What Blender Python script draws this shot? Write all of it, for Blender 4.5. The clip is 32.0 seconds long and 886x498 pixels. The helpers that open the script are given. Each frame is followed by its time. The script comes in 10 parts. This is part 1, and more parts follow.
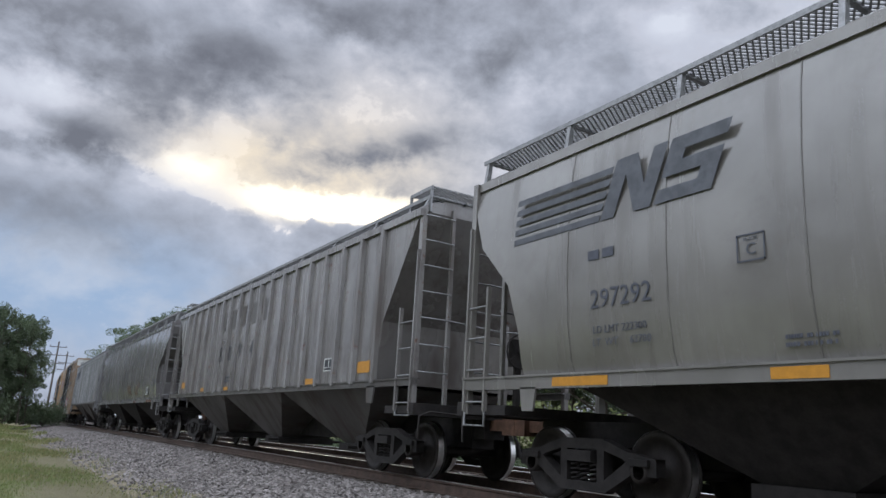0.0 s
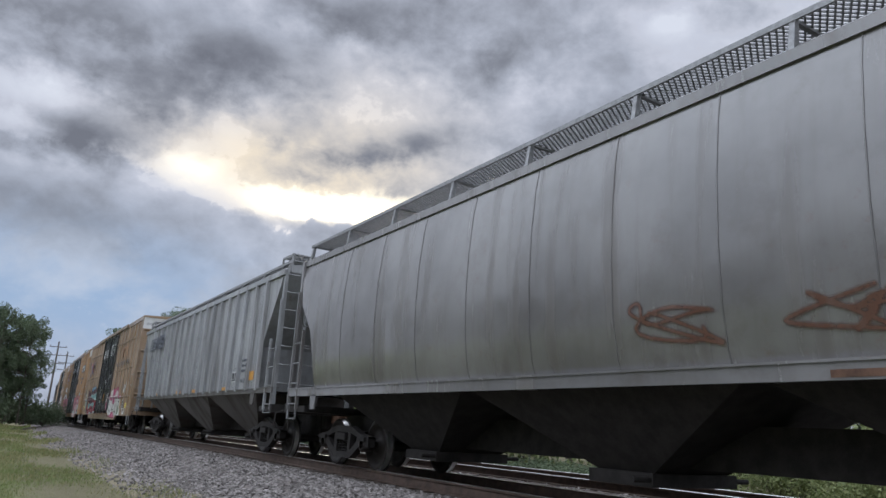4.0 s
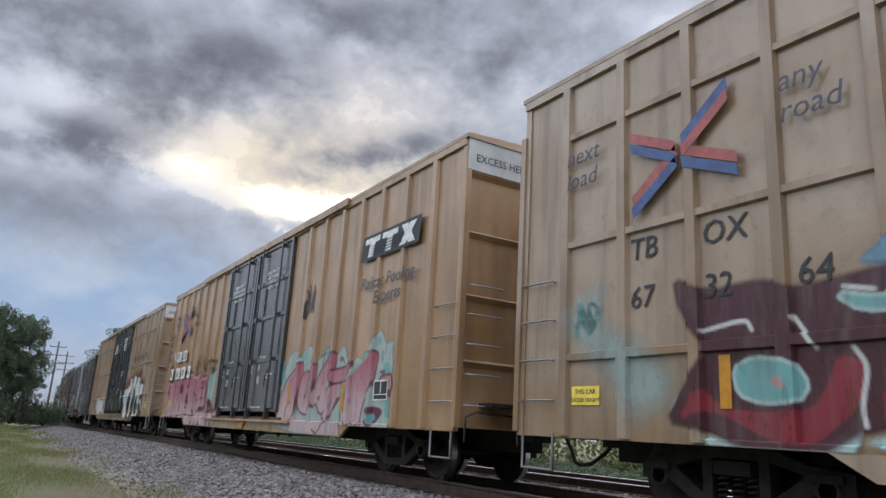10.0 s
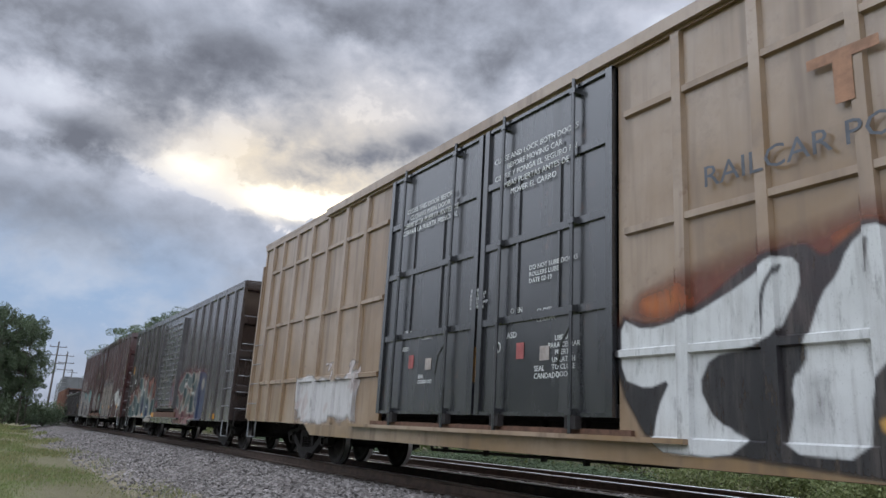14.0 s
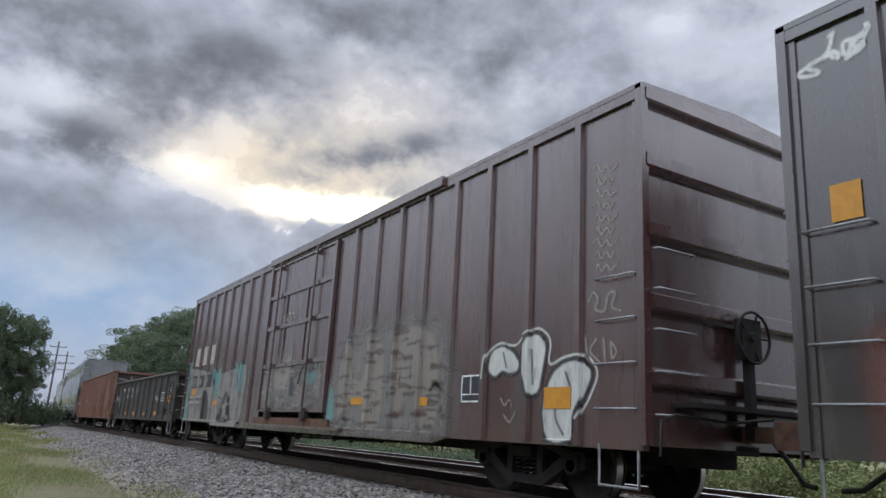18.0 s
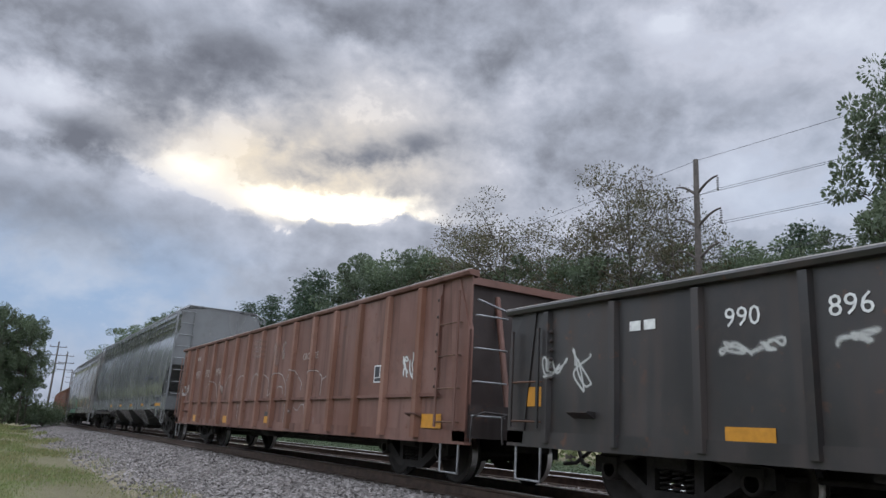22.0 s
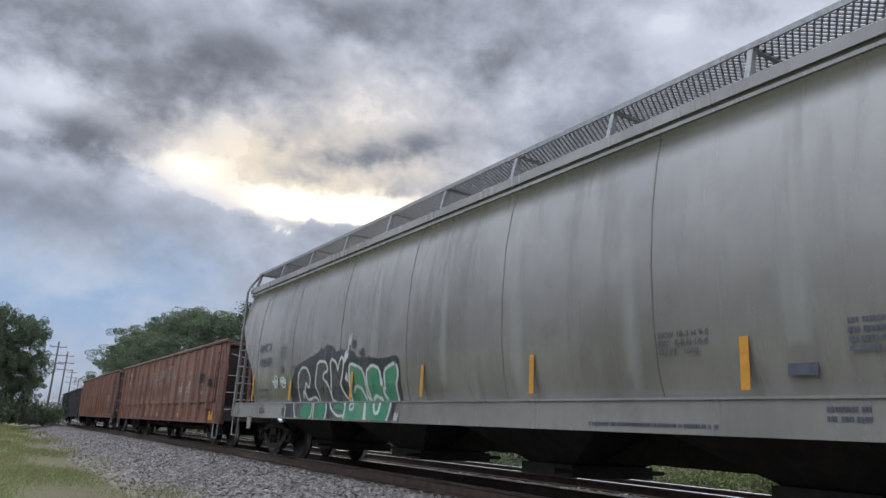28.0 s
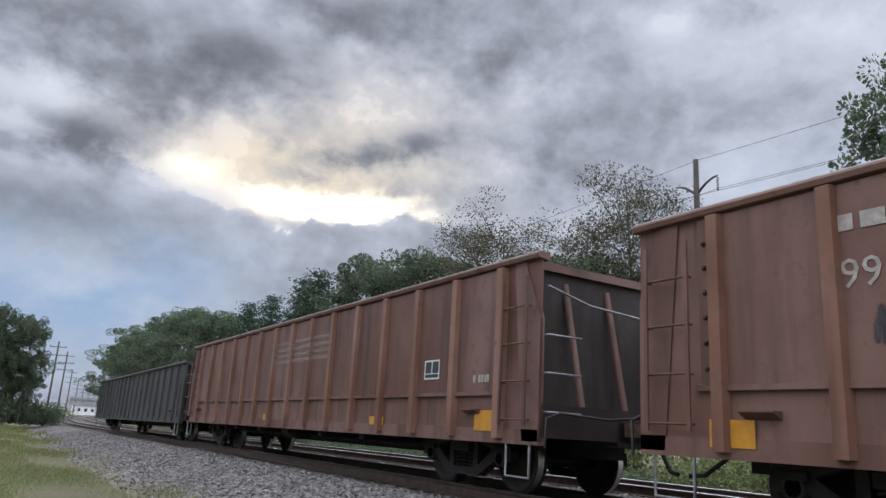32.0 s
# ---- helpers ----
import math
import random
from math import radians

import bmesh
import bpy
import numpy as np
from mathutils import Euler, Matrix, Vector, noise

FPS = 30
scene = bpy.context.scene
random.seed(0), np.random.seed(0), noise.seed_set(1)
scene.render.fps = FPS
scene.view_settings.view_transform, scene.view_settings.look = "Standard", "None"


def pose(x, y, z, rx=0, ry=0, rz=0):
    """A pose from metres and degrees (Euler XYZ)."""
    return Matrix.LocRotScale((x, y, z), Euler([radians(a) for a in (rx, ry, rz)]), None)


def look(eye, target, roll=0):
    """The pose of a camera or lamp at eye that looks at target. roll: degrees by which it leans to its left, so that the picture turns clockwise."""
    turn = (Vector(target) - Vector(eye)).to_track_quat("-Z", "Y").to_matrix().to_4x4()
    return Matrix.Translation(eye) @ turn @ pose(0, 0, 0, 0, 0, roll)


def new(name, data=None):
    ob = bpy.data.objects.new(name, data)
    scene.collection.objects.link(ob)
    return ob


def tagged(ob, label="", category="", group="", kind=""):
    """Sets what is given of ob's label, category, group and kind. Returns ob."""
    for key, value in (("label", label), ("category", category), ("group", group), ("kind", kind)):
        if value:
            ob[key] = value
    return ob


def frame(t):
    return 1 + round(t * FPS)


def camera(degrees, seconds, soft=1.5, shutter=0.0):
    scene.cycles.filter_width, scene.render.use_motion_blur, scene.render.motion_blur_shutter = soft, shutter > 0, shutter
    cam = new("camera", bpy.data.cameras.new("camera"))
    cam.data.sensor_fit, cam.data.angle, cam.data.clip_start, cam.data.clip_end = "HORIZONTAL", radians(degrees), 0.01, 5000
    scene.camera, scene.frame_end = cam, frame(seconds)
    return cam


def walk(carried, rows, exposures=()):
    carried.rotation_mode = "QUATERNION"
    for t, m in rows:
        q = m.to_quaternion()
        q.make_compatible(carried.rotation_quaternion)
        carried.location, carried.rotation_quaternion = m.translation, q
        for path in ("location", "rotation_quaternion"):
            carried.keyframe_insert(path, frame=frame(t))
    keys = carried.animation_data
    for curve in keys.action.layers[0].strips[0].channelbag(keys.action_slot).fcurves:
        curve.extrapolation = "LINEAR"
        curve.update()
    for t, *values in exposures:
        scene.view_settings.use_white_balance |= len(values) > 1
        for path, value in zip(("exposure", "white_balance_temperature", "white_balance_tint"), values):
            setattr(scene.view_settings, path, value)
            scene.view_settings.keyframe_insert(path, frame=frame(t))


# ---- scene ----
# ---- settings of light and sky ----
EXPOSURES = [(0.0, 0.23, 5980, 10), (32.0, 0.23, 5980, 10)]
SUN_AZ, SUN_EL, SKY_POWER = 23.0, 16.5, 1.0
SKY_SHIFT = (0.0, 0.0, 0.0)
DARK_CLOUD = [(0.42, (6.2, 23.0, 6.2, 2.5)), (0.34, (3.0, 19.3, 5.7, 1.22)), (0.44, (13.6, 26.3, 6.6, 2.7)), (0.38, (1.4, 27.2, 11.3, 1.96)), (0.28, (20.9, 31.6, 7.0, 1.96)),
              (0.3, (35.0, 30.2, 3.5, 4.78)), (0.40, (26.6, 21.7, 5.2, 1.3, 0.30)), (0.25, (16.5, 21.7, 2.6, 0.96)), (0.2, (52.4, 24.6, 8.7, 2.61)), (0.16, (43.4, 21.2, 6.5, 1.74)),
              (0.22, (6.1, 12.3, 8.7, 1.74)), (0.14, (40.9, 32.2, 5.2, 2.17)), (0.07, (41.1, 25.5, 7.5, 4.5)), (0.04, (52.4, 25.8, 8.0, 4.0)), (0.05, (22.1, 29.7, 8.0, 3.4))]
THIN_CLOUD = [(-0.45, (-0.5, 21.8, 3.5, 1.39)), (-0.35, (-1.8, 19.3, 2.6, 0.7)), (-0.12, (25.9, 26.7, 3.5, 2.61)), (-0.25, (22.2, 28.8, 1.7, 1.3)), (-0.28, (36.7, 26.6, 2.0, 1.74)),
              (-0.45, (49.3, 31.1, 2.2, 1.09)), (-0.85, (22.8, 16.8, 6.5, 1.13)), (-0.55, (11.3, 18.2, 3.3, 1.65, -0.1)), (-0.3, (13.8, 21.5, 3.5, 1.74)), (-0.12, (23.8, 23.7, 3.6, 1.6)),
              (-0.22, (58.8, 28.1, 6.5, 3.04)), (-0.15, (36.4, 21.2, 2.6, 1.3)), (-0.25, (1.2, 16.7, 6.5, 1.22)), (-0.12, (56.3, 18.9, 8.7, 2.61))]
WARM = [(0.62, (14.5, 19.6, 8.3, 3.26)), (0.6, (23.3, 19.0, 8.3, 3.48)), (0.30, (24.6, 23.8, 8.0, 4.2))]
BRIGHT = [(2.0, (22.8, 16.6, 5.0, 0.87)), (0.55, (11.0, 18.3, 2.6, 1.04)), (0.5, (27.1, 18.0, 2.2, 0.7)), (0.3, (17.1, 17.2, 2.6, 0.61))]
BLUE = [(0.85, (0.5, 7.4, 14.4, 5.65)), (0.35, (61.9, 18.3, 11.3, 4.78)), (0.35, (10.6, 8.8, 9.6, 3.91))]
BANK_EDGE = [(5.3, 18.5), (9.2, 17.2), (12.4, 16.5), (16.2, 15.3), (17.4, 14.7),
             (20.3, 15.0), (21.0, 15.8), (22.3, 15.2), (25.5, 15.8), (28.6, 16.5),
             (32.0, 16.1)]
CLOUD_RAMP = [(0.0, (0.66, 0.66, 0.69)), (1.0, (0.155, 0.158, 0.178)), (0.3, (0.525, 0.525, 0.565)), (0.55, (0.365, 0.375, 0.415)), (0.8, (0.225, 0.23, 0.255))]
BACK_A, BACK_B = (0.98, 1.02, 1.10), (1.42, 1.46, 1.55)

cam = camera(63.152, 32.0, soft=1.5)

# ---- the camera stands still beside the line ----
EYE = Vector((0.0, 0.0, 0.7306))
YAW, TILT, LEAN = 0.546948, 0.247819, 3.4246
AIM = Vector((math.sin(YAW) * math.cos(TILT), math.cos(YAW) * math.cos(TILT), math.sin(TILT)))
HOLD = look(EYE, EYE + AIM * 10, LEAN)
walk(cam, [(0.0, HOLD), (32.0, HOLD)], EXPOSURES)

# ---- the line: along +y, then bending to +x ----
TRACK_X, BEND, BEND_FROM = 7.098, 1151.7, 31.424


def line_at(s, c=0.0, z=0.0):
    """A point s metres along the line, c metres to its far side, z above the rail."""
    d = max(s - BEND_FROM, 0.0)
    a = d / BEND
    x = BEND * (1 - math.cos(a))
    y = (BEND_FROM + BEND * math.sin(a)) if d > 0 else s
    drop = -0.68 * (1 - math.exp(-(max(s, 0.0) / 70.0) ** 2))
    return Vector((TRACK_X + x + c * math.cos(a), y - c * math.sin(a), drop + z))


def run(t):
    """How far the train has come at t seconds."""
    return 7.885386 * t + 0.019336 * (t - 16) ** 2 / 2


# ---- node helper ----
class Nodes:
    def __init__(self, tree):
        self.t = tree
        tree.nodes.clear()

    def n(self, kind, **kw):
        nd = self.t.nodes.new(kind)
        for k, v in kw.items():
            if k == "op":
                nd.operation = v
            elif k == "blend":
                nd.blend_type = v
            elif k == "dtype":
                nd.data_type = v
        return nd

    def put(self, sock, v):
        if v is None:
            return
        if isinstance(v, bpy.types.NodeSocket):
            self.t.links.new(v, sock)
        else:
            sock.default_value = v

    def math(self, op, a, b=None, c=None, clamp=False):
        nd = self.n("ShaderNodeMath", op=op)
        nd.use_clamp = clamp
        for i, v in enumerate((a, b, c)):
            self.put(nd.inputs[i], v)
        return nd.outputs[0]

    def noise(self, vec, scale, detail=3.0, rough=0.5, dist=0.0):
        nd = self.n("ShaderNodeTexNoise")
        self.put(nd.inputs["Vector"], vec)
        nd.inputs["Scale"].default_value = scale
        nd.inputs["Detail"].default_value = detail
        nd.inputs["Roughness"].default_value = rough
        nd.inputs["Distortion"].default_value = dist
        return nd.outputs["Fac"]

    def scaled(self, vec, s, off=(0, 0, 0)):
        nd = self.n("ShaderNodeMapping")
        self.put(nd.inputs["Vector"], vec)
        nd.inputs["Scale"].default_value = s
        nd.inputs["Location"].default_value = off
        return nd.outputs[0]

    def step(self, v, lo, hi, a=0.0, b=1.0):
        nd = self.n("ShaderNodeMapRange")
        nd.interpolation_type = "SMOOTHSTEP"
        self.put(nd.inputs["Value"], v)
        nd.inputs["From Min"].default_value = lo
        nd.inputs["From Max"].default_value = hi
        nd.inputs["To Min"].default_value = a
        nd.inputs["To Max"].default_value = b
        return nd.outputs["Result"]

    def mix(self, fac, a, b, blend="MIX"):
        nd = self.n("ShaderNodeMix", dtype="RGBA", blend=blend)
        self.put(nd.inputs[0], fac)
        for i, v in ((6, a), (7, b)):
            if isinstance(v, tuple) and len(v) == 3:
                v = (*v, 1)
            self.put(nd.inputs[i], v)
        return nd.outputs[2]


# ---- sky: broken evening cloud with the sun behind it ----
world = bpy.data.worlds.new("evening_sky")
scene.world = world
world.use_nodes = True


def build_sky():
    k = Nodes(world.node_tree)
    co = k.n("ShaderNodeTexCoord").outputs["Generated"]
    sep = k.n("ShaderNodeSeparateXYZ")
    k.put(sep.inputs[0], co)
    X, Y, Z = sep.outputs
    az0 = k.math("ARCTAN2", X, Y)
    el0 = k.math("ARCSINE", Z)
    # heaped cloud seen from below: a little flattened towards the horizon
    flat = k.scaled(co, (1, 1, 1.7), SKY_SHIFT)
    big = k.noise(flat, 3.4, 7.0, 0.52, 0.0)
    mid = k.noise(k.scaled(co, (1, 1, 1.5), (3.1, 1.7, 0.4)), 9.0, 7.0, 0.56, 0.15)
    fine = k.noise(k.scaled(co, (1, 1, 1.3), (7.7, 2.9, 1.4)), 26.0, 6.0, 0.58, 0.2)
    az = k.math("ADD", az0, k.math("MULTIPLY", k.math("SUBTRACT", mid, 0.5), 0.09))
    el = k.math("ADD", el0, k.math("MULTIPLY", k.math("SUBTRACT", big, 0.5), 0.03))
    el = k.math("ADD", el, k.math("MULTIPLY", k.math("SUBTRACT", fine, 0.5), 0.035))

    def blob(a, e, sa, se, tilt=0.0):
        da = k.math("SUBTRACT", az, radians(a))
        de = k.math("SUBTRACT", el, radians(e))
        if tilt:
            de = k.math("SUBTRACT", de, k.math("MULTIPLY", da, tilt))
        q = k.math("ADD", k.math("POWER", k.math("ABSOLUTE", k.math("DIVIDE", da, radians(sa))), 2.0),
                   k.math("POWER", k.math("ABSOLUTE", k.math("DIVIDE", de, radians(se))), 2.0))
        return k.math("EXPONENT", k.math("MULTIPLY", q, -1.0))

    def total(items):
        out = None
        for w, args in items:
            v = k.math("MULTIPLY", blob(*args), w)
            out = v if out is None else k.math("ADD", out, v)
        return out

    # thickness of the cloud: higher is darker
    thick = total(DARK_CLOUD + THIN_CLOUD)
    body = k.math("ADD", k.math("MULTIPLY", k.math("SUBTRACT", big, 0.5), 0.85), k.math("MULTIPLY", k.math("SUBTRACT", mid, 0.5), 0.95))
    body = k.math("ADD", body, k.math("MULTIPLY", k.math("SUBTRACT", fine, 0.5), 0.46))
    # a nearer bank of cloud with a heaped upper edge
    edge = k.n("ShaderNodeValToRGB")
    k.put(edge.inputs[0], k.math("DIVIDE", az, radians(40)))
    er = edge.color_ramp
    for i, (a, e) in enumerate(BANK_EDGE):
        q = er.elements[i] if i < 2 else er.elements.new(a / 40)
        q.position, q.color = a / 40, (e / 40, e / 40, e / 40, 1)
    heap = k.math("ADD", k.math("MULTIPLY", k.math("SUBTRACT", mid, 0.5), 0.05), k.math("MULTIPLY", k.math("SUBTRACT", fine, 0.5), 0.045))
    over = k.math("ADD", k.math("SUBTRACT", k.math("MULTIPLY", edge.outputs[0], radians(40)), el0), heap)
    bank = k.step(over, radians(-0.15), radians(0.55))
    body = k.math("ADD", body, k.math("MULTIPLY", bank, 0.13))
    depth = k.math("ADD", k.math("ADD", thick, body), 0.43)
    ramp = k.n("ShaderNodeValToRGB")
    k.put(ramp.inputs[0], depth)
    cr = ramp.color_ramp
    for i, (pos, col) in enumerate(CLOUD_RAMP):
        e = cr.elements[i] if i < 2 else cr.elements.new(pos)
        e.position, e.color = pos, (*col, 1)
    cloud = ramp.outputs[0]
    # warm light where the sun stands behind thin cloud
    warm = k.math("MULTIPLY", k.math("MULTIPLY", total(WARM), k.step(depth, 0.95, 0.28)), k.math("SUBTRACT", 1.0, k.math("MULTIPLY", bank, 0.85)))
    cloud = k.mix(k.math("MINIMUM", warm, 1.0), cloud, (0.82, 0.68, 0.49))
    bright = k.math("MULTIPLY", k.math("MULTIPLY", total(BRIGHT), k.step(depth, 0.72, 0.30)), k.math("SUBTRACT", 1.0, bank))
    cloud = k.mix(k.math("MINIMUM", bright, 1.0), cloud, (1.65, 1.42, 1.0))
    # clearer blue low over the line
    blue = k.math("MINIMUM", total(BLUE), 1.0)
    cloud = k.mix(blue, cloud, k.mix(k.step(mid, 0.36, 0.66), (0.30, 0.39, 0.52), (0.45, 0.495, 0.57)))
    # behind the camera the cover is thinner and lighter
    back = k.math("MAXIMUM", k.math("MAXIMUM", k.step(Y, 0.25, -0.55), k.step(X, -0.13, -0.55)), k.step(Z, 0.62, 0.86))
    light = k.mix(k.step(mid, 0.3, 0.7), BACK_A, BACK_B)
    # an overcast sky is brightest overhead
    rise = k.n("ShaderNodeVectorMath", op="SCALE")
    k.put(rise.inputs[0], light)
    k.put(rise.inputs["Scale"], k.step(Z, 0.0, 0.75, 0.30, 1.75))
    light = rise.outputs[0]
    cloud = k.mix(back, cloud, light)
    sky = k.n("ShaderNodeTexSky")
    sky.sky_type = "NISHITA"
    sky.sun_disc = False
    sky.sun_elevation, sky.sun_rotation = radians(SUN_EL), radians(SUN_AZ)
    clear = k.n("ShaderNodeVectorMath", op="SCALE")
    k.put(clear.inputs[0], sky.outputs[0])
    clear.inputs["Scale"].default_value = 0.08
    cover = k.math("MULTIPLY", k.step(depth, 0.05, 0.35), 1.0)
    cover = k.math("MAXIMUM", cover, 0.9)
    col = k.mix(cover, clear.outputs[0], cloud)
    bg = k.n("ShaderNodeBackground")
    k.put(bg.inputs[0], col)
    bg.inputs[1].default_value = SKY_POWER
    out = k.n("ShaderNodeOutputWorld")
    k.put(out.inputs[0], bg.outputs[0])


build_sky()
sun_data = bpy.data.lights.new("sun", "SUN")
sun_data.energy, sun_data.angle, sun_data.color = 0.9, radians(12), (1.0, 0.86, 0.66)
sun = new("sun", sun_data)
SUN_DIR = Vector((math.sin(radians(SUN_AZ)) * math.cos(radians(SUN_EL)), math.cos(radians(SUN_AZ)) * math.cos(radians(SUN_EL)), math.sin(radians(SUN_EL))))
sun.matrix_world = look((30, 40, 30), Vector((30, 40, 30)) - SUN_DIR)


# ---- materials ----
def material(name):
    m = bpy.data.materials.new(name)
    m.use_nodes = True
    return m, Nodes(m.node_tree)


def finish(m, k, color, rough=0.6, metal=0.0, bump=None, height=0.01, strength=0.4, spec=0.4, alpha=None, coat=0.0):
    b = k.n("ShaderNodeBsdfPrincipled")
    k.put(b.inputs["Base Color"], (*color, 1) if isinstance(color, tuple) and len(color) == 3 else color)
    k.put(b.inputs["Roughness"], rough)
    k.put(b.inputs["Metallic"], metal)
    b.inputs["Specular IOR Level"].default_value = spec
    b.inputs["Coat Weight"].default_value = coat
    b.inputs["Coat Roughness"].default_value = 0.24
    if bump is not None:
        bn = k.n("ShaderNodeBump")
        bn.inputs["Strength"].default_value = strength
        bn.inputs["Distance"].default_value = height
        k.put(bn.inputs["Height"], bump)
        k.put(b.inputs["Normal"], bn.outputs[0])
    out = k.n("ShaderNodeOutputMaterial")
    if alpha is not None:
        tr = k.n("ShaderNodeBsdfTransparent")
        mx = k.n("ShaderNodeMixShader")
        k.put(mx.inputs[0], alpha)
        k.put(mx.inputs[1], tr.outputs[0])
        k.put(mx.inputs[2], b.outputs[0])
        k.put(out.inputs[0], mx.outputs[0])
    else:
        k.put(out.inputs[0], b.outputs[0])
    return m


def paint(name, base, grime=(0.06, 0.045, 0.035), dirt=0.5, rust=0.25, rough=0.42, spec=0.45, fade=0.25, dents=0.012, coat=0.0):
    """Weathered paint on steel sheet: faded, streaked downwards, rusting in spots."""
    m, k = material(name)
    co = k.n("ShaderNodeTexCoord").outputs["Object"]
    info = k.n("ShaderNodeObjectInfo").outputs["Random"]
    shift = k.n("ShaderNodeVectorMath", op="ADD")
    k.put(shift.inputs[0], co)
    comb = k.n("ShaderNodeCombineXYZ")
    k.put(comb.inputs[0], k.math("MULTIPLY", info, 37.0))
    k.put(comb.inputs[1], k.math("MULTIPLY", info, 11.0))
    k.put(shift.inputs[1], comb.outputs[0])
    co = shift.outputs[0]
    large = k.noise(co, 0.45, 5.0, 0.55)
    grey = sum(base) / 3
    faded = tuple(min(1.0, c * (1 - fade) + (grey * 1.25 + 0.03) * fade) for c in base)
    deep = tuple(c * 0.64 for c in base)
    col = k.mix(k.step(large, 0.33, 0.66), deep, faded)
    streak = k.noise(k.scaled(co, (1.4, 2.6, 0.28)), 1.0, 4.0, 0.55)
    fine_streak = k.noise(k.scaled(co, (3.5, 6.5, 0.5)), 1.0, 2.0, 0.55)
    run_down = k.math("MULTIPLY", k.step(streak, 0.42, 0.68), k.step(fine_streak, 0.22, 0.68))
    blotch = k.step(k.noise(co, 1.6, 8.0, 0.70), 0.46, 0.72)
    col = k.mix(k.math("MULTIPLY", k.math("MAXIMUM", run_down, k.math("MULTIPLY", blotch, 0.7)), dirt), col, grime)
    spots = k.step(k.noise(co, 6.5, 7.0, 0.66), 0.585, 0.68)
    spots = k.math("MULTIPLY", spots, k.step(large, 0.42, 0.60))
    col = k.mix(k.math("MULTIPLY", spots, rust), col, (0.115, 0.045, 0.02))
    grain = k.noise(co, 90.0, 3.0, 0.6)
    dent = k.noise(k.scaled(co, (1.0, 1.0, 0.6)), 2.2, 2.0, 0.4)
    ht = k.math("ADD", k.math("MULTIPLY", dent, 1.0), k.math("MULTIPLY", grain, 0.02))
    rg = k.math("ADD", k.math("MULTIPLY", run_down, 0.25), k.math("MULTIPLY", grain, 0.12))
    rg = k.math("ADD", rg, rough - 0.05, clamp=True)
    return finish(m, k, col, rg, 0.0, ht, dents, 0.6, spec, coat=coat)


def plain(name, base, rough=0.6, metal=0.0, vary=0.25, scale=6.0, spec=0.4):
    m, k = material(name)
    co = k.n("ShaderNodeTexCoord").outputs["Object"]
    a = k.noise(co, scale, 6.0, 0.62)
    b = k.noise(co, scale * 9, 3.0, 0.6)
    col = k.mix(k.step(a, 0.3, 0.7), tuple(c * (1 - vary) for c in base), tuple(min(1, c * (1 + vary)) for c in base))
    col = k.mix(k.math("MULTIPLY", b, vary), col, tuple(c * 0.5 for c in base))
    return finish(m, k, col, k.math("ADD", k.math("MULTIPLY", b, 0.2), rough - 0.1), metal, b, 0.004, 0.35, spec)


def foliage(name, a, b, c):
    m, k = material(name)
    geo = k.n("ShaderNodeNewGeometry")
    rnd = geo.outputs["Random Per Island"]
    co = k.n("ShaderNodeTexCoord").outputs["Object"]
    big = k.noise(co, 0.5, 3.0, 0.5)
    col = k.mix(rnd, a, b)
    col = k.mix(k.step(big, 0.45, 0.7), col, c)
    bs = k.n("ShaderNodeBsdfPrincipled")
    k.put(bs.inputs["Base Color"], col)
    bs.inputs["Roughness"].default_value = 0.6
    bs.inputs["Specular IOR Level"].default_value = 0.25
    tl = k.n("ShaderNodeBsdfTranslucent")
    k.put(tl.inputs[0], col)
    mx = k.n("ShaderNodeMixShader")
    mx.inputs[0].default_value = 0.35
    k.put(mx.inputs[1], bs.outputs[0])
    k.put(mx.inputs[2], tl.outputs[0])
    out = k.n("ShaderNodeOutputMaterial")
    k.put(out.inputs[0], mx.outputs[0])
    return m


def sprayed():
    """Spray paint: the colour and the cover are carried by the painted sheet."""
    m, k = material("spray_paint")
    at = k.n("ShaderNodeAttribute")
    at.attribute_name = "paint"
    co = k.n("ShaderNodeTexCoord").outputs["Object"]
    a = k.noise(k.scaled(co, (2.0, 6.0, 0.6)), 1.4, 6.0, 0.62)
    b = k.noise(co, 60.0, 3.0, 0.6)
    col = k.mix(k.math("MULTIPLY", k.step(a, 0.45, 0.72), 0.35), at.outputs["Color"], (0.16, 0.13, 0.115))
    flake = k.math("MULTIPLY", k.step(k.noise(k.scaled(co, (1.0, 3.0, 0.9)), 2.6, 8.0, 0.7), 0.52, 0.72), 0.45)
    cover = k.math("MULTIPLY", at.outputs["Alpha"], k.math("SUBTRACT", k.math("SUBTRACT", 1.0, flake), k.math("MULTIPLY", k.step(b, 0.58, 0.75), 0.25)))
    return finish(m, k, col, 0.36, 0.0, None, spec=0.5, alpha=cover)


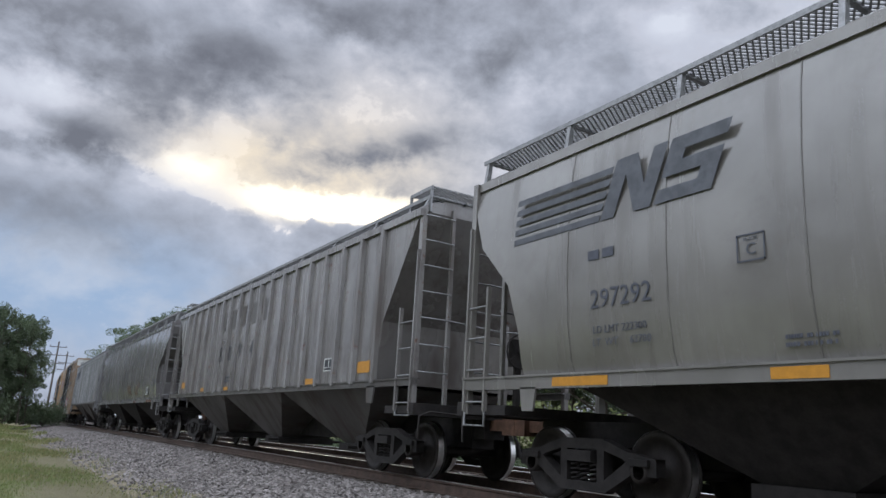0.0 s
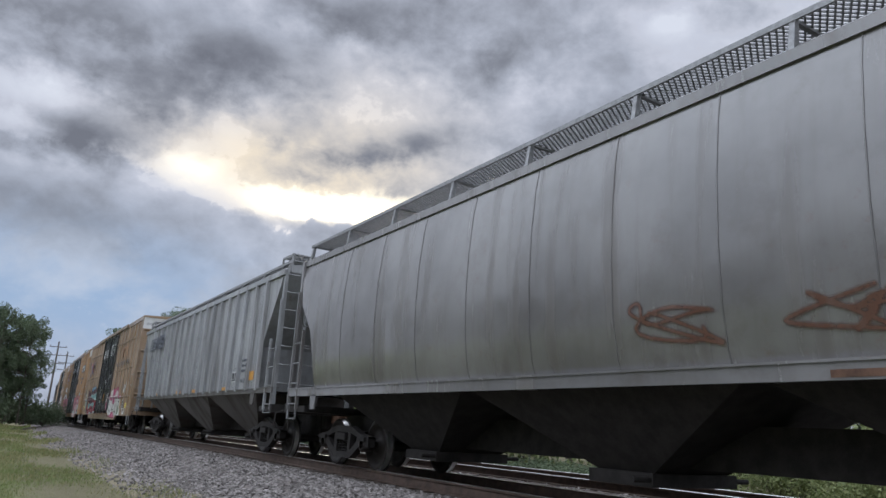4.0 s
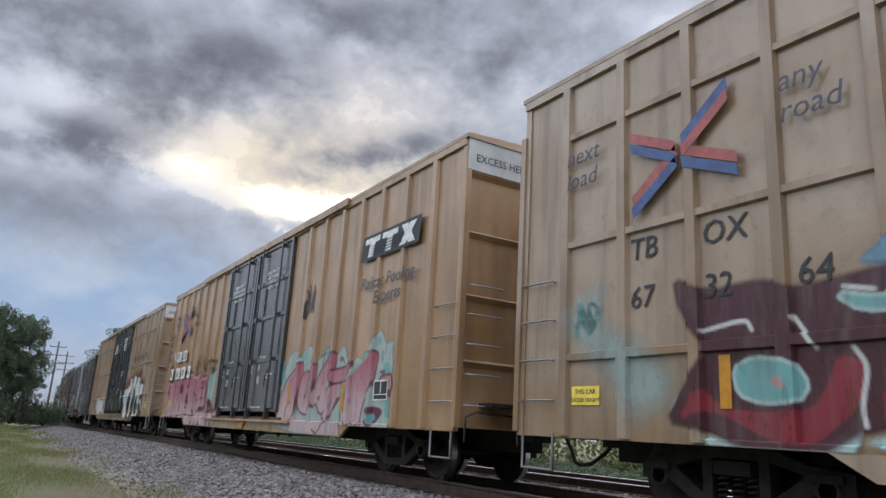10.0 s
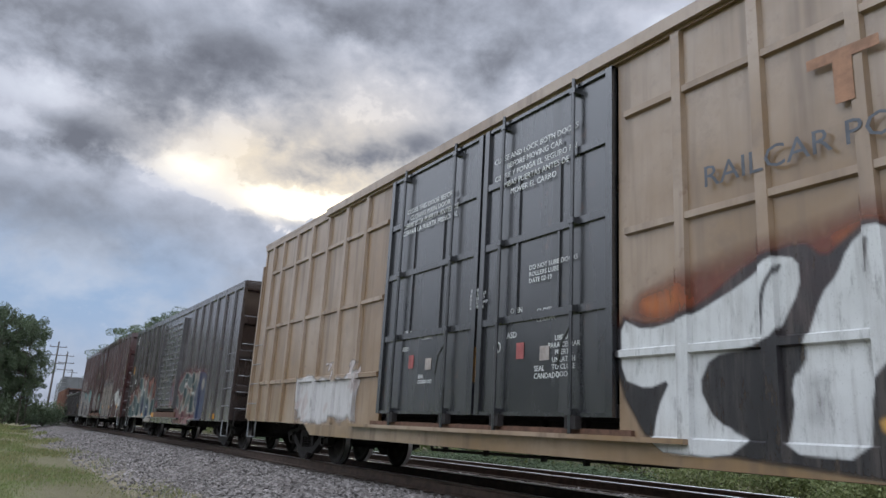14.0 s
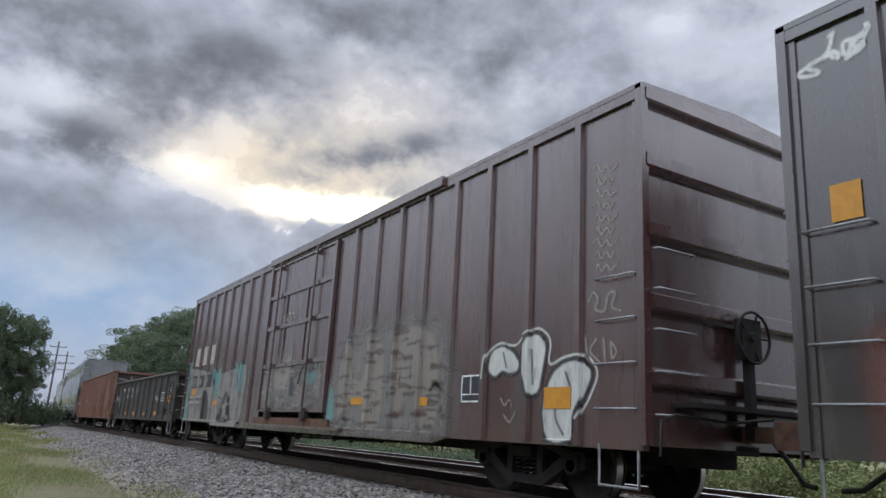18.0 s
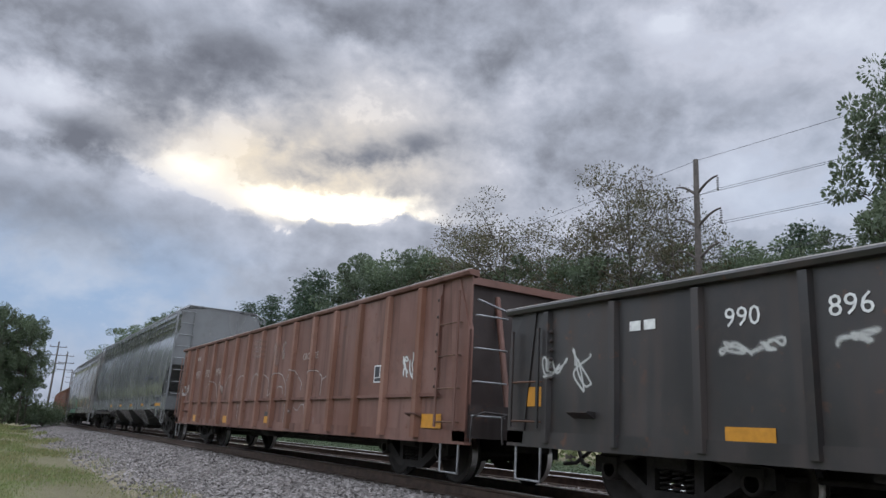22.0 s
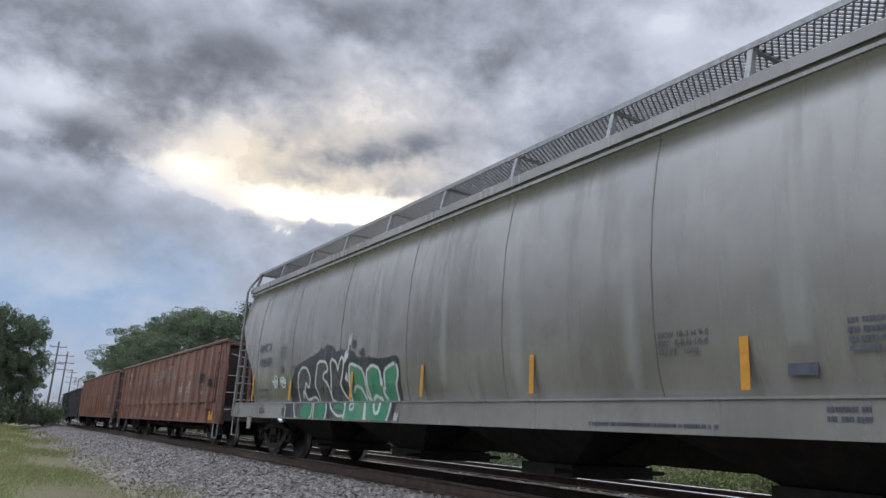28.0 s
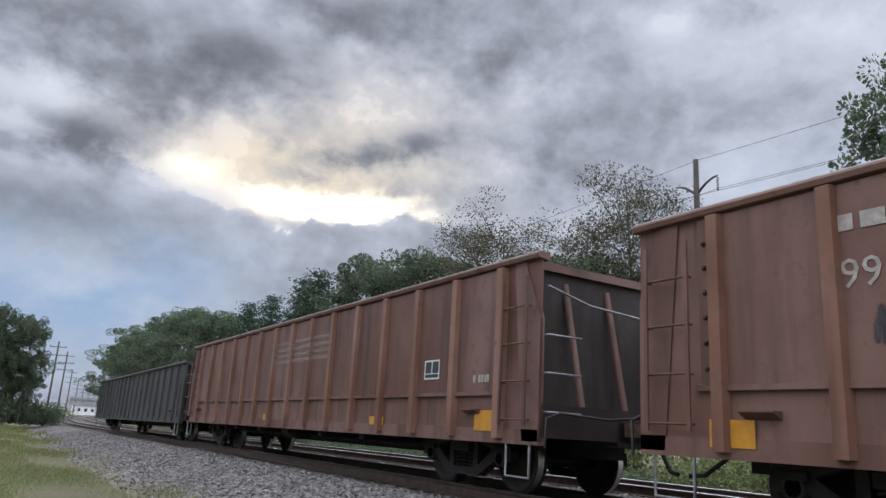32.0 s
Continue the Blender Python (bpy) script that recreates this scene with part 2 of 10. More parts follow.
def ground_material():
    m, k = material("grass_and_dirt")
    co = k.n("ShaderNodeTexCoord").outputs["Object"]
    big = k.noise(co, 0.35, 5.0, 0.6)
    mid = k.noise(co, 2.6, 7.0, 0.65)
    fine = k.noise(k.scaled(co, (30, 30, 30)), 1.0, 5.0, 0.7)
    green = k.mix(mid, (0.13, 0.165, 0.06), (0.22, 0.24, 0.10))
    straw = k.mix(mid, (0.150, 0.138, 0.080), (0.215, 0.192, 0.115))
    sep = k.n("ShaderNodeSeparateXYZ")
    k.put(sep.inputs[0], co)
    edge = k.step(k.math("ADD", sep.outputs[0], k.math("MULTIPLY", mid, 1.4)), 0.9, 2.0)
    dry = k.math("MAXIMUM", edge, k.step(big, 0.56, 0.72))
    col = k.mix(dry, green, straw)
    col = k.mix(k.math("MULTIPLY", fine, 0.55), col, (0.045, 0.042, 0.026))
    return finish(m, k, col, 0.95, 0.0, k.math("ADD", fine, k.math("MULTIPLY", mid, 2.0)), 0.05, 0.9, 0.15)


def ballast_material(name, tone=1.0):
    m, k = material(name)
    co = k.n("ShaderNodeTexCoord").outputs["Object"]
    v = k.n("ShaderNodeTexVoronoi")
    k.put(v.inputs["Vector"], co)
    v.inputs["Scale"].default_value = 15.0
    v.inputs["Randomness"].default_value = 1.0
    sepc = k.n("ShaderNodeSeparateColor")
    k.put(sepc.inputs[0], v.outputs["Color"])
    dist = v.outputs["Distance"]
    big = k.noise(co, 0.7, 5.0, 0.6)
    fine = k.noise(co, 70.0, 4.0, 0.6)
    stone = k.mix(sepc.outputs[0], tuple(tone * c for c in (0.14, 0.125, 0.118)), tuple(tone * c for c in (0.36, 0.33, 0.315)))
    stone = k.mix(k.math("MULTIPLY", sepc.outputs[1], 0.4), stone, tuple(tone * c for c in (0.17, 0.115, 0.085)))
    stone = k.mix(k.math("MULTIPLY", fine, 0.35), stone, (0.05, 0.045, 0.042))
    col = k.mix(k.step(dist, 0.42, 0.80), stone, (0.022, 0.02, 0.019))
    col = k.mix(k.math("MULTIPLY", k.step(big, 0.52, 0.72), 0.45), col, (0.075, 0.058, 0.045))
    # earth and fines at the foot of the slope
    sep = k.n("ShaderNodeSeparateXYZ")
    k.put(sep.inputs[0], co)
    foot = k.math("ADD", sep.outputs[0], k.math("MULTIPLY", k.math("SUBTRACT", k.noise(co, 1.1, 7.0, 0.68), 0.5), 2.6))
    earth = k.mix(fine, (0.13, 0.112, 0.074), (0.20, 0.172, 0.115))
    col = k.mix(k.step(foot, 3.6, 2.7), col, earth)
    return finish(m, k, col, 0.88, 0.0, k.math("SUBTRACT", k.math("MULTIPLY", fine, 0.2), dist), 0.035, 1.0, 0.25)


def stone_material():
    m, k = material("broken_stone")
    geo = k.n("ShaderNodeNewGeometry").outputs["Random Per Island"]
    co = k.n("ShaderNodeTexCoord").outputs["Object"]
    fine = k.noise(co, 60.0, 4.0, 0.6)
    col = k.mix(geo, (0.09, 0.08, 0.075), (0.31, 0.285, 0.27))
    col = k.mix(k.math("MULTIPLY", fine, 0.4), col, (0.06, 0.05, 0.045))
    return finish(m, k, col, 0.85, 0.0, fine, 0.01, 0.6, 0.3)

# ---- mesh helper ----
class Geo:
    def __init__(self):
        self.v, self.f, self.s = [], [], []

    def add(self, verts, faces, smooth=False):
        o = len(self.v)
        self.v.extend(tuple(p) for p in verts)
        self.f.extend(tuple(i + o for i in q) for q in faces)
        self.s.extend([smooth] * len(faces))
        return self

    def box(self, x0, x1, y0, y1, z0, z1):
        v = [(x, y, z) for z in (z0, z1) for y in (y0, y1) for x in (x0, x1)]
        return self.add(v, [(0, 2, 3, 1), (4, 5, 7, 6), (0, 1, 5, 4), (1, 3, 7, 5), (3, 2, 6, 7), (2, 0, 4, 6)])

    def prism(self, profile, a0, a1, axis="y", smooth=False):
        """A profile of (p, q) pulled from a0 to a1: along y it is (x, z), along x (y, z), along z (x, y)."""
        n = len(profile)

        def at(p, q, a):
            return (p, a, q) if axis == "y" else (a, p, q) if axis == "x" else (p, q, a)
        v = [at(p, q, a0) for p, q in profile] + [at(p, q, a1) for p, q in profile]
        f = [(i, (i + 1) % n, n + (i + 1) % n, n + i) for i in range(n)]
        self.add(v, f, smooth)
        return self.add(v, [tuple(range(n))[::-1], tuple(range(n, 2 * n))])

    def tube(self, pts, r, n=6):
        pts = [Vector(p) for p in pts]
        rings = []
        for i, p in enumerate(pts):
            d = (pts[min(i + 1, len(pts) - 1)] - pts[max(i - 1, 0)]).normalized()
            a = d.orthogonal().normalized() if i == 0 else (rings_a - d * rings_a.dot(d)).normalized()
            rings_a = a
            b = d.cross(a)
            rr = r[i] if isinstance(r, (list, tuple)) else r
            rings.append([p + (a * math.cos(t) + b * math.sin(t)) * rr for t in [2 * math.pi * j / n for j in range(n)]])
        v = [q for g in rings for q in g]
        f = [(i * n + j, i * n + (j + 1) % n, (i + 1) * n + (j + 1) % n, (i + 1) * n + j) for i in range(len(rings) - 1) for j in range(n)]
        self.add(v, f, True)
        return self.add(v, [tuple(range(n))[::-1], tuple(range(len(v) - n, len(v)))])

    def lathe(self, profile, n=28, axis="x", at=(0, 0, 0)):
        """A profile of (along, radius) turned round an axis."""
        m = len(profile)
        v, f = [], []
        for j in range(n):
            a = 2 * math.pi * j / n
            for al, r in profile:
                p, q = r * math.cos(a), r * math.sin(a)
                w = (al, p, q) if axis == "x" else (p, al, q) if axis == "y" else (p, q, al)
                v.append((w[0] + at[0], w[1] + at[1], w[2] + at[2]))
        for j in range(n):
            for i in range(m - 1):
                f.append((j * m + i, j * m + i + 1, ((j + 1) % n) * m + i + 1, ((j + 1) % n) * m + i))
        return self.add(v, f, True)

    def mesh(self, name):
        me = bpy.data.meshes.new(name)
        me.from_pydata(self.v, [], self.f)
        me.polygons.foreach_set("use_smooth", self.s)
        bm = bmesh.new()
        bm.from_mesh(me)
        bmesh.ops.recalc_face_normals(bm, faces=bm.faces)
        bm.to_mesh(me)
        bm.free()
        return me


def part(name, geo, mat, parent, label="", at=None):
    """Links a mesh as one part under a thing or under a part."""
    me = geo.mesh(name) if isinstance(geo, Geo) else geo
    if mat and not me.materials:
        me.materials.append(mat)
    ob = new(name, me)
    ob.parent = parent
    if at is not None:
        ob.matrix_basis = at
    if label:
        tagged(ob, label)
    return ob


def thing(name, label, category, group="", kind="", at=None):
    ob = new(name)
    ob.empty_display_size = 0.3
    if at is not None:
        ob.matrix_basis = at
    return tagged(ob, label, category, group, kind)


def solid(name, geo, mat, label, category, group="", kind="", at=None):
    me = geo.mesh(name) if isinstance(geo, Geo) else geo
    if not me.materials:
        me.materials.append(mat)
    ob = new(name, me)
    if at is not None:
        ob.matrix_basis = at
    return tagged(ob, label, category, group, kind)


# ---- paints ----
M_GREY_OLD = paint("old_grey_paint", (0.21, 0.197, 0.19), grime=(0.065, 0.05, 0.042), dirt=0.85, rust=0.8, rough=0.2, fade=0.15, spec=0.7, dents=0.024)
M_GREY_DARK = paint("dark_grey_paint", (0.088, 0.080, 0.076), dirt=0.7, rust=0.3, rough=0.42)
M_GREY_LIGHT = paint("light_grey_paint", (0.275, 0.28, 0.29), dirt=0.6, rust=0.4, rough=0.27, spec=0.6)
M_GREY_NEW = paint("clean_grey_paint", (0.138, 0.143, 0.146), dirt=0.35, rust=0.05, rough=0.16, fade=0.1, dents=0.028, spec=0.8)
M_GREY_WARM = paint("warm_grey_paint", (0.20, 0.187, 0.172), dirt=0.35, rust=0.08, rough=0.17, fade=0.1, dents=0.028, spec=0.9)
M_GREY_SHINE = paint("smooth_grey_paint", (0.165, 0.157, 0.157), dirt=0.5, rust=0.2, rough=0.15, fade=0.1, dents=0.028, spec=1.0)
M_TAN = paint("faded_yellow_tan_paint", (0.335, 0.208, 0.100), grime=(0.13, 0.085, 0.055), dirt=0.7, rust=0.3, rough=0.33, fade=0.35, coat=0.6)
M_TAN_NEW = paint("ochre_yellow_paint", (0.385, 0.212, 0.078), grime=(0.15, 0.09, 0.05), dirt=0.6, rust=0.25, rough=0.3, fade=0.2, coat=0.6)
M_DOOR = paint("black_door_paint", (0.012, 0.013, 0.016), grime=(0.036, 0.033, 0.032), dirt=0.5, rust=0.3, rough=0.22, fade=0.15, spec=0.75, dents=0.02, coat=0.85)
M_WHITE_END = paint("white_end_paint", (0.48, 0.48, 0.465), grime=(0.2, 0.17, 0.14), dirt=0.35, rust=0.15)
M_BLACK_BOX = paint("black_brown_paint", (0.030, 0.018, 0.017), grime=(0.045, 0.033, 0.029), dirt=0.6, rust=0.5, rough=0.2, spec=0.95, dents=0.02, coat=0.6)
M_MAROON = paint("maroon_paint", (0.078, 0.026, 0.023), grime=(0.040, 0.028, 0.026), dirt=0.65, rust=0.35, rough=0.22, spec=0.8, dents=0.02, coat=0.6)
M_BLACK_GON = paint("black_gondola_paint", (0.026, 0.023, 0.023), grime=(0.065, 0.043, 0.034), dirt=0.5, rust=0.6, rough=0.38, spec=0.5)
M_RED_GON = paint("oxide_red_paint", (0.185, 0.084, 0.060), grime=(0.075, 0.045, 0.036), dirt=0.75, rust=0.7, rough=0.52, fade=0.2, spec=0.28)
M_RED_DULL = paint("dull_oxide_red_paint", (0.17, 0.076, 0.056), grime=(0.065, 0.04, 0.032), dirt=0.85, rust=0.7, rough=0.54, fade=0.25, spec=0.28)
M_END_DARK = paint("dark_end_paint", (0.045, 0.030, 0.026), grime=(0.02, 0.016, 0.015), dirt=0.7, rust=0.5, rough=0.6, spec=0.25)
# rusty posts, their colour lightened to stand in for warm lit edges
M_POST_RUST_LIT = paint("rusty_lit_post_paint", (0.245, 0.108, 0.066), grime=(0.10, 0.05, 0.032), dirt=0.8, rust=0.8, rough=0.5, fade=0.2, spec=0.3)
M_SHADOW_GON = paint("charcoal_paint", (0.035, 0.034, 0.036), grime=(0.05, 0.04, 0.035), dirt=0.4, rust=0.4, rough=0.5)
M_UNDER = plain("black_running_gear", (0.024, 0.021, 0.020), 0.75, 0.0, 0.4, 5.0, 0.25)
M_WHEEL = plain("brown_wheel_steel", (0.026, 0.021, 0.019), 0.6, 0.3, 0.4, 8.0)
M_TREAD = plain("bright_tread_steel", (0.80, 0.79, 0.78), 0.36, 1.0, 0.08, 8.0)
M_RUST = plain("rusty_steel", (0.115, 0.062, 0.040), 0.75, 0.2, 0.4, 7.0)
M_RAILSIDE = plain("rusty_rail_steel", (0.075, 0.05, 0.038), 0.7, 0.2, 0.35, 7.0)
M_GALV = plain("dull_galvanised_steel", (0.25, 0.25, 0.255), 0.5, 0.5, 0.2, 14.0)
M_YELLOW = plain("yellow_reflector_tape", (0.47, 0.215, 0.022), 0.35, 0.0, 0.12, 12.0)
M_WHITE = plain("white_stencil_paint", (0.66, 0.66, 0.64), 0.5, 0.0, 0.2, 9.0)
M_BLACK = plain("black_stencil_paint", (0.028, 0.03, 0.036), 0.5, 0.0, 0.25, 9.0)
M_BLUEBLACK = plain("faded_navy_paint", (0.06, 0.065, 0.085), 0.5, 0.0, 0.25, 9.0)
M_DULLWHITE = plain("faded_white_paint", (0.36, 0.31, 0.28), 0.6, 0.0, 0.3, 9.0)
M_BLUE = plain("blue_paint", (0.06, 0.095, 0.22), 0.5, 0.0, 0.25, 7.0)
M_REDPAINT = plain("red_paint", (0.32, 0.09, 0.085), 0.5, 0.0, 0.25, 7.0)
M_FADED = plain("faded_slate_paint", (0.085, 0.09, 0.105), 0.45, 0.0, 0.3, 6.0)
M_GHOST = plain("ghost_of_old_paint", (0.285, 0.145, 0.078), 0.5, 0.0, 0.25, 7.0)
M_SIGN = plain("yellow_sign_paint", (0.75, 0.58, 0.08), 0.4, 0.0, 0.15, 9.0)
M_WORN = plain("worn_bare_steel", (0.44, 0.41, 0.39), 0.36, 0.7, 0.3, 10.0)
M_SLIDE = paint("dull_grey_door_paint", (0.085, 0.078, 0.080), grime=(0.035, 0.028, 0.026), dirt=0.6, rust=0.5, rough=0.2, spec=0.9, dents=0.02, coat=0.8)
M_SPRAY = sprayed()
M_TIE = plain("weathered_tie_wood", (0.085, 0.068, 0.055), 0.9, 0.0, 0.4, 6.0)


# ---- lettering and flat marks ----
def letter_mesh(text, size, spacing=1.0, shear=0.0, align="LEFT"):
    cu = bpy.data.curves.new("lettering", "FONT")
    cu.body, cu.size, cu.extrude, cu.space_character, cu.shear = text, size, 0.0012, spacing, shear
    cu.align_x = align
    cu.space_line = 0.82
    cu.resolution_u = 2
    ob = new("lettering_source", cu)
    me = bpy.data.meshes.new_from_object(ob.evaluated_get(bpy.context.evaluated_depsgraph_get()))
    bpy.data.objects.remove(ob)
    me.name = "lettering"
    return me


def side_matrix(x, y, z):
    """Writing on the near side of a car: reads towards -y seen from -x."""
    return Matrix(((0, 0, -1, x), (-1, 0, 0, y), (0, 1, 0, z), (0, 0, 0, 1)))


def words(parent, text, y, z, size, mat, x=-1.606, spacing=1.0, shear=0.0, align="LEFT", wide=1.0, label="", spread=0.98):
    for i, row in enumerate(text.split("\n")):
        me = letter_mesh(row, size, spacing, shear, align)
        me.materials.append(mat)
        part("lettering", me, mat, parent, label or "stencilled lettering", at=side_matrix(x, y, z - spread * size * i) @ Matrix.Diagonal((wide, 1, 1, 1)))


def patch(parent, name, y0, y1, z0, z1, mat, x=-1.606, label="", thick=0.003):
    """A flat mark on the near side, of some thickness."""
    return part(name, Geo().box(x - thick, x, min(y0, y1), max(y0, y1), z0, z1), mat, parent, label)


def marks(parent, y, z, rows, h, w, mat, x=-1.606, gap=1.7, seed=0):
    """Small writing too dim to read: rows of short bars."""
    rnd = random.Random(seed)
    g = Geo()
    for i in range(rows):
        yy = y
        zz = z - i * h * gap
        while yy > y - w:
            ww = rnd.uniform(0.5, 1.0) * h
            g.box(x - 0.002, x, yy - ww * 0.7, yy, zz, zz + h)
            yy -= ww * rnd.choice((0.95, 0.95, 0.95, 1.7))
    return part("stencil_bars", g, mat, parent, "small stencilled data bars")


def placard(parent, y, z, w, h, x=-1.606):
    """Dark data panel with a light frame."""
    b = patch(parent, "data_panel", y, y - w, z, z + h, M_BLACK, x, "dark data panel with a white frame")
    g = Geo()
    t = 0.022
    for a0, a1, b0, b1 in ((y - w, y, z, z + t), (y - w, y, z + h - t, z + h), (y - w, y - w + t, z, z + h), (y - t, y, z, z + h),
                           (y - w * 0.5 - t / 2, y - w * 0.5 + t / 2, z + h * 0.28, z + h), (y - w, y, z + h * 0.27, z + h * 0.31)):
        g.box(x - 0.006, x - 0.003, a0, a1, b0, b1)
    part("panel_frame", g, M_WHITE, b)


# ---- running gear, made once ----
WHEEL_R = 0.44


def build_wheelset():
    g = Geo()
    g.lathe([(-0.78, 0.0), (-0.78, 0.075), (0.78, 0.075), (0.78, 0.0)], 14)
    for s in (-1, 1):
        x = s * 0.715
        prof = [(0.085, 0.0), (0.085, 0.12), (0.03, 0.14), (0.018, 0.33), (0.07, 0.36), (0.07, WHEEL_R - 0.015), (0.06, WHEEL_R),
                (-0.045, WHEEL_R + 0.004), (-0.055, WHEEL_R + 0.026), (-0.075, WHEEL_R + 0.026), (-0.08, 0.37), (-0.02, 0.34), (-0.03, 0.14), (-0.09, 0.12), (-0.09, 0.0)]
        g.lathe([(x + s * a, r) for a, r in prof], 36)
        # bearing with a three-bolt cap
        xb = s * 0.98
        g.lathe([(xb - 0.11, 0.08), (xb - 0.11, 0.115), (xb + 0.09, 0.115), (xb + 0.10, 0.095), (xb + 0.135, 0.09), (xb + 0.135, 0.0)], 18)
        for j in range(3):
            a = 2 * math.pi * j / 3
            g.lathe([(xb + 0.135, 0.02), (xb + 0.155, 0.018), (xb + 0.155, 0.0)], 6, at=(0, 0.055 * math.cos(a), 0.055 * math.sin(a)))
    dull = len(g.f)
    for s in (-1, 1):
        x = s * 0.715
        g.lathe([(x + s * 0.058, WHEEL_R + 0.003), (x - s * 0.04, WHEEL_R + 0.007)], 36)
    me = g.mesh("wheelset")
    me.materials.append(M_WHEEL)
    me.materials.append(M_TREAD)
    for q in me.polygons[dull:]:
        q.material_index = 1
    return me


def build_side_frame():
    """A cast side frame: top member, sloping ends, window with springs."""
    g = Geo()
    x0, x1 = -0.07, 0.07
    for poly in ([(-1.12, 0.40), (-1.12, 0.58), (-0.99, 0.60), (-1.0, 0.40)], [(-1.12, 0.54), (-1.12, 0.58), (-0.66, 0.64), (-0.66, 0.54)],
                 [(-0.80, 0.52), (-0.70, 0.64), (-0.34, 0.76), (-0.34, 0.64)], [(-0.34, 0.64), (-0.34, 0.76), (0.34, 0.76), (0.34, 0.64)],
                 [(0.34, 0.64), (0.34, 0.76), (0.70, 0.64), (0.80, 0.52)], [(0.66, 0.54), (0.66, 0.64), (1.12, 0.58), (1.12, 0.54)],
                 [(0.99, 0.60), (1.12, 0.58), (1.12, 0.40), (1.0, 0.40)], [(-0.80, 0.42), (-0.74, 0.56), (-0.34, 0.30), (-0.38, 0.18)],
                 [(0.38, 0.18), (0.34, 0.30), (0.74, 0.56), (0.80, 0.42)], [(-0.38, 0.17), (-0.38, 0.28), (0.38, 0.28), (0.38, 0.17)],
                 [(-0.36, 0.26), (-0.36, 0.66), (-0.25, 0.66), (-0.25, 0.26)], [(0.25, 0.26), (0.25, 0.66), (0.36, 0.66), (0.36, 0.26)]):
        g.prism(poly, x0, x1, "x")
    for y in (-1.0 + 0.11, 1.0 - 0.11):
        g.box(-0.12, 0.12, y - 0.15, y + 0.15, 0.50, 0.57)
    return g.mesh("side_frame")


def build_springs():
    g = Geo()
    pts = [(0.055 * math.cos(a), 0.055 * math.sin(a), 0.28 + 0.21 * a / (8 * math.pi)) for a in [i * math.pi / 4 for i in range(33)]]
    g.tube(pts, 0.014, 5)
    return g.mesh("spring")


def build_bolster():
    g = Geo()
    g.prism([(-1.12, 0.50), (-1.12, 0.62), (-0.5, 0.68), (0.5, 0.68), (1.12, 0.62), (1.12, 0.50), (0.4, 0.36), (-0.4, 0.36)], -0.20, 0.20, "y")
    g.box(-0.25, 0.25, -0.25, 0.25, 0.66, 0.80)
    for y in (-0.48, 0.48):
        g.box(-0.85, 0.85, y - 0.04, y + 0.04, 0.34, 0.42)
        for s in (-1, 1):
            g.box(s * 0.715 - 0.06, s * 0.715 + 0.06, y - 0.06, y + 0.06, 0.28, 0.52)
    return g.mesh("truck")


ME_WHEELSET, ME_FRAME, ME_SPRINGS, ME_BOLSTER = build_wheelset(), build_side_frame(), build_springs(), build_bolster()
WHEELSETS = []


def trucks(car, half):
    for y in (-half, half):
        t = part("truck", ME_BOLSTER, M_UNDER, car, "black two-axle truck", at=pose(0, y, 0))
        for x in (-1.0, 1.0):
            part("side_frame", ME_FRAME, M_UNDER, t, at=pose(x, 0, 0))
            for ys in (-0.16, 0.0, 0.16):
                part("spring", ME_SPRINGS, M_UNDER, t, at=pose(x, ys, 0))
        for yy in (-0.89, 0.89):
            w = part("wheelset", ME_WHEELSET, M_WHEEL, t, "brown steel wheels on an axle", at=pose(0, yy, WHEEL_R))
            w["base_y"] = yy
            WHEELSETS.append((w, yy))


def coupler(car, y_end, d):
    """Coupler, hose and cut lever at one end; d is -1 at the front, 1 at the rear."""
    g = Geo()
    g.box(-0.09, 0.09, min(y_end - d * 0.5, y_end + d * 0.45), max(y_end - d * 0.5, y_end + d * 0.45), 0.80, 0.97)
    yk = y_end + d * 0.45
    g.prism([(-0.18, yk), (-0.16, yk + d * 0.27), (-0.04, yk + d * 0.33), (0.02, yk + d * 0.2), (0.14, yk + d * 0.22), (0.18, yk)], 0.74, 1.02, "z")
    part("coupler", g, M_RUST, car, "rusty knuckle coupler")
    h = [(0.25, y_end + d * 0.15, 0.82), (0.22, y_end + d * 0.35, 0.60), (0.12, y_end + d * 0.55, 0.42), (0.05, y_end + d * 0.72, 0.40)]
    part("air_hose", Geo().tube(h, 0.028, 7), M_UNDER, car, "black rubber brake hose")
    c = [(-1.50, y_end + d * 0.12, 0.62), (-1.50, y_end + d * 0.14, 0.95), (-1.32, y_end + d * 0.16, 1.02), (-0.6, y_end + d * 0.25, 0.98), (-0.15, y_end + d * 0.42, 1.04)]
    part("cut_lever", Geo().tube(c, 0.016, 6), M_WHEEL, car, "thin steel cut lever")


def rungs(car, points, x0, x1, mat, name="rung", along="y", depth=0.07, y=0.0, x=0.0):
    """Grab irons: bent bars standing off a face."""
    for z in points:
        if along == "y":
            pts = [(x, x0, z), (x - depth, x0, z), (x - depth, x1, z), (x, x1, z)]
        else:
            pts = [(x0, y, z), (x0, y + depth, z), (x1, y + depth, z), (x1, y, z)]
        part(name, Geo().tube(pts, 0.012, 6), mat, car)


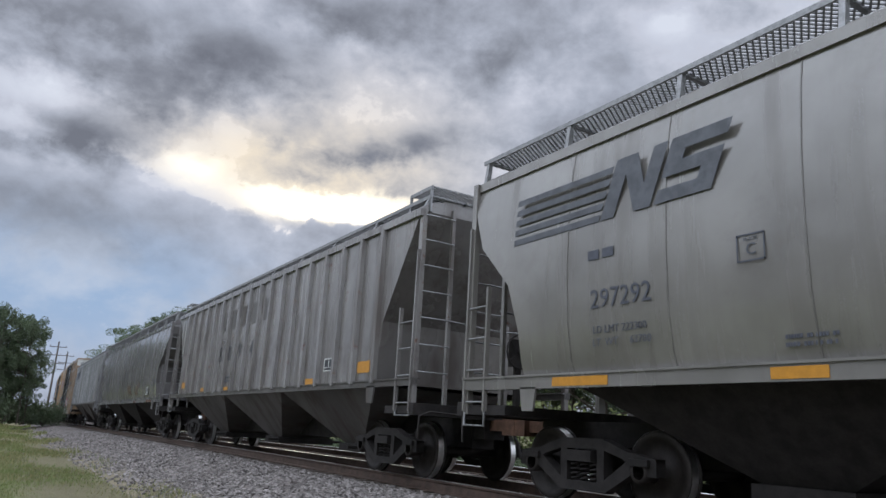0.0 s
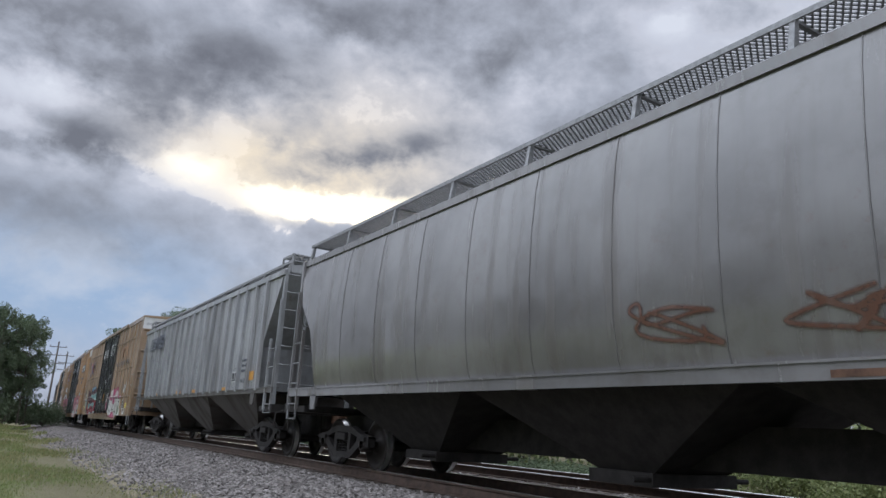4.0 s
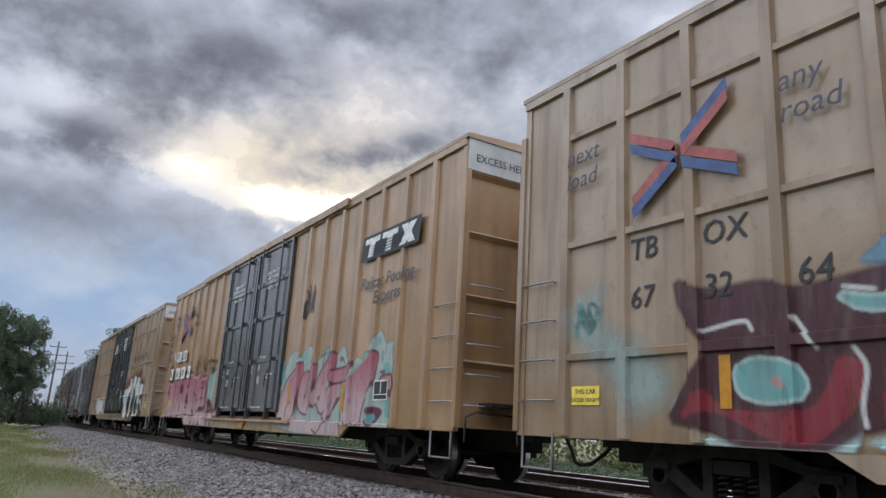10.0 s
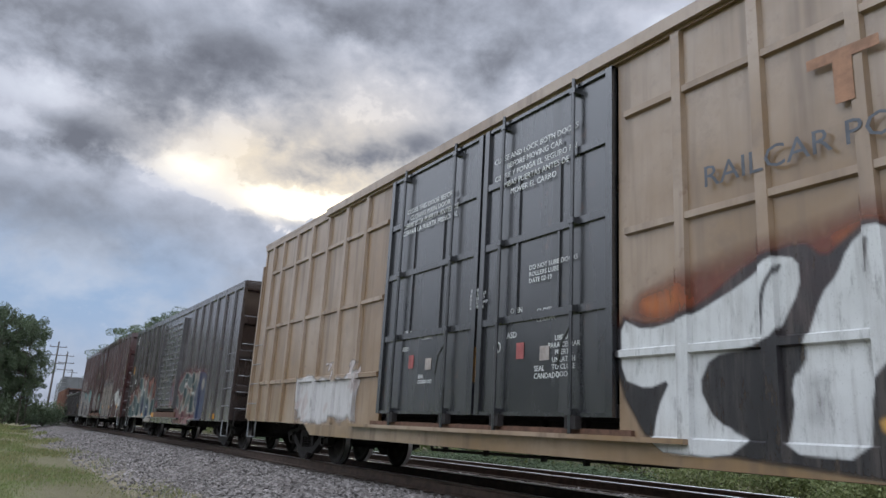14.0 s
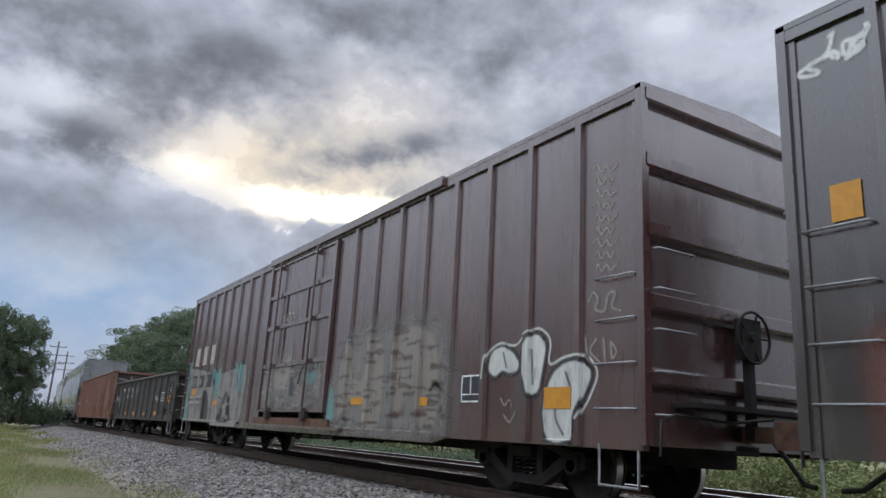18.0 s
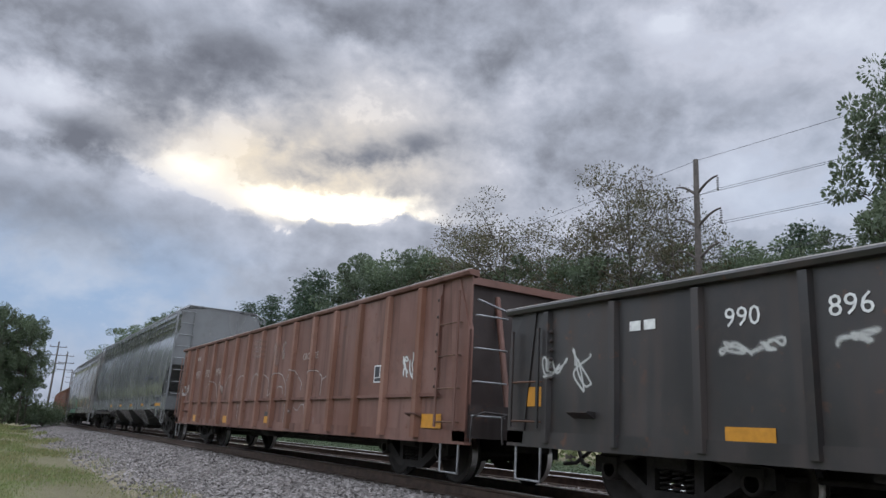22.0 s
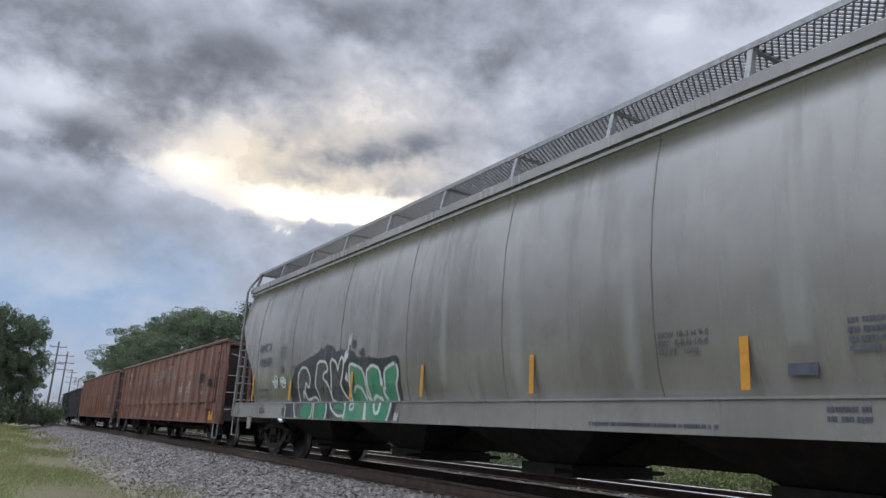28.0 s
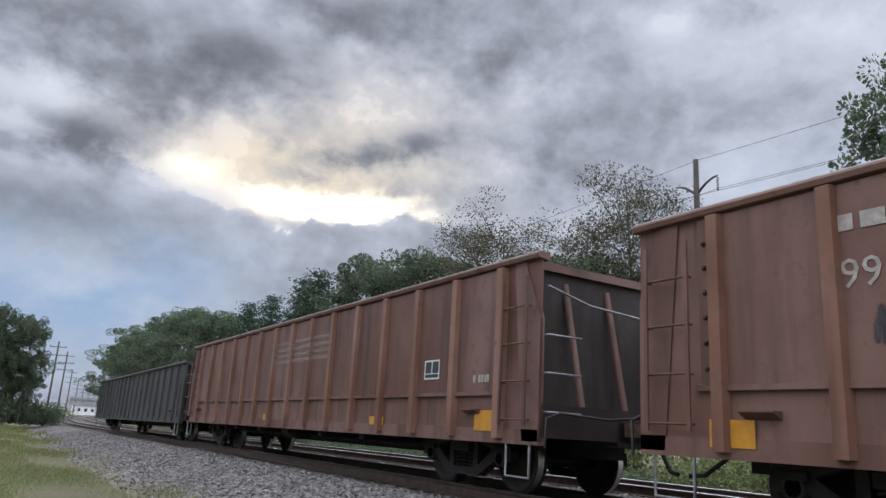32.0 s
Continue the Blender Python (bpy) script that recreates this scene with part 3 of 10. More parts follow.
def post_ladder(car, x, ya, yb, z0, z1, step, mat, n0=0.0):
    """A ladder of two uprights and round rungs on the near side."""
    lad = part("ladder", Geo().box(x - 0.03, x + 0.03, ya - 0.018, ya + 0.018, z0, z1).box(x - 0.03, x + 0.03, yb - 0.018, yb + 0.018, z0, z1 - n0), mat, car, "steel corner ladder")
    z = z0 + 0.12
    while z < z1 - n0 - 0.05:
        part("rung", Geo().tube([(x, ya, z), (x, yb, z)], 0.013, 6), M_GALV, lad)
        z += step
    return lad


def brake_wheel(car, x, y, z, d, mat):
    g = Geo()
    r = 0.28
    pts = [(x + r * math.cos(a), y + d * 0.12, z + r * math.sin(a)) for a in [i * math.pi / 10 for i in range(21)]]
    g.tube(pts, 0.017, 6)
    for j in range(5):
        a = 2 * math.pi * j / 5
        g.tube([(x, y + d * 0.07, z), (x + r * math.cos(a), y + d * 0.12, z + r * math.sin(a))], 0.012, 5)
    g.tube([(x, y, z), (x, y + d * 0.14, z)], 0.05, 8)
    w = part("brake_wheel", g, mat, car, "round hand brake wheel")
    part("brake_box", Geo().box(x - 0.16, x + 0.16, min(y, y + d * 0.10), max(y, y + d * 0.10), z - 0.25, z + 0.2), M_UNDER, car)
    part("brake_chain_guide", Geo().box(x - 0.05, x + 0.05, min(y, y + d * 0.08), max(y, y + d * 0.08), z - 1.1, z - 0.25), M_UNDER, car)


def stirrup(car, y0, y1, z0, z1, x=-1.58):
    part("sill_step", Geo().tube([(x, y0, z1), (x, y0, z0), (x, y1, z0), (x, y1, z1)], 0.018, 6), M_GALV, car, "bent steel sill step")


# ---- relief of a side, so that paint follows the posts ----
def relief_of(posts, half, proud, bars=(), bar_half=0.05, bar_proud=0.05):
    def f(y, z):
        out = np.zeros_like(y)
        for p in posts:
            out = np.maximum(out, np.where(np.abs(y - p) < half, proud, 0.0))
        for b in bars:
            out = np.maximum(out, np.where(np.abs(z - b) < bar_half, bar_proud, 0.0))
        return out
    return f


def seg_dist(Y, Z, pts):
    d = np.full(Y.shape, 9.0)
    for (a, b), (c, e) in zip(pts[:-1], pts[1:]):
        dy, dz = c - a, e - b
        t = np.clip(((Y - a) * dy + (Z - b) * dz) / max(dy * dy + dz * dz, 1e-9), 0, 1)
        d = np.minimum(d, np.hypot(Y - a - t * dy, Z - b - t * dz))
    return d


def wobble(Y, Z, seed, f=2.0):
    r = np.random.RandomState(seed)
    out = np.zeros_like(Y)
    for i in range(7):
        a, b, c = r.uniform(-1, 1, 3)
        g = f * (1.0 + i * 0.7)
        out += np.sin(g * (a * Y * 2 + b * Z * 2) + 6 * c) / (1.5 + i * 0.6)
    return out / 3.0


def spray(car, y0, y1, z0, z1, layers, relief, x=-1.603, step=0.021, clear=0.012, name="graffiti", label="spray-painted graffiti in bold shapes"):
    """Painted sheet over the near side. layers: list of (mask function, colour function or colour), painted in order."""
    y0, y1 = min(y0, y1), max(y0, y1)
    ny, nz = int((y1 - y0) / step) + 1, int((z1 - z0) / step) + 1
    Y, Z = np.meshgrid(np.linspace(y0, y1, ny), np.linspace(z0, z1, nz), indexing="ij")
    C = np.zeros((ny, nz, 4))
    for mask, col in layers:
        a = np.clip(mask(Y, Z), 0, 1)[..., None]
        rgb = np.array(col(Y, Z)) if callable(col) else np.broadcast_to(np.array(col), (ny, nz, 3))
        C[..., :3] = np.where(C[..., 3:] > 0.001, C[..., :3] * (1 - a) + rgb * a, rgb)
        C[..., 3:] = C[..., 3:] + (1 - C[..., 3:]) * a
    X = x - relief(Y, Z) - 0.004
    keep = C[..., 3] > 0.01
    cell = keep[:-1, :-1] | keep[1:, :-1] | keep[:-1, 1:] | keep[1:, 1:]
    idx = np.arange(ny * nz).reshape(ny, nz)
    q = np.stack([idx[:-1, :-1][cell], idx[:-1, 1:][cell], idx[1:, 1:][cell], idx[1:, :-1][cell]], 1)
    used, inv = np.unique(q, return_inverse=True)
    co = np.stack([X.ravel(), Y.ravel(), Z.ravel()], 1)[used]
    me = bpy.data.meshes.new(name)
    me.from_pydata(co.tolist(), [], inv.reshape(-1, 4).tolist())
    at = me.attributes.new("paint", "FLOAT_COLOR", "POINT")
    at.data.foreach_set("color", C.reshape(-1, 4)[used].ravel())
    return part(name, me, M_SPRAY, car, label)


def soft(d, r, blur=0.03):
    return np.clip((r - d) / blur + 0.5, 0, 1)


def strokes(paths, r, blur=0.03, wob=0.0, seed=0):
    def f(Y, Z):
        YY, ZZ = (Y + wob * wobble(Y, Z, seed), Z + wob * wobble(Y, Z, seed + 9)) if wob else (Y, Z)
        d = np.full(Y.shape, 9.0)
        for p in paths:
            d = np.minimum(d, seg_dist(YY, ZZ, p))
        return soft(d, r, blur)
    return f


def round_mark(parent, name, y, z, r, mat, x, label):
    """A flat painted disc on the near side."""
    return part(name, Geo().prism([(y + r * math.cos(a), z + r * math.sin(a)) for a in [math.pi * i / 12 for i in range(24)]], x - 0.003, x, "x"), mat, parent, label)


def faint(mask, k):
    return lambda Y, Z: k * mask(Y, Z)


def cloud_mask(y0, y1, z0, z1, seed, edge=0.35, f=1.6):
    y0, y1 = min(y0, y1), max(y0, y1)

    def g(Y, Z):
        d = np.minimum(np.minimum(Y - y0, y1 - Y), np.minimum(Z - z0, z1 - Z)) / edge + 0.9 * wobble(Y, Z, seed, f)
        return np.clip(d * 2.2, 0, 1)
    return g


def blots(y0, y1, z0, z1, seed, f=3.0, cut=0.25, blur=0.06):
    y0, y1 = min(y0, y1), max(y0, y1)

    def g(Y, Z):
        inside = (Y > y0) & (Y < y1) & (Z > z0) & (Z < z1)
        return np.clip((wobble(Y, Z, seed, f) - cut) / blur + 0.5, 0, 1) * inside
    return g


def shape(parent, name, pts, mat, x=-1.606, label="", thick=0.003):
    """A flat figure on the near side, from (y, z) points."""
    return part(name, Geo().prism(pts, x - thick, x, "x"), mat, parent, label)


def glyph_bars(parent, y, z, h, n, w, mat, x=-1.606, gap=1.3, slant=0.0):
    """A short owner's mark as plain solid bars, one for each figure."""
    for i in range(n):
        y0 = y - i * w * gap
        pts = [(y0 - a - slant * b, z + b) for a, b in ((0, h * 0.22), (w, h * 0.22), (w, h * 0.78), (0, h * 0.78))]
        part("mark", Geo().prism(pts, x - 0.003, x, "x"), mat, parent, "plain painted bar")


def striped_mark(parent, ya, yb, yc, z0, z1, mat, x):
    """Five slanted stripes running into two slanted block figures."""
    n, h = 5, (z1 - z0)
    for i in range(n):
        b0 = z0 + h * i / n
        b1 = b0 + h * 0.58 / n
        k = 0.42
        shape(parent, "stripe", [(ya - k * (b0 - z0) * 0.3, b0), (yb - k * (b0 - z0), b0), (yb - k * (b1 - z0), b1), (ya - k * (b1 - z0) * 0.3, b1)], mat, x, "painted stripe")
    w = (yb - yc) / 2
    s = 0.40 * h

    def q(y, z):
        return (y - 0.42 * (z - z0), z)
    t = w * 0.27
    y0 = yb - 0.03
    for pts in ([q(y0, z0), q(y0 - t, z0), q(y0 - t, z1), q(y0, z1)], [q(y0 - t * 0.4, z1), q(y0 - t * 1.5, z1), q(y0 - w * 0.92, z0), q(y0 - w * 0.65, z0)], [q(y0 - w * 0.70, z0), q(y0 - w * 0.95, z0), q(y0 - w * 0.95, z1), q(y0 - w * 0.70, z1)]):
        x -= 0.0035
        shape(parent, "block_figure", pts, mat, x, "slanted block figure")
    y0 = yb - w * 1.06
    u = h / 5
    for a0, a1, b0, b1 in ((0, 0.92, 0, 1.1), (0.64, 0.92, 1.1, 2.0), (0, 0.92, 2.0, 3.1), (0, 0.28, 3.1, 3.9), (0, 0.92, 3.9, 5.0)):
        shape(parent, "block_figure", [q(y0 - a0 * w, z0 + b0 * u), q(y0 - a1 * w, z0 + b0 * u), q(y0 - a1 * w, z0 + b1 * u), q(y0 - a0 * w, z0 + b1 * u)], mat, x - 0.0005 * b1, "slanted block figure")


def scrawl(car, y, z, w, h, col, seed, relief, x, r=0.014, n=9):
    """A quick spray or marker scrawl: one wandering looped line."""
    rd = random.Random(seed)
    paths = []
    k = max(2, n // 3)
    for j in range(k):
        cx = y - w * (j + 0.5) / k
        p = []
        for i in range(14):
            p.append((cx - w / k * rd.uniform(-0.55, 0.55), z + h * rd.uniform(0.0, 1.0)))
        # round the corners
        q = []
        for i in range(len(p) - 2):
            a, b, c = p[i], p[i + 1], p[i + 2]
            m0 = ((a[0] + b[0]) / 2, (a[1] + b[1]) / 2)
            m1 = ((b[0] + c[0]) / 2, (b[1] + c[1]) / 2)
            for u in (0.0, 0.25, 0.5, 0.75):
                q.append(((1 - u) ** 2 * m0[0] + 2 * u * (1 - u) * b[0] + u * u * m1[0], (1 - u) ** 2 * m0[1] + 2 * u * (1 - u) * b[1] + u * u * m1[1]))
        paths.append(q)
    return spray(car, y - w - 0.1, y + 0.1, z - 0.05, z + h + 0.05, [(strokes(paths, r, 0.02), col)], relief, x, 0.016, name="scrawl", label="loose sprayed scrawl")


def inside_of(Y, Z, pts):
    """Signed distance to a closed figure: positive within."""
    out = np.zeros(Y.shape, bool)
    j = len(pts) - 1
    for i in range(len(pts)):
        (a, b), (c, e) = pts[i], pts[j]
        if b != e:
            out ^= ((b > Z) != (e > Z)) & (Y < (c - a) * (Z - b) / (e - b) + a)
        j = i
    d = seg_dist(Y, Z, pts + pts[:1])
    return np.where(out, d, -d)


def rounded(pts, closed, times=2):
    """Cuts the corners of a drawn line or figure, so that it runs in curves."""
    for _ in range(times):
        q = [] if closed else [pts[0]]
        n = len(pts)
        for i in range(n if closed else n - 1):
            (a, b), (c, e) = pts[i], pts[(i + 1) % n]
            q += [(0.8 * a + 0.2 * c, 0.8 * b + 0.2 * e), (0.2 * a + 0.8 * c, 0.2 * b + 0.8 * e)]
        pts = q if closed else q + [pts[-1]]
    return pts


class Mural:
    """Spray paint on the near side of a car, drawn figure over figure; points are metres from its rear edge and heights."""
    def __init__(self, car, y, relief, x, z0, skirt):
        self.car, self.y, self.relief, self.x, self.z0, self.skirt = car, y, relief, x, z0, skirt
        self.layers, self.ys, self.zs = [], [], []

    def place(self, pts, closed, sharp):
        pts = [(self.y - a, z) for a, z in pts]
        self.ys += [p[0] for p in pts]
        self.zs += [p[1] for p in pts]
        return pts if sharp else rounded(pts, closed, 1 if closed else 2)

    def add(self, field, col, blur, cover):
        k = len(self.layers)

        def mask(Y, Z):
            wear = 1.0 - 0.10 * np.clip(0.5 + wobble(Y, Z, 7 + k, 5.0), 0, 1)
            rough = 0.35 * blur * wobble(Y, Z, 11 + k, 9.0) if blur > 0.05 else 0.0
            return np.clip(field(Y, Z) / blur + 0.5 + rough, 0, 1) * cover * wear
        self.layers.append((mask, col))

    def tone(self, col, grade):
        k = len(self.layers)

        def f(Y, Z):
            c = np.array(col) * (1 + 0.13 * wobble(Y, Z, 3 + k, 2.4))[..., None]
            if grade:
                low, za, zb = grade
                u = np.clip((Z - za) / (zb - za) + 0.25 * wobble(Y, Z, 5 + k, 1.6), 0, 1)[..., None]
                c = np.array(low) * (1 - u) + c * u
            return c
        return f

    def fill(self, col, pts, blur=0.02, cover=1.0, sharp=False, grade=None):
        p = self.place(pts, True, sharp)
        self.add(lambda Y, Z: inside_of(Y, Z, p), self.tone(col, grade), blur, cover)

    def letter(self, col, edge, w, pts, blur=0.018, cover=1.0, sharp=False, grade=None):
        p = self.place(pts, True, sharp)
        if w > 0:
            self.add(lambda Y, Z: inside_of(Y, Z, p) + w, self.tone(edge, None), blur, cover)
        self.add(lambda Y, Z: inside_of(Y, Z, p), self.tone(col, grade), blur, cover)

    def line(self, col, r, pts, blur=0.018, cover=1.0):
        p = self.place(pts, False, False)
        self.add(lambda Y, Z: r - seg_dist(Y, Z, p), self.tone(col, None), blur, cover)

    def done(self, label):
        def sheet(Y, Z):
            low = self.z0 + 0.012
            ok = Z > low
            if self.skirt:
                ok |= (Y > self.skirt[0]) & (Y < self.skirt[1]) & (Z > self.skirt[2] + 0.01)
            return ok
        layers = [((lambda Y, Z, m=m: m(Y, Z) * sheet(Y, Z)), c) for m, c in self.layers]
        low = self.skirt[2] if self.skirt else self.z0
        half = (self.car["long"] / 2 - 0.03)

        def relief(Y, Z):
            return np.maximum(self.relief(Y, Z), np.where(Z < self.z0 + 0.06, 0.034, 0.0)) if self.skirt else self.relief(Y, Z)
        spray(self.car, max(min(self.ys) - 0.2, -half), min(max(self.ys) + 0.2, half), max(low, min(self.zs) - 0.2), max(self.zs) + 0.2, layers, relief, self.x, 0.017, label=label)


# ---- freight cars; S is the place of a point along the train ----
CARS = []


def car_thing(name, label, s0, s1, truck_in=2.3, group="freight cars of the train"):
    car = thing(name, label, name.replace("_", " "), group)
    half = (s1 - s0) / 2 - truck_in
    CARS.append((car, (s0 + s1) / 2, half))
    trucks(car, half)
    L = (s1 - s0) / 2
    car["long"] = s1 - s0
    coupler(car, -L, -1)
    coupler(car, L, 1)
    part("centre_sill", Geo().box(-0.22, 0.22, -L + 0.3, L - 0.3, 0.50, 0.98).box(-0.2, 0.2, -L, L, 0.66, 0.98), M_UNDER, car)
    return car, L, (lambda S: S - (s0 + s1) / 2)


def hat(car, name, mat, ys, z0, z1, half, proud, x, both=True, taper=0.75, meshes={}):
    """Pressed posts on both sides, one part each, alike ones on one mesh."""
    key = (name, mat.name, round(z0, 3), round(z1, 3), half, proud, x)
    if key not in meshes:
        me = Geo().prism([(0.0, -half), (-proud, -half * taper), (-proud, half * taper), (0.0, half)], z0, z1, "z").mesh(name)
        meshes[key] = me
    for y in ys:
        part(name, meshes[key], mat, car, at=pose(-x, y, 0))
        if both:
            part(name, meshes[key], mat, car, at=pose(x, y, 0, 0, 0, 180))


def end_wall(car, y, d, z0, z1, half, mat, n=5, amp=0.07, x_in=0.02, label="", ledges=False):
    g = Geo()
    rows = n * 24
    prof = []
    for i in range(rows + 1):
        u = i / rows
        fr = (u * n) % 1.0
        w = min(1.0, max(0.0, (0.16 - abs(fr - 0.86)) / 0.06)) if i < rows else 0.0
        if ledges:
            w = max(0.0, 1.0 - (0.97 - fr) / 0.10) if fr < 0.97 else 0.0
        prof.append((z0 + (z1 - z0) * u, y + d * amp * w))
    v, f = [], []
    for z, yy in prof:
        v += [(-half + x_in, yy, z), (half - x_in, yy, z)]
    for i in range(rows):
        f.append((2 * i, 2 * i + 1, 2 * i + 3, 2 * i + 2))
    g.add(v, f, False)
    v2 = [(-half + x_in, y - d * 0.05, z0), (half - x_in, y - d * 0.05, z0), (-half + x_in, y - d * 0.05, z1), (half - x_in, y - d * 0.05, z1)]
    g.add(v2, [(0, 1, 3, 2)])
    for s in (-1, 1):
        g.box(s * half - 0.05, s * half + 0.05, min(y - d * 0.03, y + d * 0.06), max(y - d * 0.03, y + d * 0.06), z0, z1)
    return part("end_wall", g, mat, car, label or "ribbed steel end wall")


def plug_door(car, ya, yb, z0, z1, mat, x=-1.58, far=True, split=(0.30, 0.56, 0.78)):
    """One leaf of a plug door: sheet, frame, rails, two lock rods with handles."""
    door = part("door", Geo().box(x - 0.03, x, ya, yb, z0, z1), mat, car, "black steel plug door")
    w = yb - ya
    for a0, a1 in ((ya, ya + 0.10), (yb - 0.10, yb)):
        part("door_stile", Geo().box(x - 0.075, x - 0.03, a0, a1, z0, z1), mat, door)
    for u in (0.0, *split, 1.0):
        zz = z0 + u * (z1 - z0)
        part("door_rail", Geo().box(x - 0.065, x - 0.03, ya + 0.1, yb - 0.1, max(z0, zz - 0.045), min(z1, zz + 0.045)), mat, door)
    for u in (0.36, 0.68):
        part("door_stiffener", Geo().box(x - 0.055, x - 0.03, ya + u * w - 0.02, ya + u * w + 0.02, z0 + split[0] * (z1 - z0), z0 + split[2] * (z1 - z0)), mat, door)
    for u in (0.24, 0.80):
        part("lock_rod", Geo().tube([(x - 0.115, ya + u * w, z0 - 0.18), (x - 0.115, ya + u * w, z1 + 0.06)], 0.024, 8), mat, door, "thin vertical lock rod")
        for zz in (z0 + 0.05, z0 + split[0] * (z1 - z0), z0 + split[1] * (z1 - z0), z1 - 0.1):
            part("rod_bracket", Geo().box(x - 0.14, x - 0.03, ya + u * w - 0.045, ya + u * w + 0.045, zz - 0.035, zz + 0.035), mat, door)
    part("door_handle", Geo().tube([(x - 0.12, ya + 0.24 * w, z0 + 1.0), (x - 0.16, ya + 0.28 * w, z0 + 0.80), (x - 0.16, ya + 0.30 * w, z0 + 0.55)], 0.016, 6), mat, door, "steel door handle")
    for u in (0.16, 0.72):
        part("roller", Geo().box(x - 0.12, x - 0.03, ya + (u + 0.04) * w, ya + (u + 0.11) * w, z0 - 0.13, z0 + 0.01), M_UNDER, door)
    if far:
        part("far_door", Geo().box(-x, -x + 0.05, ya, yb, z0, z1), mat, car)
    return door


def boxcar(name, label, s0, s1, mat, posts, z0, z1, doors, door_z, door_mat, bars=(), skirt=None, post_half=0.075, post_proud=0.055,
           white_end=False, header=None, truck_in=2.6, ends=5, wide=1.58, roof_mat=None, door_kind="plug"):
    car, L, at = car_thing(name, label, s0, s1, truck_in)
    X = wide
    # the body stands between the end walls, open at the doorway on both sides
    ya, yb = at(doors[0]), at(doors[-1])
    for xs in (-X, X - 0.06):
        for p0, p1 in ((-L, ya), (yb, L)):
            part("side_panel", Geo().box(xs, xs + 0.06, p0, p1, z0, z1), mat, car, "weathered steel side sheet")
        part("door_lintel", Geo().box(xs, xs + 0.06, ya, yb, door_z[1], z1), mat, car)
    part("floor_frame", Geo().box(-X + 0.02, X - 0.02, -L + 0.02, L - 0.02, 0.98, 1.12), M_UNDER, car)
    rm = roof_mat or mat
    e = X + 0.05
    part("roof", Geo().prism([(-e, z1 - 0.05), (-e, z1 + 0.01), (0, z1 + 0.08), (e, z1 + 0.01), (e, z1 - 0.05)], -L - 0.05, L + 0.05, "y"), rm, car, "low-peaked steel roof")
    n = int(2 * L / 1.4)
    for i in range(n + 1):
        y = -L + 2 * L * i / n
        part("roof_rib", Geo().prism([(-e + 0.05, z1 + 0.01), (-e + 0.05, z1 + 0.03), (0, z1 + 0.11), (e - 0.05, z1 + 0.03), (e - 0.05, z1 + 0.01), (0, z1 + 0.075)], y - 0.04, y + 0.04, "y"), rm, car)
    part("top_chord", Geo().box(-X - 0.045, -X, -L, L, z1 - 0.16, z1 - 0.05), mat, car)
    part("top_chord", Geo().box(X, X + 0.045, -L, L, z1 - 0.16, z1 - 0.05), mat, car)
    if header:
        part("door_header", Geo().box(-X - 0.10, -X - 0.045, at(header[0]), at(header[1]), z1 - 0.12, z1 + 0.03), mat, car, "long door track cover")
    for d in (-1, 1):
        zt = z1 - 0.55 if white_end else z1 + 0.0
        end_wall(car, d * L, d, z0 + 0.05, zt, X, mat, ends, label="steel end wall with shallow ledges" if white_end else "", ledges=white_end)
        if white_end:
            part("end_panel", Geo().box(-X, X, min(d * L - d * 0.05, d * L + d * 0.03), max(d * L - d * 0.05, d * L + d * 0.03), zt, z1 - 0.02), M_WHITE_END, car, "white painted top panel")
        part("end_gable", Geo().prism([(-e + 0.02, z1 - 0.05), (0, z1 + 0.068), (e - 0.02, z1 - 0.05)], d * L - 0.04, d * L + 0.05, "y"), M_WHITE_END if white_end else mat, car)
        part("end_platform", Geo().box(-1.2, 1.2, min(d * L, d * (L + 0.32)), max(d * L, d * (L + 0.32)), 1.10, 1.15), M_UNDER, car)
        rungs(car, [z0 + 0.35 + 0.42 * i for i in range(5)], -X + 0.08, -X + 0.62, M_GALV, along="x", y=d * (L + 0.07), depth=d * 0.08)
    ys = [at(p) for p in posts]
    hat(car, "side_post", mat, ys, z0 + 0.02, z1 - 0.16, post_half, post_proud, X)
    corner = [-L + 0.05, L - 0.05]
    for y in corner:
        part("corner_post", Geo().box(-X - 0.02, -X, y - 0.05, y + 0.05, z0, z1 - 0.16), mat, car)
    for b in bars:
        for y0, y1 in ((min(ys), ya - 0.12), (yb + 0.12, max(ys))):
            part("side_rail", Geo().prism([(-X, b - 0.05), (-X - 0.045, b - 0.035), (-X - 0.045, b + 0.035), (-X, b + 0.05)], y0, y1, "y"), mat, car)
            part("side_rail", Geo().prism([(X, b - 0.05), (X + 0.045, b - 0.035), (X + 0.045, b + 0.035), (X, b + 0.05)], y0, y1, "y"), mat, car)
    if door_kind == "plug":
        for a, b in zip(doors[:-1], doors[1:]):
            plug_door(car, at(a) + 0.03, at(b) - 0.03, door_z[0], door_z[1], door_mat)
    else:
        d = part("door", Geo().box(-X - 0.05, -X - 0.01, ya, yb, door_z[0], door_z[1]), door_mat, car, "sliding door of pressed horizontal ribs")
        nr = 15
        for i in range(nr):
            z = door_z[0] + (i + 0.5) * (door_z[1] - door_z[0]) / nr
            h = 0.22 * (door_z[1] - door_z[0]) / nr
            part("door_rib", Geo().prism([(-X - 0.05, z - h), (-X - 0.10, z - h * 0.2), (-X - 0.10, z + h * 0.2), (-X - 0.05, z + h)], ya + 0.04, yb - 0.04, "y"), door_mat, d)
        part("far_door", Geo().box(X, X + 0.05, ya, yb, door_z[0], door_z[1]), door_mat, car)
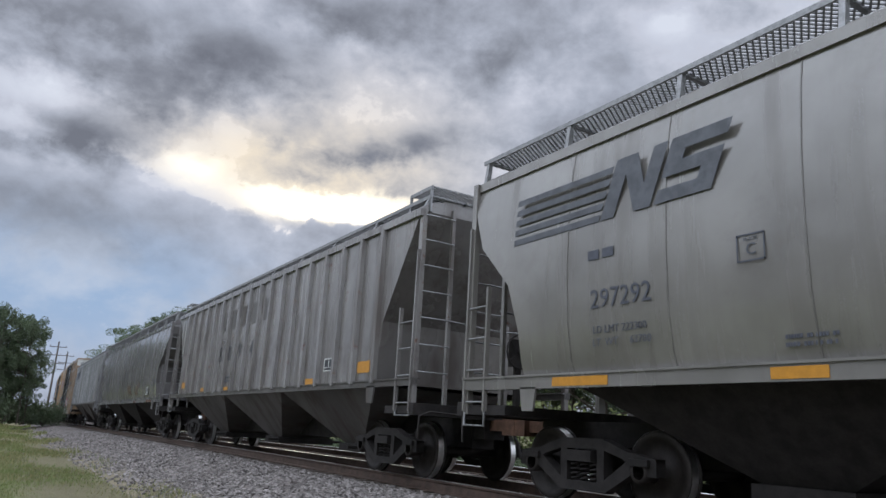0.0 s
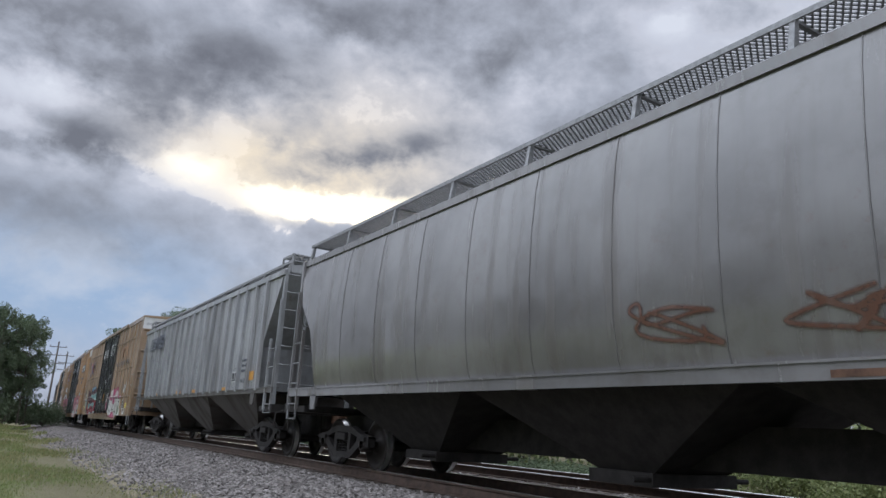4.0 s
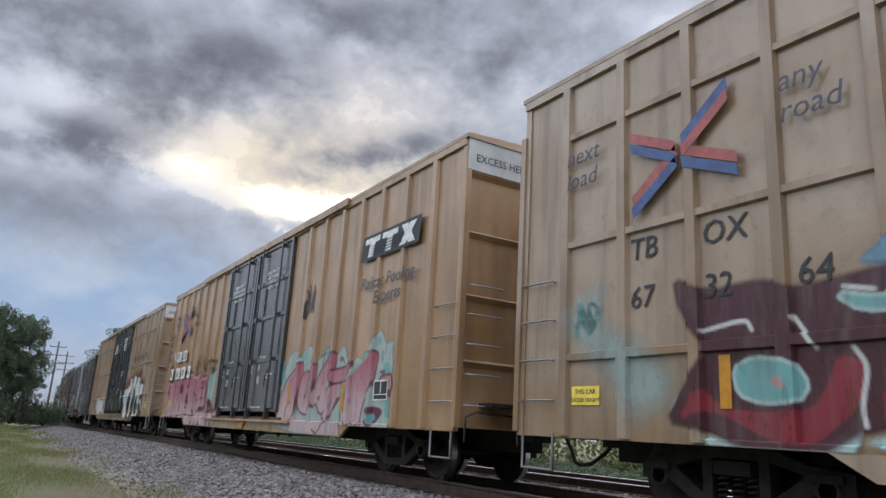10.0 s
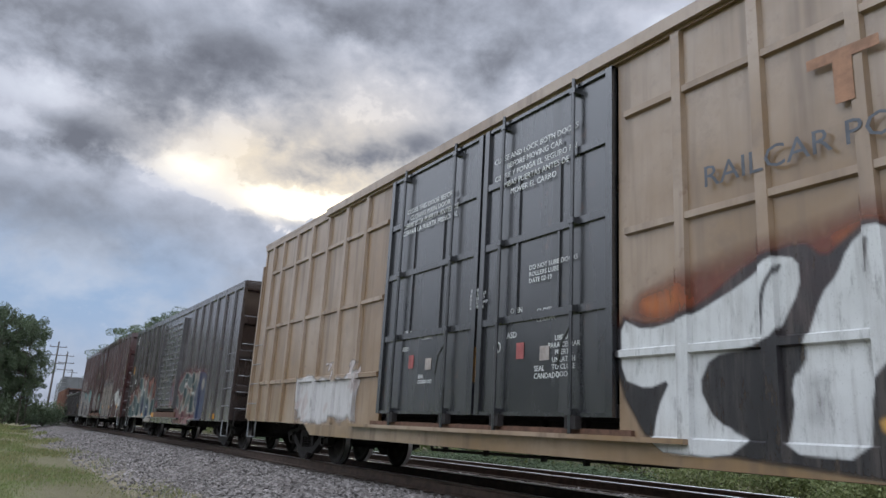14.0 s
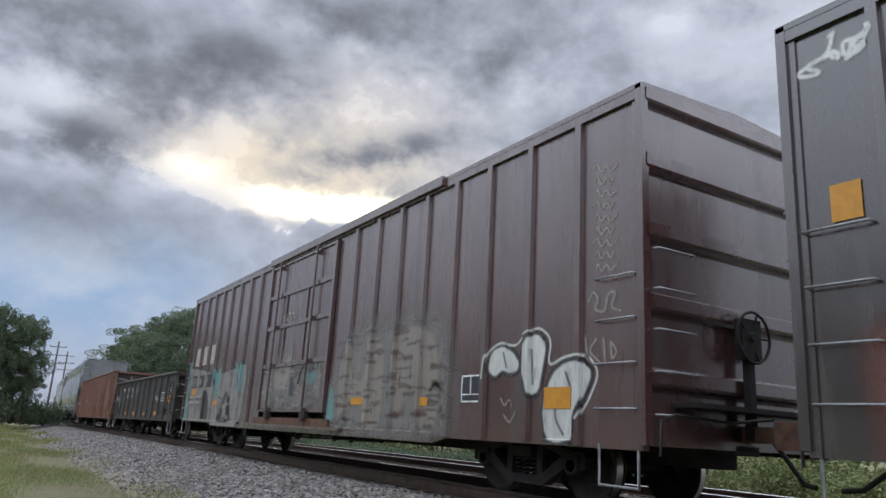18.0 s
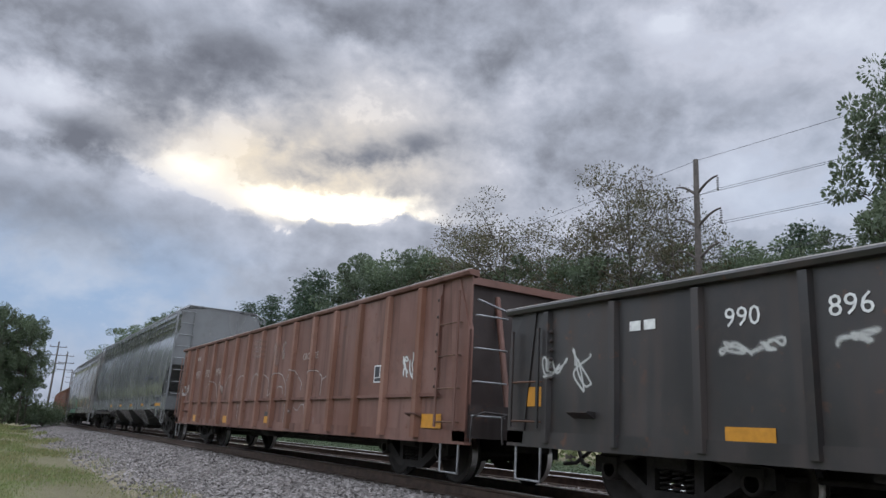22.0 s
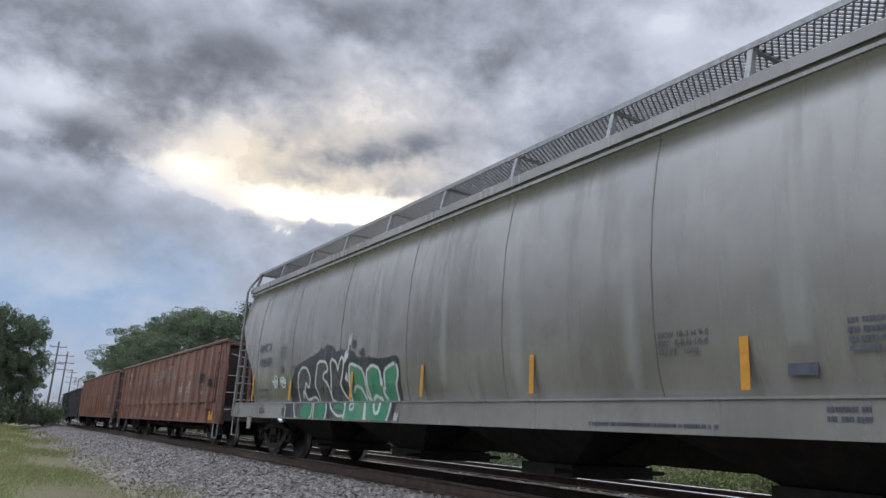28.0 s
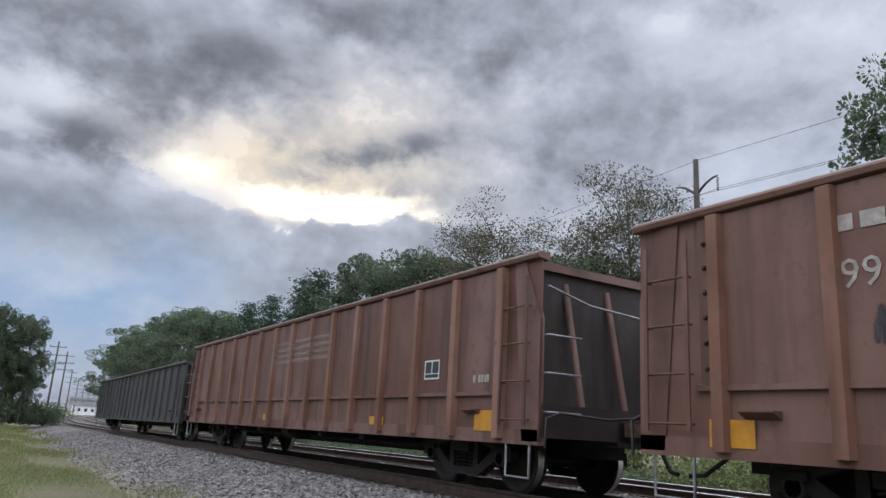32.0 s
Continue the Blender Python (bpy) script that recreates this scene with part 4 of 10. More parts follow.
        for yp in (yb, ya - 0.09):
            part("door_post", Geo().box(-X - 0.12, -X, yp, yp + 0.09, door_z[0], door_z[1] + 0.05), door_mat, car)
    # threshold and sill below the doors
    part("threshold", Geo().box(-X - 0.05, -X + 0.25, ya - 0.2, yb + 0.2, z0 + 0.02, door_z[0] - 0.12), M_RUST, car, "rusty door threshold")
    part("door_track", Geo().box(-X - 0.13, -X, ya - 0.9, yb + 0.9, z0 + 0.0, z0 + 0.05), mat, car)
    if skirt:
        a, b, zb = skirt
        ya2, yb2 = at(a), at(b)
        part("side_sill", Geo().prism([(ya2 - 0.35, z0), (ya2, zb), (yb2, zb), (yb2 + 0.35, z0)], -X - 0.03, -X + 0.02, "x"), mat, car, "deep side sill")
        part("side_sill", Geo().prism([(ya2 - 0.35, z0), (ya2, zb), (yb2, zb), (yb2 + 0.35, z0)], X - 0.02, X + 0.03, "x"), mat, car, "deep side sill")
    # brake rigging under the floor
    part("air_tank", Geo().lathe([(-0.9, 0.0), (-0.88, 0.16), (-0.8, 0.2), (0.4, 0.2), (0.48, 0.16), (0.5, 0.0)], 16, "y", (0.5, 0.4, 0.72)), M_UNDER, car)
    part("brake_rod", Geo().tube([(-0.75, -2.6, 0.52), (-0.75, 2.4, 0.46)], 0.022, 6).tube([(-0.75, -2.6, 0.52), (-0.75, -2.6, 0.95)], 0.022, 6).tube([(-0.75, 2.4, 0.46), (-0.75, 2.4, 0.95)], 0.022, 6), M_UNDER, car)
    for y in (-1.2, -0.4, 0.9, 2.0):
        part("hanger", Geo().box(-0.78, -0.70, y - 0.02, y + 0.02, 0.44, 0.98), M_UNDER, car)
    # corner ladders: four grab irons and a stirrup
    for d in (-1, 1):
        y0, y1 = d * (L - 0.08), d * (L - 0.62)
        rungs(car, [z0 + 0.40 + 0.46 * i for i in range(4)], y0, y1, M_GALV, x=-X)
        stirrup(car, y0, y1, z0 - 0.36, z0 + 0.05)
    brake_wheel(car, -0.08, -L - 0.08, 1.92, -1, M_UNDER)
    return car, L, at


def grating(y0, y1, x0, x1, z, pitch=0.072, w=0.021, t=0.02):
    """Open walkway mesh of crossing bars."""
    g = Geo()
    wd = x1 - x0
    k = 0.62
    n = int((y1 - y0 + wd * k) / pitch)
    for i in range(n):
        for s in (-1, 1):
            a = y0 + i * pitch - (wd * k if s > 0 else 0)
            b = a + s * wd * k
            ca, cb = (x0, a), (x1, b)
            # cut at both ends of the walkway
            def clip(p, q, lim, low):
                if (p[1] < lim) == low and (q[1] < lim) == low:
                    return None
                if (p[1] < lim) != low and (q[1] < lim) != low:
                    return p, q
                u = (lim - p[1]) / (q[1] - p[1])
                m = (p[0] + u * (q[0] - p[0]), lim)
                return (m, q) if (p[1] < lim) == low else (p, m)
            if s < 0:
                ca, cb = (x0, a + 0.0), (x1, a - wd * k)
            r = clip(ca, cb, y0, True)
            r = r and clip(r[0], r[1], y1, False)
            if not r:
                continue
            (xa, yya), (xb, yyb) = r
            if abs(xa - xb) < 0.02:
                continue
            zz = z if s > 0 else z + 0.004
            v = [(xa, yya - w / 2, zz), (xa, yya + w / 2, zz), (xb, yyb + w / 2, zz), (xb, yyb - w / 2, zz)]
            v += [(p[0], p[1], p[2] - t) for p in v]
            g.add(v, [(0, 1, 2, 3), (7, 6, 5, 4), (0, 3, 7, 4), (1, 5, 6, 2)])
    for x in (x0, x1):
        g.box(x - 0.012, x + 0.012, y0, y1, z - 0.05, z + 0.012)
    return g


def shell(L, prof, start, roof, n=40):
    """A hopper body: prof gives half width at height, start how far the end stands in at height, roof the arch above."""
    zs = [p[0] for p in prof]
    hw = [p[1] for p in prof]
    g = Geo()
    for s in (-1, 1):
        v, f = [], []
        for z, w in prof:
            a = -L + start(z)
            for j in range(n + 1):
                v.append((s * w, a + (-2 * a) * j / n, z))
        m = n + 1
        f = [(i * m + j, i * m + j + 1, (i + 1) * m + j + 1, (i + 1) * m + j) for i in range(len(prof) - 1) for j in range(n)]
        g.add(v, f, True)
    for d in (-1, 1):
        v, f = [], []
        for z, w in prof:
            y = d * (L - start(z))
            v += [(-w, y, z), (w, y, z)]
        f = [(2 * i, 2 * i + 1, 2 * i + 3, 2 * i + 2) for i in range(len(prof) - 1)]
        g.add(v, f)
    zt, wt = prof[-1]
    a = -L + start(zt)
    arch = [(wt * math.cos(t), zt + roof * math.sin(t) ** 0.9) for t in [math.pi * i / 12 for i in range(13)]]
    g.prism([(x, z) for x, z in arch], a, -a, "y", True)
    zb, wb = prof[0]
    a = -L + start(zb)
    g.add([(-wb, a, zb), (wb, a, zb), (wb, -a, zb), (-wb, -a, zb)], [(0, 1, 2, 3)])
    return g


def bay(yc, top_half, bot_half, zt, zb, wt, wb):
    g = Geo()
    v = [(s * wt, yc + d * top_half, zt) for s, d in ((-1, -1), (1, -1), (1, 1), (-1, 1))] + [(s * wb, yc + d * bot_half, zb) for s, d in ((-1, -1), (1, -1), (1, 1), (-1, 1))]
    return g.add(v, [(0, 1, 2, 3), (7, 6, 5, 4), (0, 4, 5, 1), (1, 5, 6, 2), (2, 6, 7, 3), (3, 7, 4, 0)])


def hopper(name, label, s0, s1, mat, prof, notch, sill, bays, walk_z, walk_x, roof=0.32, posts=(), post=None, walk_in=0.0, truck_in=1.75, band=(), under=None, sill_mat=None, end_walk=None, seams=(), pipe=False):
    """Covered hopper. notch: points (height, inset) of the end cut; sill: (z0, z1, half width)."""
    car, L, at = car_thing(name, label, s0, s1, truck_in)
    hs = [p[0] for p in notch]
    ins = [p[1] for p in notch]

    def start(z):
        return float(np.interp(z, hs, ins))
    body = part("body", shell(L, prof, start, roof), mat, car, "steel hopper body with sloped ends")
    zt, wt = prof[-1]
    # top rail and horizontal bands
    part("top_rail", Geo().box(-wt - 0.05, -wt + 0.04, -L, L, zt - 0.10, zt + 0.02), mat, car)
    part("top_rail", Geo().box(wt - 0.04, wt + 0.05, -L, L, zt - 0.10, zt + 0.02), mat, car)
    for z, w in band:
        part("side_band", Geo().prism([(-w, z - 0.03), (-w - 0.03, z - 0.02), (-w - 0.03, z + 0.02), (-w, z + 0.03)], -L + 0.05, L - 0.05, "y"), mat, car)
    z0, z1, w = sill
    sm = sill_mat or mat
    for s in (-1, 1):
        part("side_sill", Geo().box(min(s * w, s * (w - 0.10)), max(s * w, s * (w - 0.10)), -L, L, z0, z1).box(min(s * (w + 0.02), s * (w - 0.16)), max(s * (w + 0.02), s * (w - 0.16)), -L, L, z1, z1 + 0.025), sm, car, "long steel side sill")
    if posts:
        half, proud = post
        hat(car, "side_post", mat, [at(p) for p in posts], prof[0][0] - 0.02, zt - 0.08, half, proud, max(p[1] for p in prof) - 0.005, taper=0.7)
    # most hoppers give their bays a darker material than the body
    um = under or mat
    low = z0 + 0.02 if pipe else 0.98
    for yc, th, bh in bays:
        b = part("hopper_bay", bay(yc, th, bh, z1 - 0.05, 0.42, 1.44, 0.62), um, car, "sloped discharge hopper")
        part("discharge_gate", Geo().box(-0.72, 0.72, yc - bh - 0.08, yc + bh + 0.08, 0.28, 0.43), M_UNDER, b)
        part("gate_shaft", Geo().tube([(-0.98, yc - bh - 0.03, 0.36), (0.98, yc - bh - 0.03, 0.36)], 0.03, 8), M_UNDER, b)
    for d in (-1, 1):
        # sloped end plate under the body and the open end frame
        part("end_platform", Geo().box(-w + 0.05, w - 0.05, min(d * (L - 0.9), d * L), max(d * (L - 0.9), d * L), low, low + 0.12), M_UNDER, car)
        part("end_beam", Geo().box(-w, w, min(d * (L - 0.02), d * (L + 0.10)), max(d * (L - 0.02), d * (L + 0.10)), low - 0.02, z1 if pipe else low + 0.16), sm if pipe else M_UNDER, car)
        for sx in (-1, 1):
            if pipe:
                bent = [(sx * (w - 0.02), d * (L + 0.04), z0 + 0.02), (sx * (w - 0.02), d * (L + 0.04), zt - 0.08), (sx * (w - 0.05), d * (L + 0.02), zt + 0.06), (sx * walk_x[1], d * (L - walk_in), walk_z - 0.06), (sx * walk_x[1], d * (L - walk_in - 0.35), walk_z - 0.03)]
                part("end_handrail", Geo().tube(bent, 0.032, 8), mat, car, "bent steel pipe up to the walkway")
            else:
                part("end_post", Geo().box(sx * (w - 0.07) - 0.04, sx * (w - 0.07) + 0.04, d * (L - 0.05) - 0.05, d * (L - 0.05) + 0.05, low, zt + 0.02), mat, car)
        post_ladder(car, -w + 0.02, d * (L - 0.04), d * (L - 0.50), z1 - 0.02 if pipe else 1.02, 2.62 if pipe else 3.55, 0.42, mat, 0.0 if pipe else 0.9)
        rungs(car, [z1 + 0.12 + 0.42 * i for i in range(8 if pipe else 7)], -w + 0.1, -w + 0.62, M_GALV, along="x", y=d * (L - 0.01), depth=d * 0.05)
        part("end_ladder_post", Geo().box(-w + 0.60, -w + 0.66, d * (L - 0.03) - 0.03, d * (L - 0.03) + 0.03, low, zt + 0.1), mat, car)
        part("end_grab_rod", Geo().tube([(-w + 0.6, d * (L + 0.02), 2.46), (0.0, d * (L + 0.05), 2.40), (w - 0.6, d * (L + 0.02), 2.46)], 0.014, 6), M_GALV, car, "thin steel rod across the end")
        part("end_frame_post", Geo().box(0.42, 0.54, d * (L - 0.45) - 0.04, d * (L - 0.45) + 0.04, low, 2.6), mat, car)
        stirrup(car, d * (L - 0.04), d * (L - 0.50), z0 - 0.45, z0 + 0.05, -w + 0.02)
        part("jacking_plate", Geo().prism([(d * (L - 1.55), z0 + 0.02), (d * (L - 1.25), z0 + 0.02), (d * (L - 1.30), z0 - 0.26), (d * (L - 1.50), z0 - 0.26)], -w + 0.0, -w + 0.03, "x"), sm, car)
    brake_wheel(car, 0.35, -L - 0.06, 2.1, -1, M_UNDER)
    # roof walkways on both sides, joined across at the ends
    xa, xb = walk_x
    for s in (-1, 1):
        wk = part("running_board", grating(-L + walk_in, L - walk_in, min(s * xa, s * xb), max(s * xa, s * xb), walk_z), M_GALV, car, "open steel mesh walkway")
        n = max(2, int(2 * L / 1.75))
        for i in range(n + 1):
            y = -L + walk_in + 0.1 + (2 * L - 2 * walk_in - 0.2) * i / n
            part("walkway_bracket", Geo().prism([(s * (wt - 0.02), zt), (s * xb, walk_z - 0.03), (s * (xb - 0.06), walk_z - 0.03), (s * (wt - 0.10), zt)], y - 0.03, y + 0.03, "y").box(min(s * xa, s * xb), max(s * xa, s * xb), y - 0.025, y + 0.025, walk_z - 0.05, walk_z - 0.012), M_GALV, wk)
    for S in seams:
        y = at(S)
        part("weld_seam", Geo().tube([(-w2 - 0.004, y, z2) for z2, w2 in prof], 0.0065, 5), mat, car, "upright weld seam")
    if end_walk:
        ez, ex, el = end_walk
        for d in (-1, 1):
            for sx in (-1, 1):
                g = grating(min(d * L, d * (L - el)), max(d * L, d * (L - el)), min(sx * 0.35, sx * ex), max(sx * 0.35, sx * ex), ez)
                pf = part("end_walkway", g, M_GALV, car, "raised steel mesh platform")
                for yy in (d * (L - 0.04), d * (L - el + 0.04)):
                    part("platform_leg", Geo().box(sx * ex - 0.02, sx * ex + 0.02, yy - 0.02, yy + 0.02, zt, ez), M_GALV, pf)
    for d in (-1, 1):
        part("cross_walkway", grating(d * (L - walk_in) - (0.5 if d > 0 else 0), d * (L - walk_in) + (0.5 if d < 0 else 0), -xa, xa, walk_z), M_GALV, car, "open steel mesh walkway")
    for i in range(5):
        y = -L + 2.2 + (2 * L - 4.4) * i / 4
        part("hatch", Geo().lathe([(zt + roof - 0.02, 0.42), (zt + roof + 0.10, 0.42), (zt + roof + 0.13, 0.36), (zt + roof + 0.14, 0.0)], 18, "z", (0, y, 0)), mat, car, "round roof hatch")
    return car, L, at


ME_BOLT = Geo().lathe([(0.0, 0.024), (-0.018, 0.022), (-0.026, 0.012), (-0.026, 0.0)], 8, "x").mesh("bolt")


def gondola(name, label, s0, s1, mat, posts, z0, z1, seam=None, post_half=0.085, post_proud=0.10, truck_in=2.2, wide=1.50):
    car, L, at = car_thing(name, label, s0, s1, truck_in)
    X = wide
    for s in (-1, 1):
        part("side_wall", Geo().box(min(s * X, s * (X - 0.03)), max(s * X, s * (X - 0.03)), -L, L, z0, z1 - 0.08), mat, car, "dented steel side wall")
        if seam:
            part("upper_sheet", Geo().box(min(s * X, s * (X + 0.028)), max(s * X, s * (X + 0.028)), -L + 0.75, L - 0.75, seam, z1 - 0.1), mat, car)
            part("side_ledge", Geo().box(min(s * X, s * (X + 0.05)), max(s * X, s * (X + 0.05)), -L + 0.7, L - 0.7, seam - 0.05, seam), mat, car)
        part("top_chord", Geo().prism([(s * (X - 0.10), z1 - 0.10), (s * (X - 0.10), z1), (s * (X + 0.07), z1), (s * (X + 0.085), z1 - 0.03), (s * (X + 0.07), z1 - 0.075)], -L - 0.03, L + 0.03, "y"), mat, car, "worn steel top rail")
        # worn bare edge; the pale strip also paints in the chord's rim highlight
        part("worn_edge", Geo().box(min(s * (X + 0.03), s * (X + 0.072)), max(s * (X + 0.03), s * (X + 0.072)), -L - 0.03, L + 0.03, z1 - 0.004, z1 + 0.006), M_WORN, car, "bare worn steel edge, drawn bright as a rim highlight")
        part("side_sill", Geo().box(min(s * (X - 0.1), s * (X + 0.02)), max(s * (X - 0.1), s * (X + 0.02)), -L, L, z0 - 0.04, z0 + 0.14), mat, car)
    part("floor", Geo().box(-X + 0.03, X - 0.03, -L + 0.03, L - 0.03, 0.98, 1.06), mat, car)
    part("underframe", Geo().prism([(-L + truck_in + 1.3, 0.70), (-L + truck_in + 2.0, 0.40), (L - truck_in - 2.0, 0.40), (L - truck_in - 1.3, 0.70)], -0.24, 0.24, "x"), M_UNDER, car, "deep black centre beam under the floor")
    for i in range(5):
        y = (i - 2) * (L - truck_in - 1.6) / 2.6
        part("cross_bearer", Geo().box(-X + 0.1, X - 0.1, y - 0.09, y + 0.09, 0.55, 0.98), M_UNDER, car)
    part("brake_rod", Geo().tube([(-0.75, -L + truck_in, 0.52), (-0.75, L - truck_in, 0.50)], 0.03, 6), M_UNDER, car)
    part("air_reservoir", Geo().lathe([(-0.55, 0.0), (-0.5, 0.2), (0.5, 0.2), (0.55, 0.0)], 14, "y", (-0.85, 0.8, 0.62)), M_UNDER, car)
    hat(car, "side_post", M_POST_RUST_LIT if z1 > 2.9 else mat, [at(p) for p in posts], z0 + 0.02, z1 - 0.10, post_half, post_proud, X, taper=0.7)
    for d in (-1, 1):
        ye = d * L
        # end wall and end sill take a dark paint of their own
        part("end_wall", Geo().box(-X + 0.03, X - 0.03, min(ye - d * 0.45, ye - d * 0.41), max(ye - d * 0.45, ye - d * 0.41), 1.06, z1 - 0.02), M_END_DARK, car, "dark steel end wall")
        part("end_chord", Geo().box(-X + 0.05, X - 0.05, min(ye - d * 0.52, ye - d * 0.34), max(ye - d * 0.52, ye - d * 0.34), z1 - 0.12, z1 - 0.01), mat, car)
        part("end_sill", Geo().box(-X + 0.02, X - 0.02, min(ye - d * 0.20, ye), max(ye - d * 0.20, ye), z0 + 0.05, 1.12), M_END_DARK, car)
        for x in (-0.75, 0.0, 0.75):
            part("end_strut", Geo().tube([(x, ye - d * 0.08, 1.12), (x, ye - d * 0.42, z1 - 0.25)], 0.05, 6), mat, car)
        part("corner_post", Geo().prism([(ye, z0), (ye, 2.15 if z1 > 2.6 else z1 - 0.5), (ye - d * 0.32, z1 - 0.02), (ye - d * 0.52, z1 - 0.02), (ye - d * 0.30, z0)], -X - 0.02, -X + 0.06, "x"), mat, car)
        rungs(car, [z0 + 0.25 + 0.46 * i for i in range(int((z1 - z0 - 0.3) / 0.46))], d * (L - 0.16), d * (L - 0.66), M_RUST, x=-X - 0.03)
        rungs(car, [z0 + 0.35 + 0.46 * i for i in range(int((z1 - z0 - 0.5) / 0.46))], -X + 0.08, -X + 0.6, M_GALV, along="x", y=ye, depth=d * 0.07)
        for yy in (d * (L - 0.16), d * (L - 0.66)):
            part("ladder_rail", Geo().box(-X - 0.115, -X - 0.09, yy - 0.02, yy + 0.02, z0 + 0.18, z1 - 0.30), mat, car)
        for i in range(6):
            zz = z0 + 0.75 + i * (z1 - z0 - 1.1) / 5
            part("bolt", ME_BOLT, M_END_DARK, car, at=pose(-X - 0.028, d * (L - 0.82), zz))
        part("step_plate", Geo().prism([(-X, z0 + 0.30), (-X - 0.12, z0 + 0.36), (-X - 0.12, z0 + 0.375), (-X, z0 + 0.375)], d * (L - 1.35) - 0.17, d * (L - 1.35) + 0.17, "y"), mat, car, "small steel step plate")
        part("sway_rod", Geo().tube([(-X + 0.1, ye + d * 0.02, z1 - 0.42), (-0.6, ye - d * 0.1, z1 - 0.55), (0.6, ye - d * 0.1, z1 - 0.62), (X - 0.1, ye + d * 0.02, z1 - 0.5)], 0.016, 6), M_GALV, car, "bent steel rod across the end")
        stirrup(car, d * (L - 0.16), d * (L - 0.62), z0 - 0.42, z0, -X)
    brake_wheel(car, 0.6, -L - 0.06, 2.0 if z1 > 2.6 else 1.6, -1, M_UNDER)
    return car, L, at

# ---- the train, from the front ----
ROUND = [(1.43, 1.50), (1.60, 1.56), (2.0, 1.62), (2.6, 1.645), (3.2, 1.63), (3.8, 1.575), (4.20, 1.50)]
ROUND_CUT = [(1.40, 1.20), (2.0, 1.18), (2.5, 1.08), (3.06, 0.5), (3.45, 0.08), (4.3, 0.06)]
FLAT = [(1.49, 1.565), (2.5, 1.57), (4.22, 1.57)]
FLAT_CUT = [(1.49, 1.30), (2.37, 1.30), (3.45, 0.08), (3.55, 0.06), (4.3, 0.06)]
INK = (0.02, 0.02, 0.024)
CHALK = (0.60, 0.60, 0.58)


# spray paint colours
PINK, CREAMW, GREENW, TANW, INK2 = (0.36, 0.065, 0.145), (0.50, 0.50, 0.475), (0.20, 0.26, 0.19), (0.30, 0.17, 0.08), (0.024, 0.022, 0.024)
TEALP, TEALM, SKYB, DARKR, DEEPR, CORAL = (0.33, 0.44, 0.42), (0.13, 0.30, 0.29), (0.14, 0.26, 0.36), (0.055, 0.016, 0.022), (0.19, 0.022, 0.032), (0.48, 0.20, 0.18)
PALEG, ROSE, ROSE2, PINKP, MAROONE, RUSTL = (0.32, 0.38, 0.35), (0.33, 0.085, 0.115), (0.36, 0.13, 0.16), (0.44, 0.32, 0.32), (0.095, 0.016, 0.03), (0.13, 0.05, 0.04)
FLAME, FLAME2, ORANGE, WHITEW = (0.15, 0.035, 0.022), (0.42, 0.13, 0.025), (0.55, 0.30, 0.05), (0.56, 0.56, 0.55)
DUSKR, DUSKO, DUSKO2, CREAM, TEALD, BLUED = (0.17, 0.065, 0.07), (0.13, 0.055, 0.042), (0.22, 0.09, 0.07), (0.25, 0.225, 0.19), (0.016, 0.042, 0.045), (0.020, 0.034, 0.075)
RUSTB = (0.055, 0.026, 0.022)
NAVYB, GREENK, CHALKR, GREYP, TEALS = (0.022, 0.026, 0.034), (0.022, 0.19, 0.095), (0.38, 0.31, 0.28), (0.225, 0.212, 0.20), (0.10, 0.245, 0.235)


def bays_of(L, n, reach=1.9):
    w = (2 * L - 2 * reach) / n
    return [(-L + reach + w * (i + 0.5), w * 0.5, 0.42) for i in range(n)]


def on(prof, z, gap=0.007):
    return -(float(np.interp(z, [p[0] for p in prof], [p[1] for p in prof])) + gap)


def tape(car, at, rows, x, mat=None):
    for s0, s1, z0, z1 in rows:
        patch(car, "reflector_tape", at(s0), at(s1), z0, z1, mat or M_YELLOW, x, "yellow reflector tape")


def boxed_letter(car, at, s0, s1, z0, z1, x, ch="C"):
    t = 0.014
    y0, y1 = at(s0), at(s1)
    g = Geo()
    for a0, a1, b0, b1 in ((y1, y0, z0, z0 + t), (y1, y0, z1 - t, z1), (y1, y1 + t, z0, z1), (y0 - t, y0, z0, z1)):
        g.box(x - 0.003, x, a0, a1, b0, b1)
    part("stencil_frame", g, M_BLUEBLACK, car, "stencilled square frame")
    words(car, ch, (y0 + y1) / 2, z0 + 0.06, 0.15, M_BLUEBLACK, x, align="CENTER")
    words(car, "PLATE", (y0 + y1) / 2, z1 - 0.065, 0.05, M_BLUEBLACK, x, align="CENTER")


def end_words(car, text, x, y, z, size, mat):
    me = letter_mesh(text, size)
    me.materials.append(mat)
    part("lettering", me, mat, car, "stencilled lettering", at=Matrix(((1, 0, 0, x), (0, 0, -1, y), (0, 1, 0, z), (0, 0, 0, 1))))


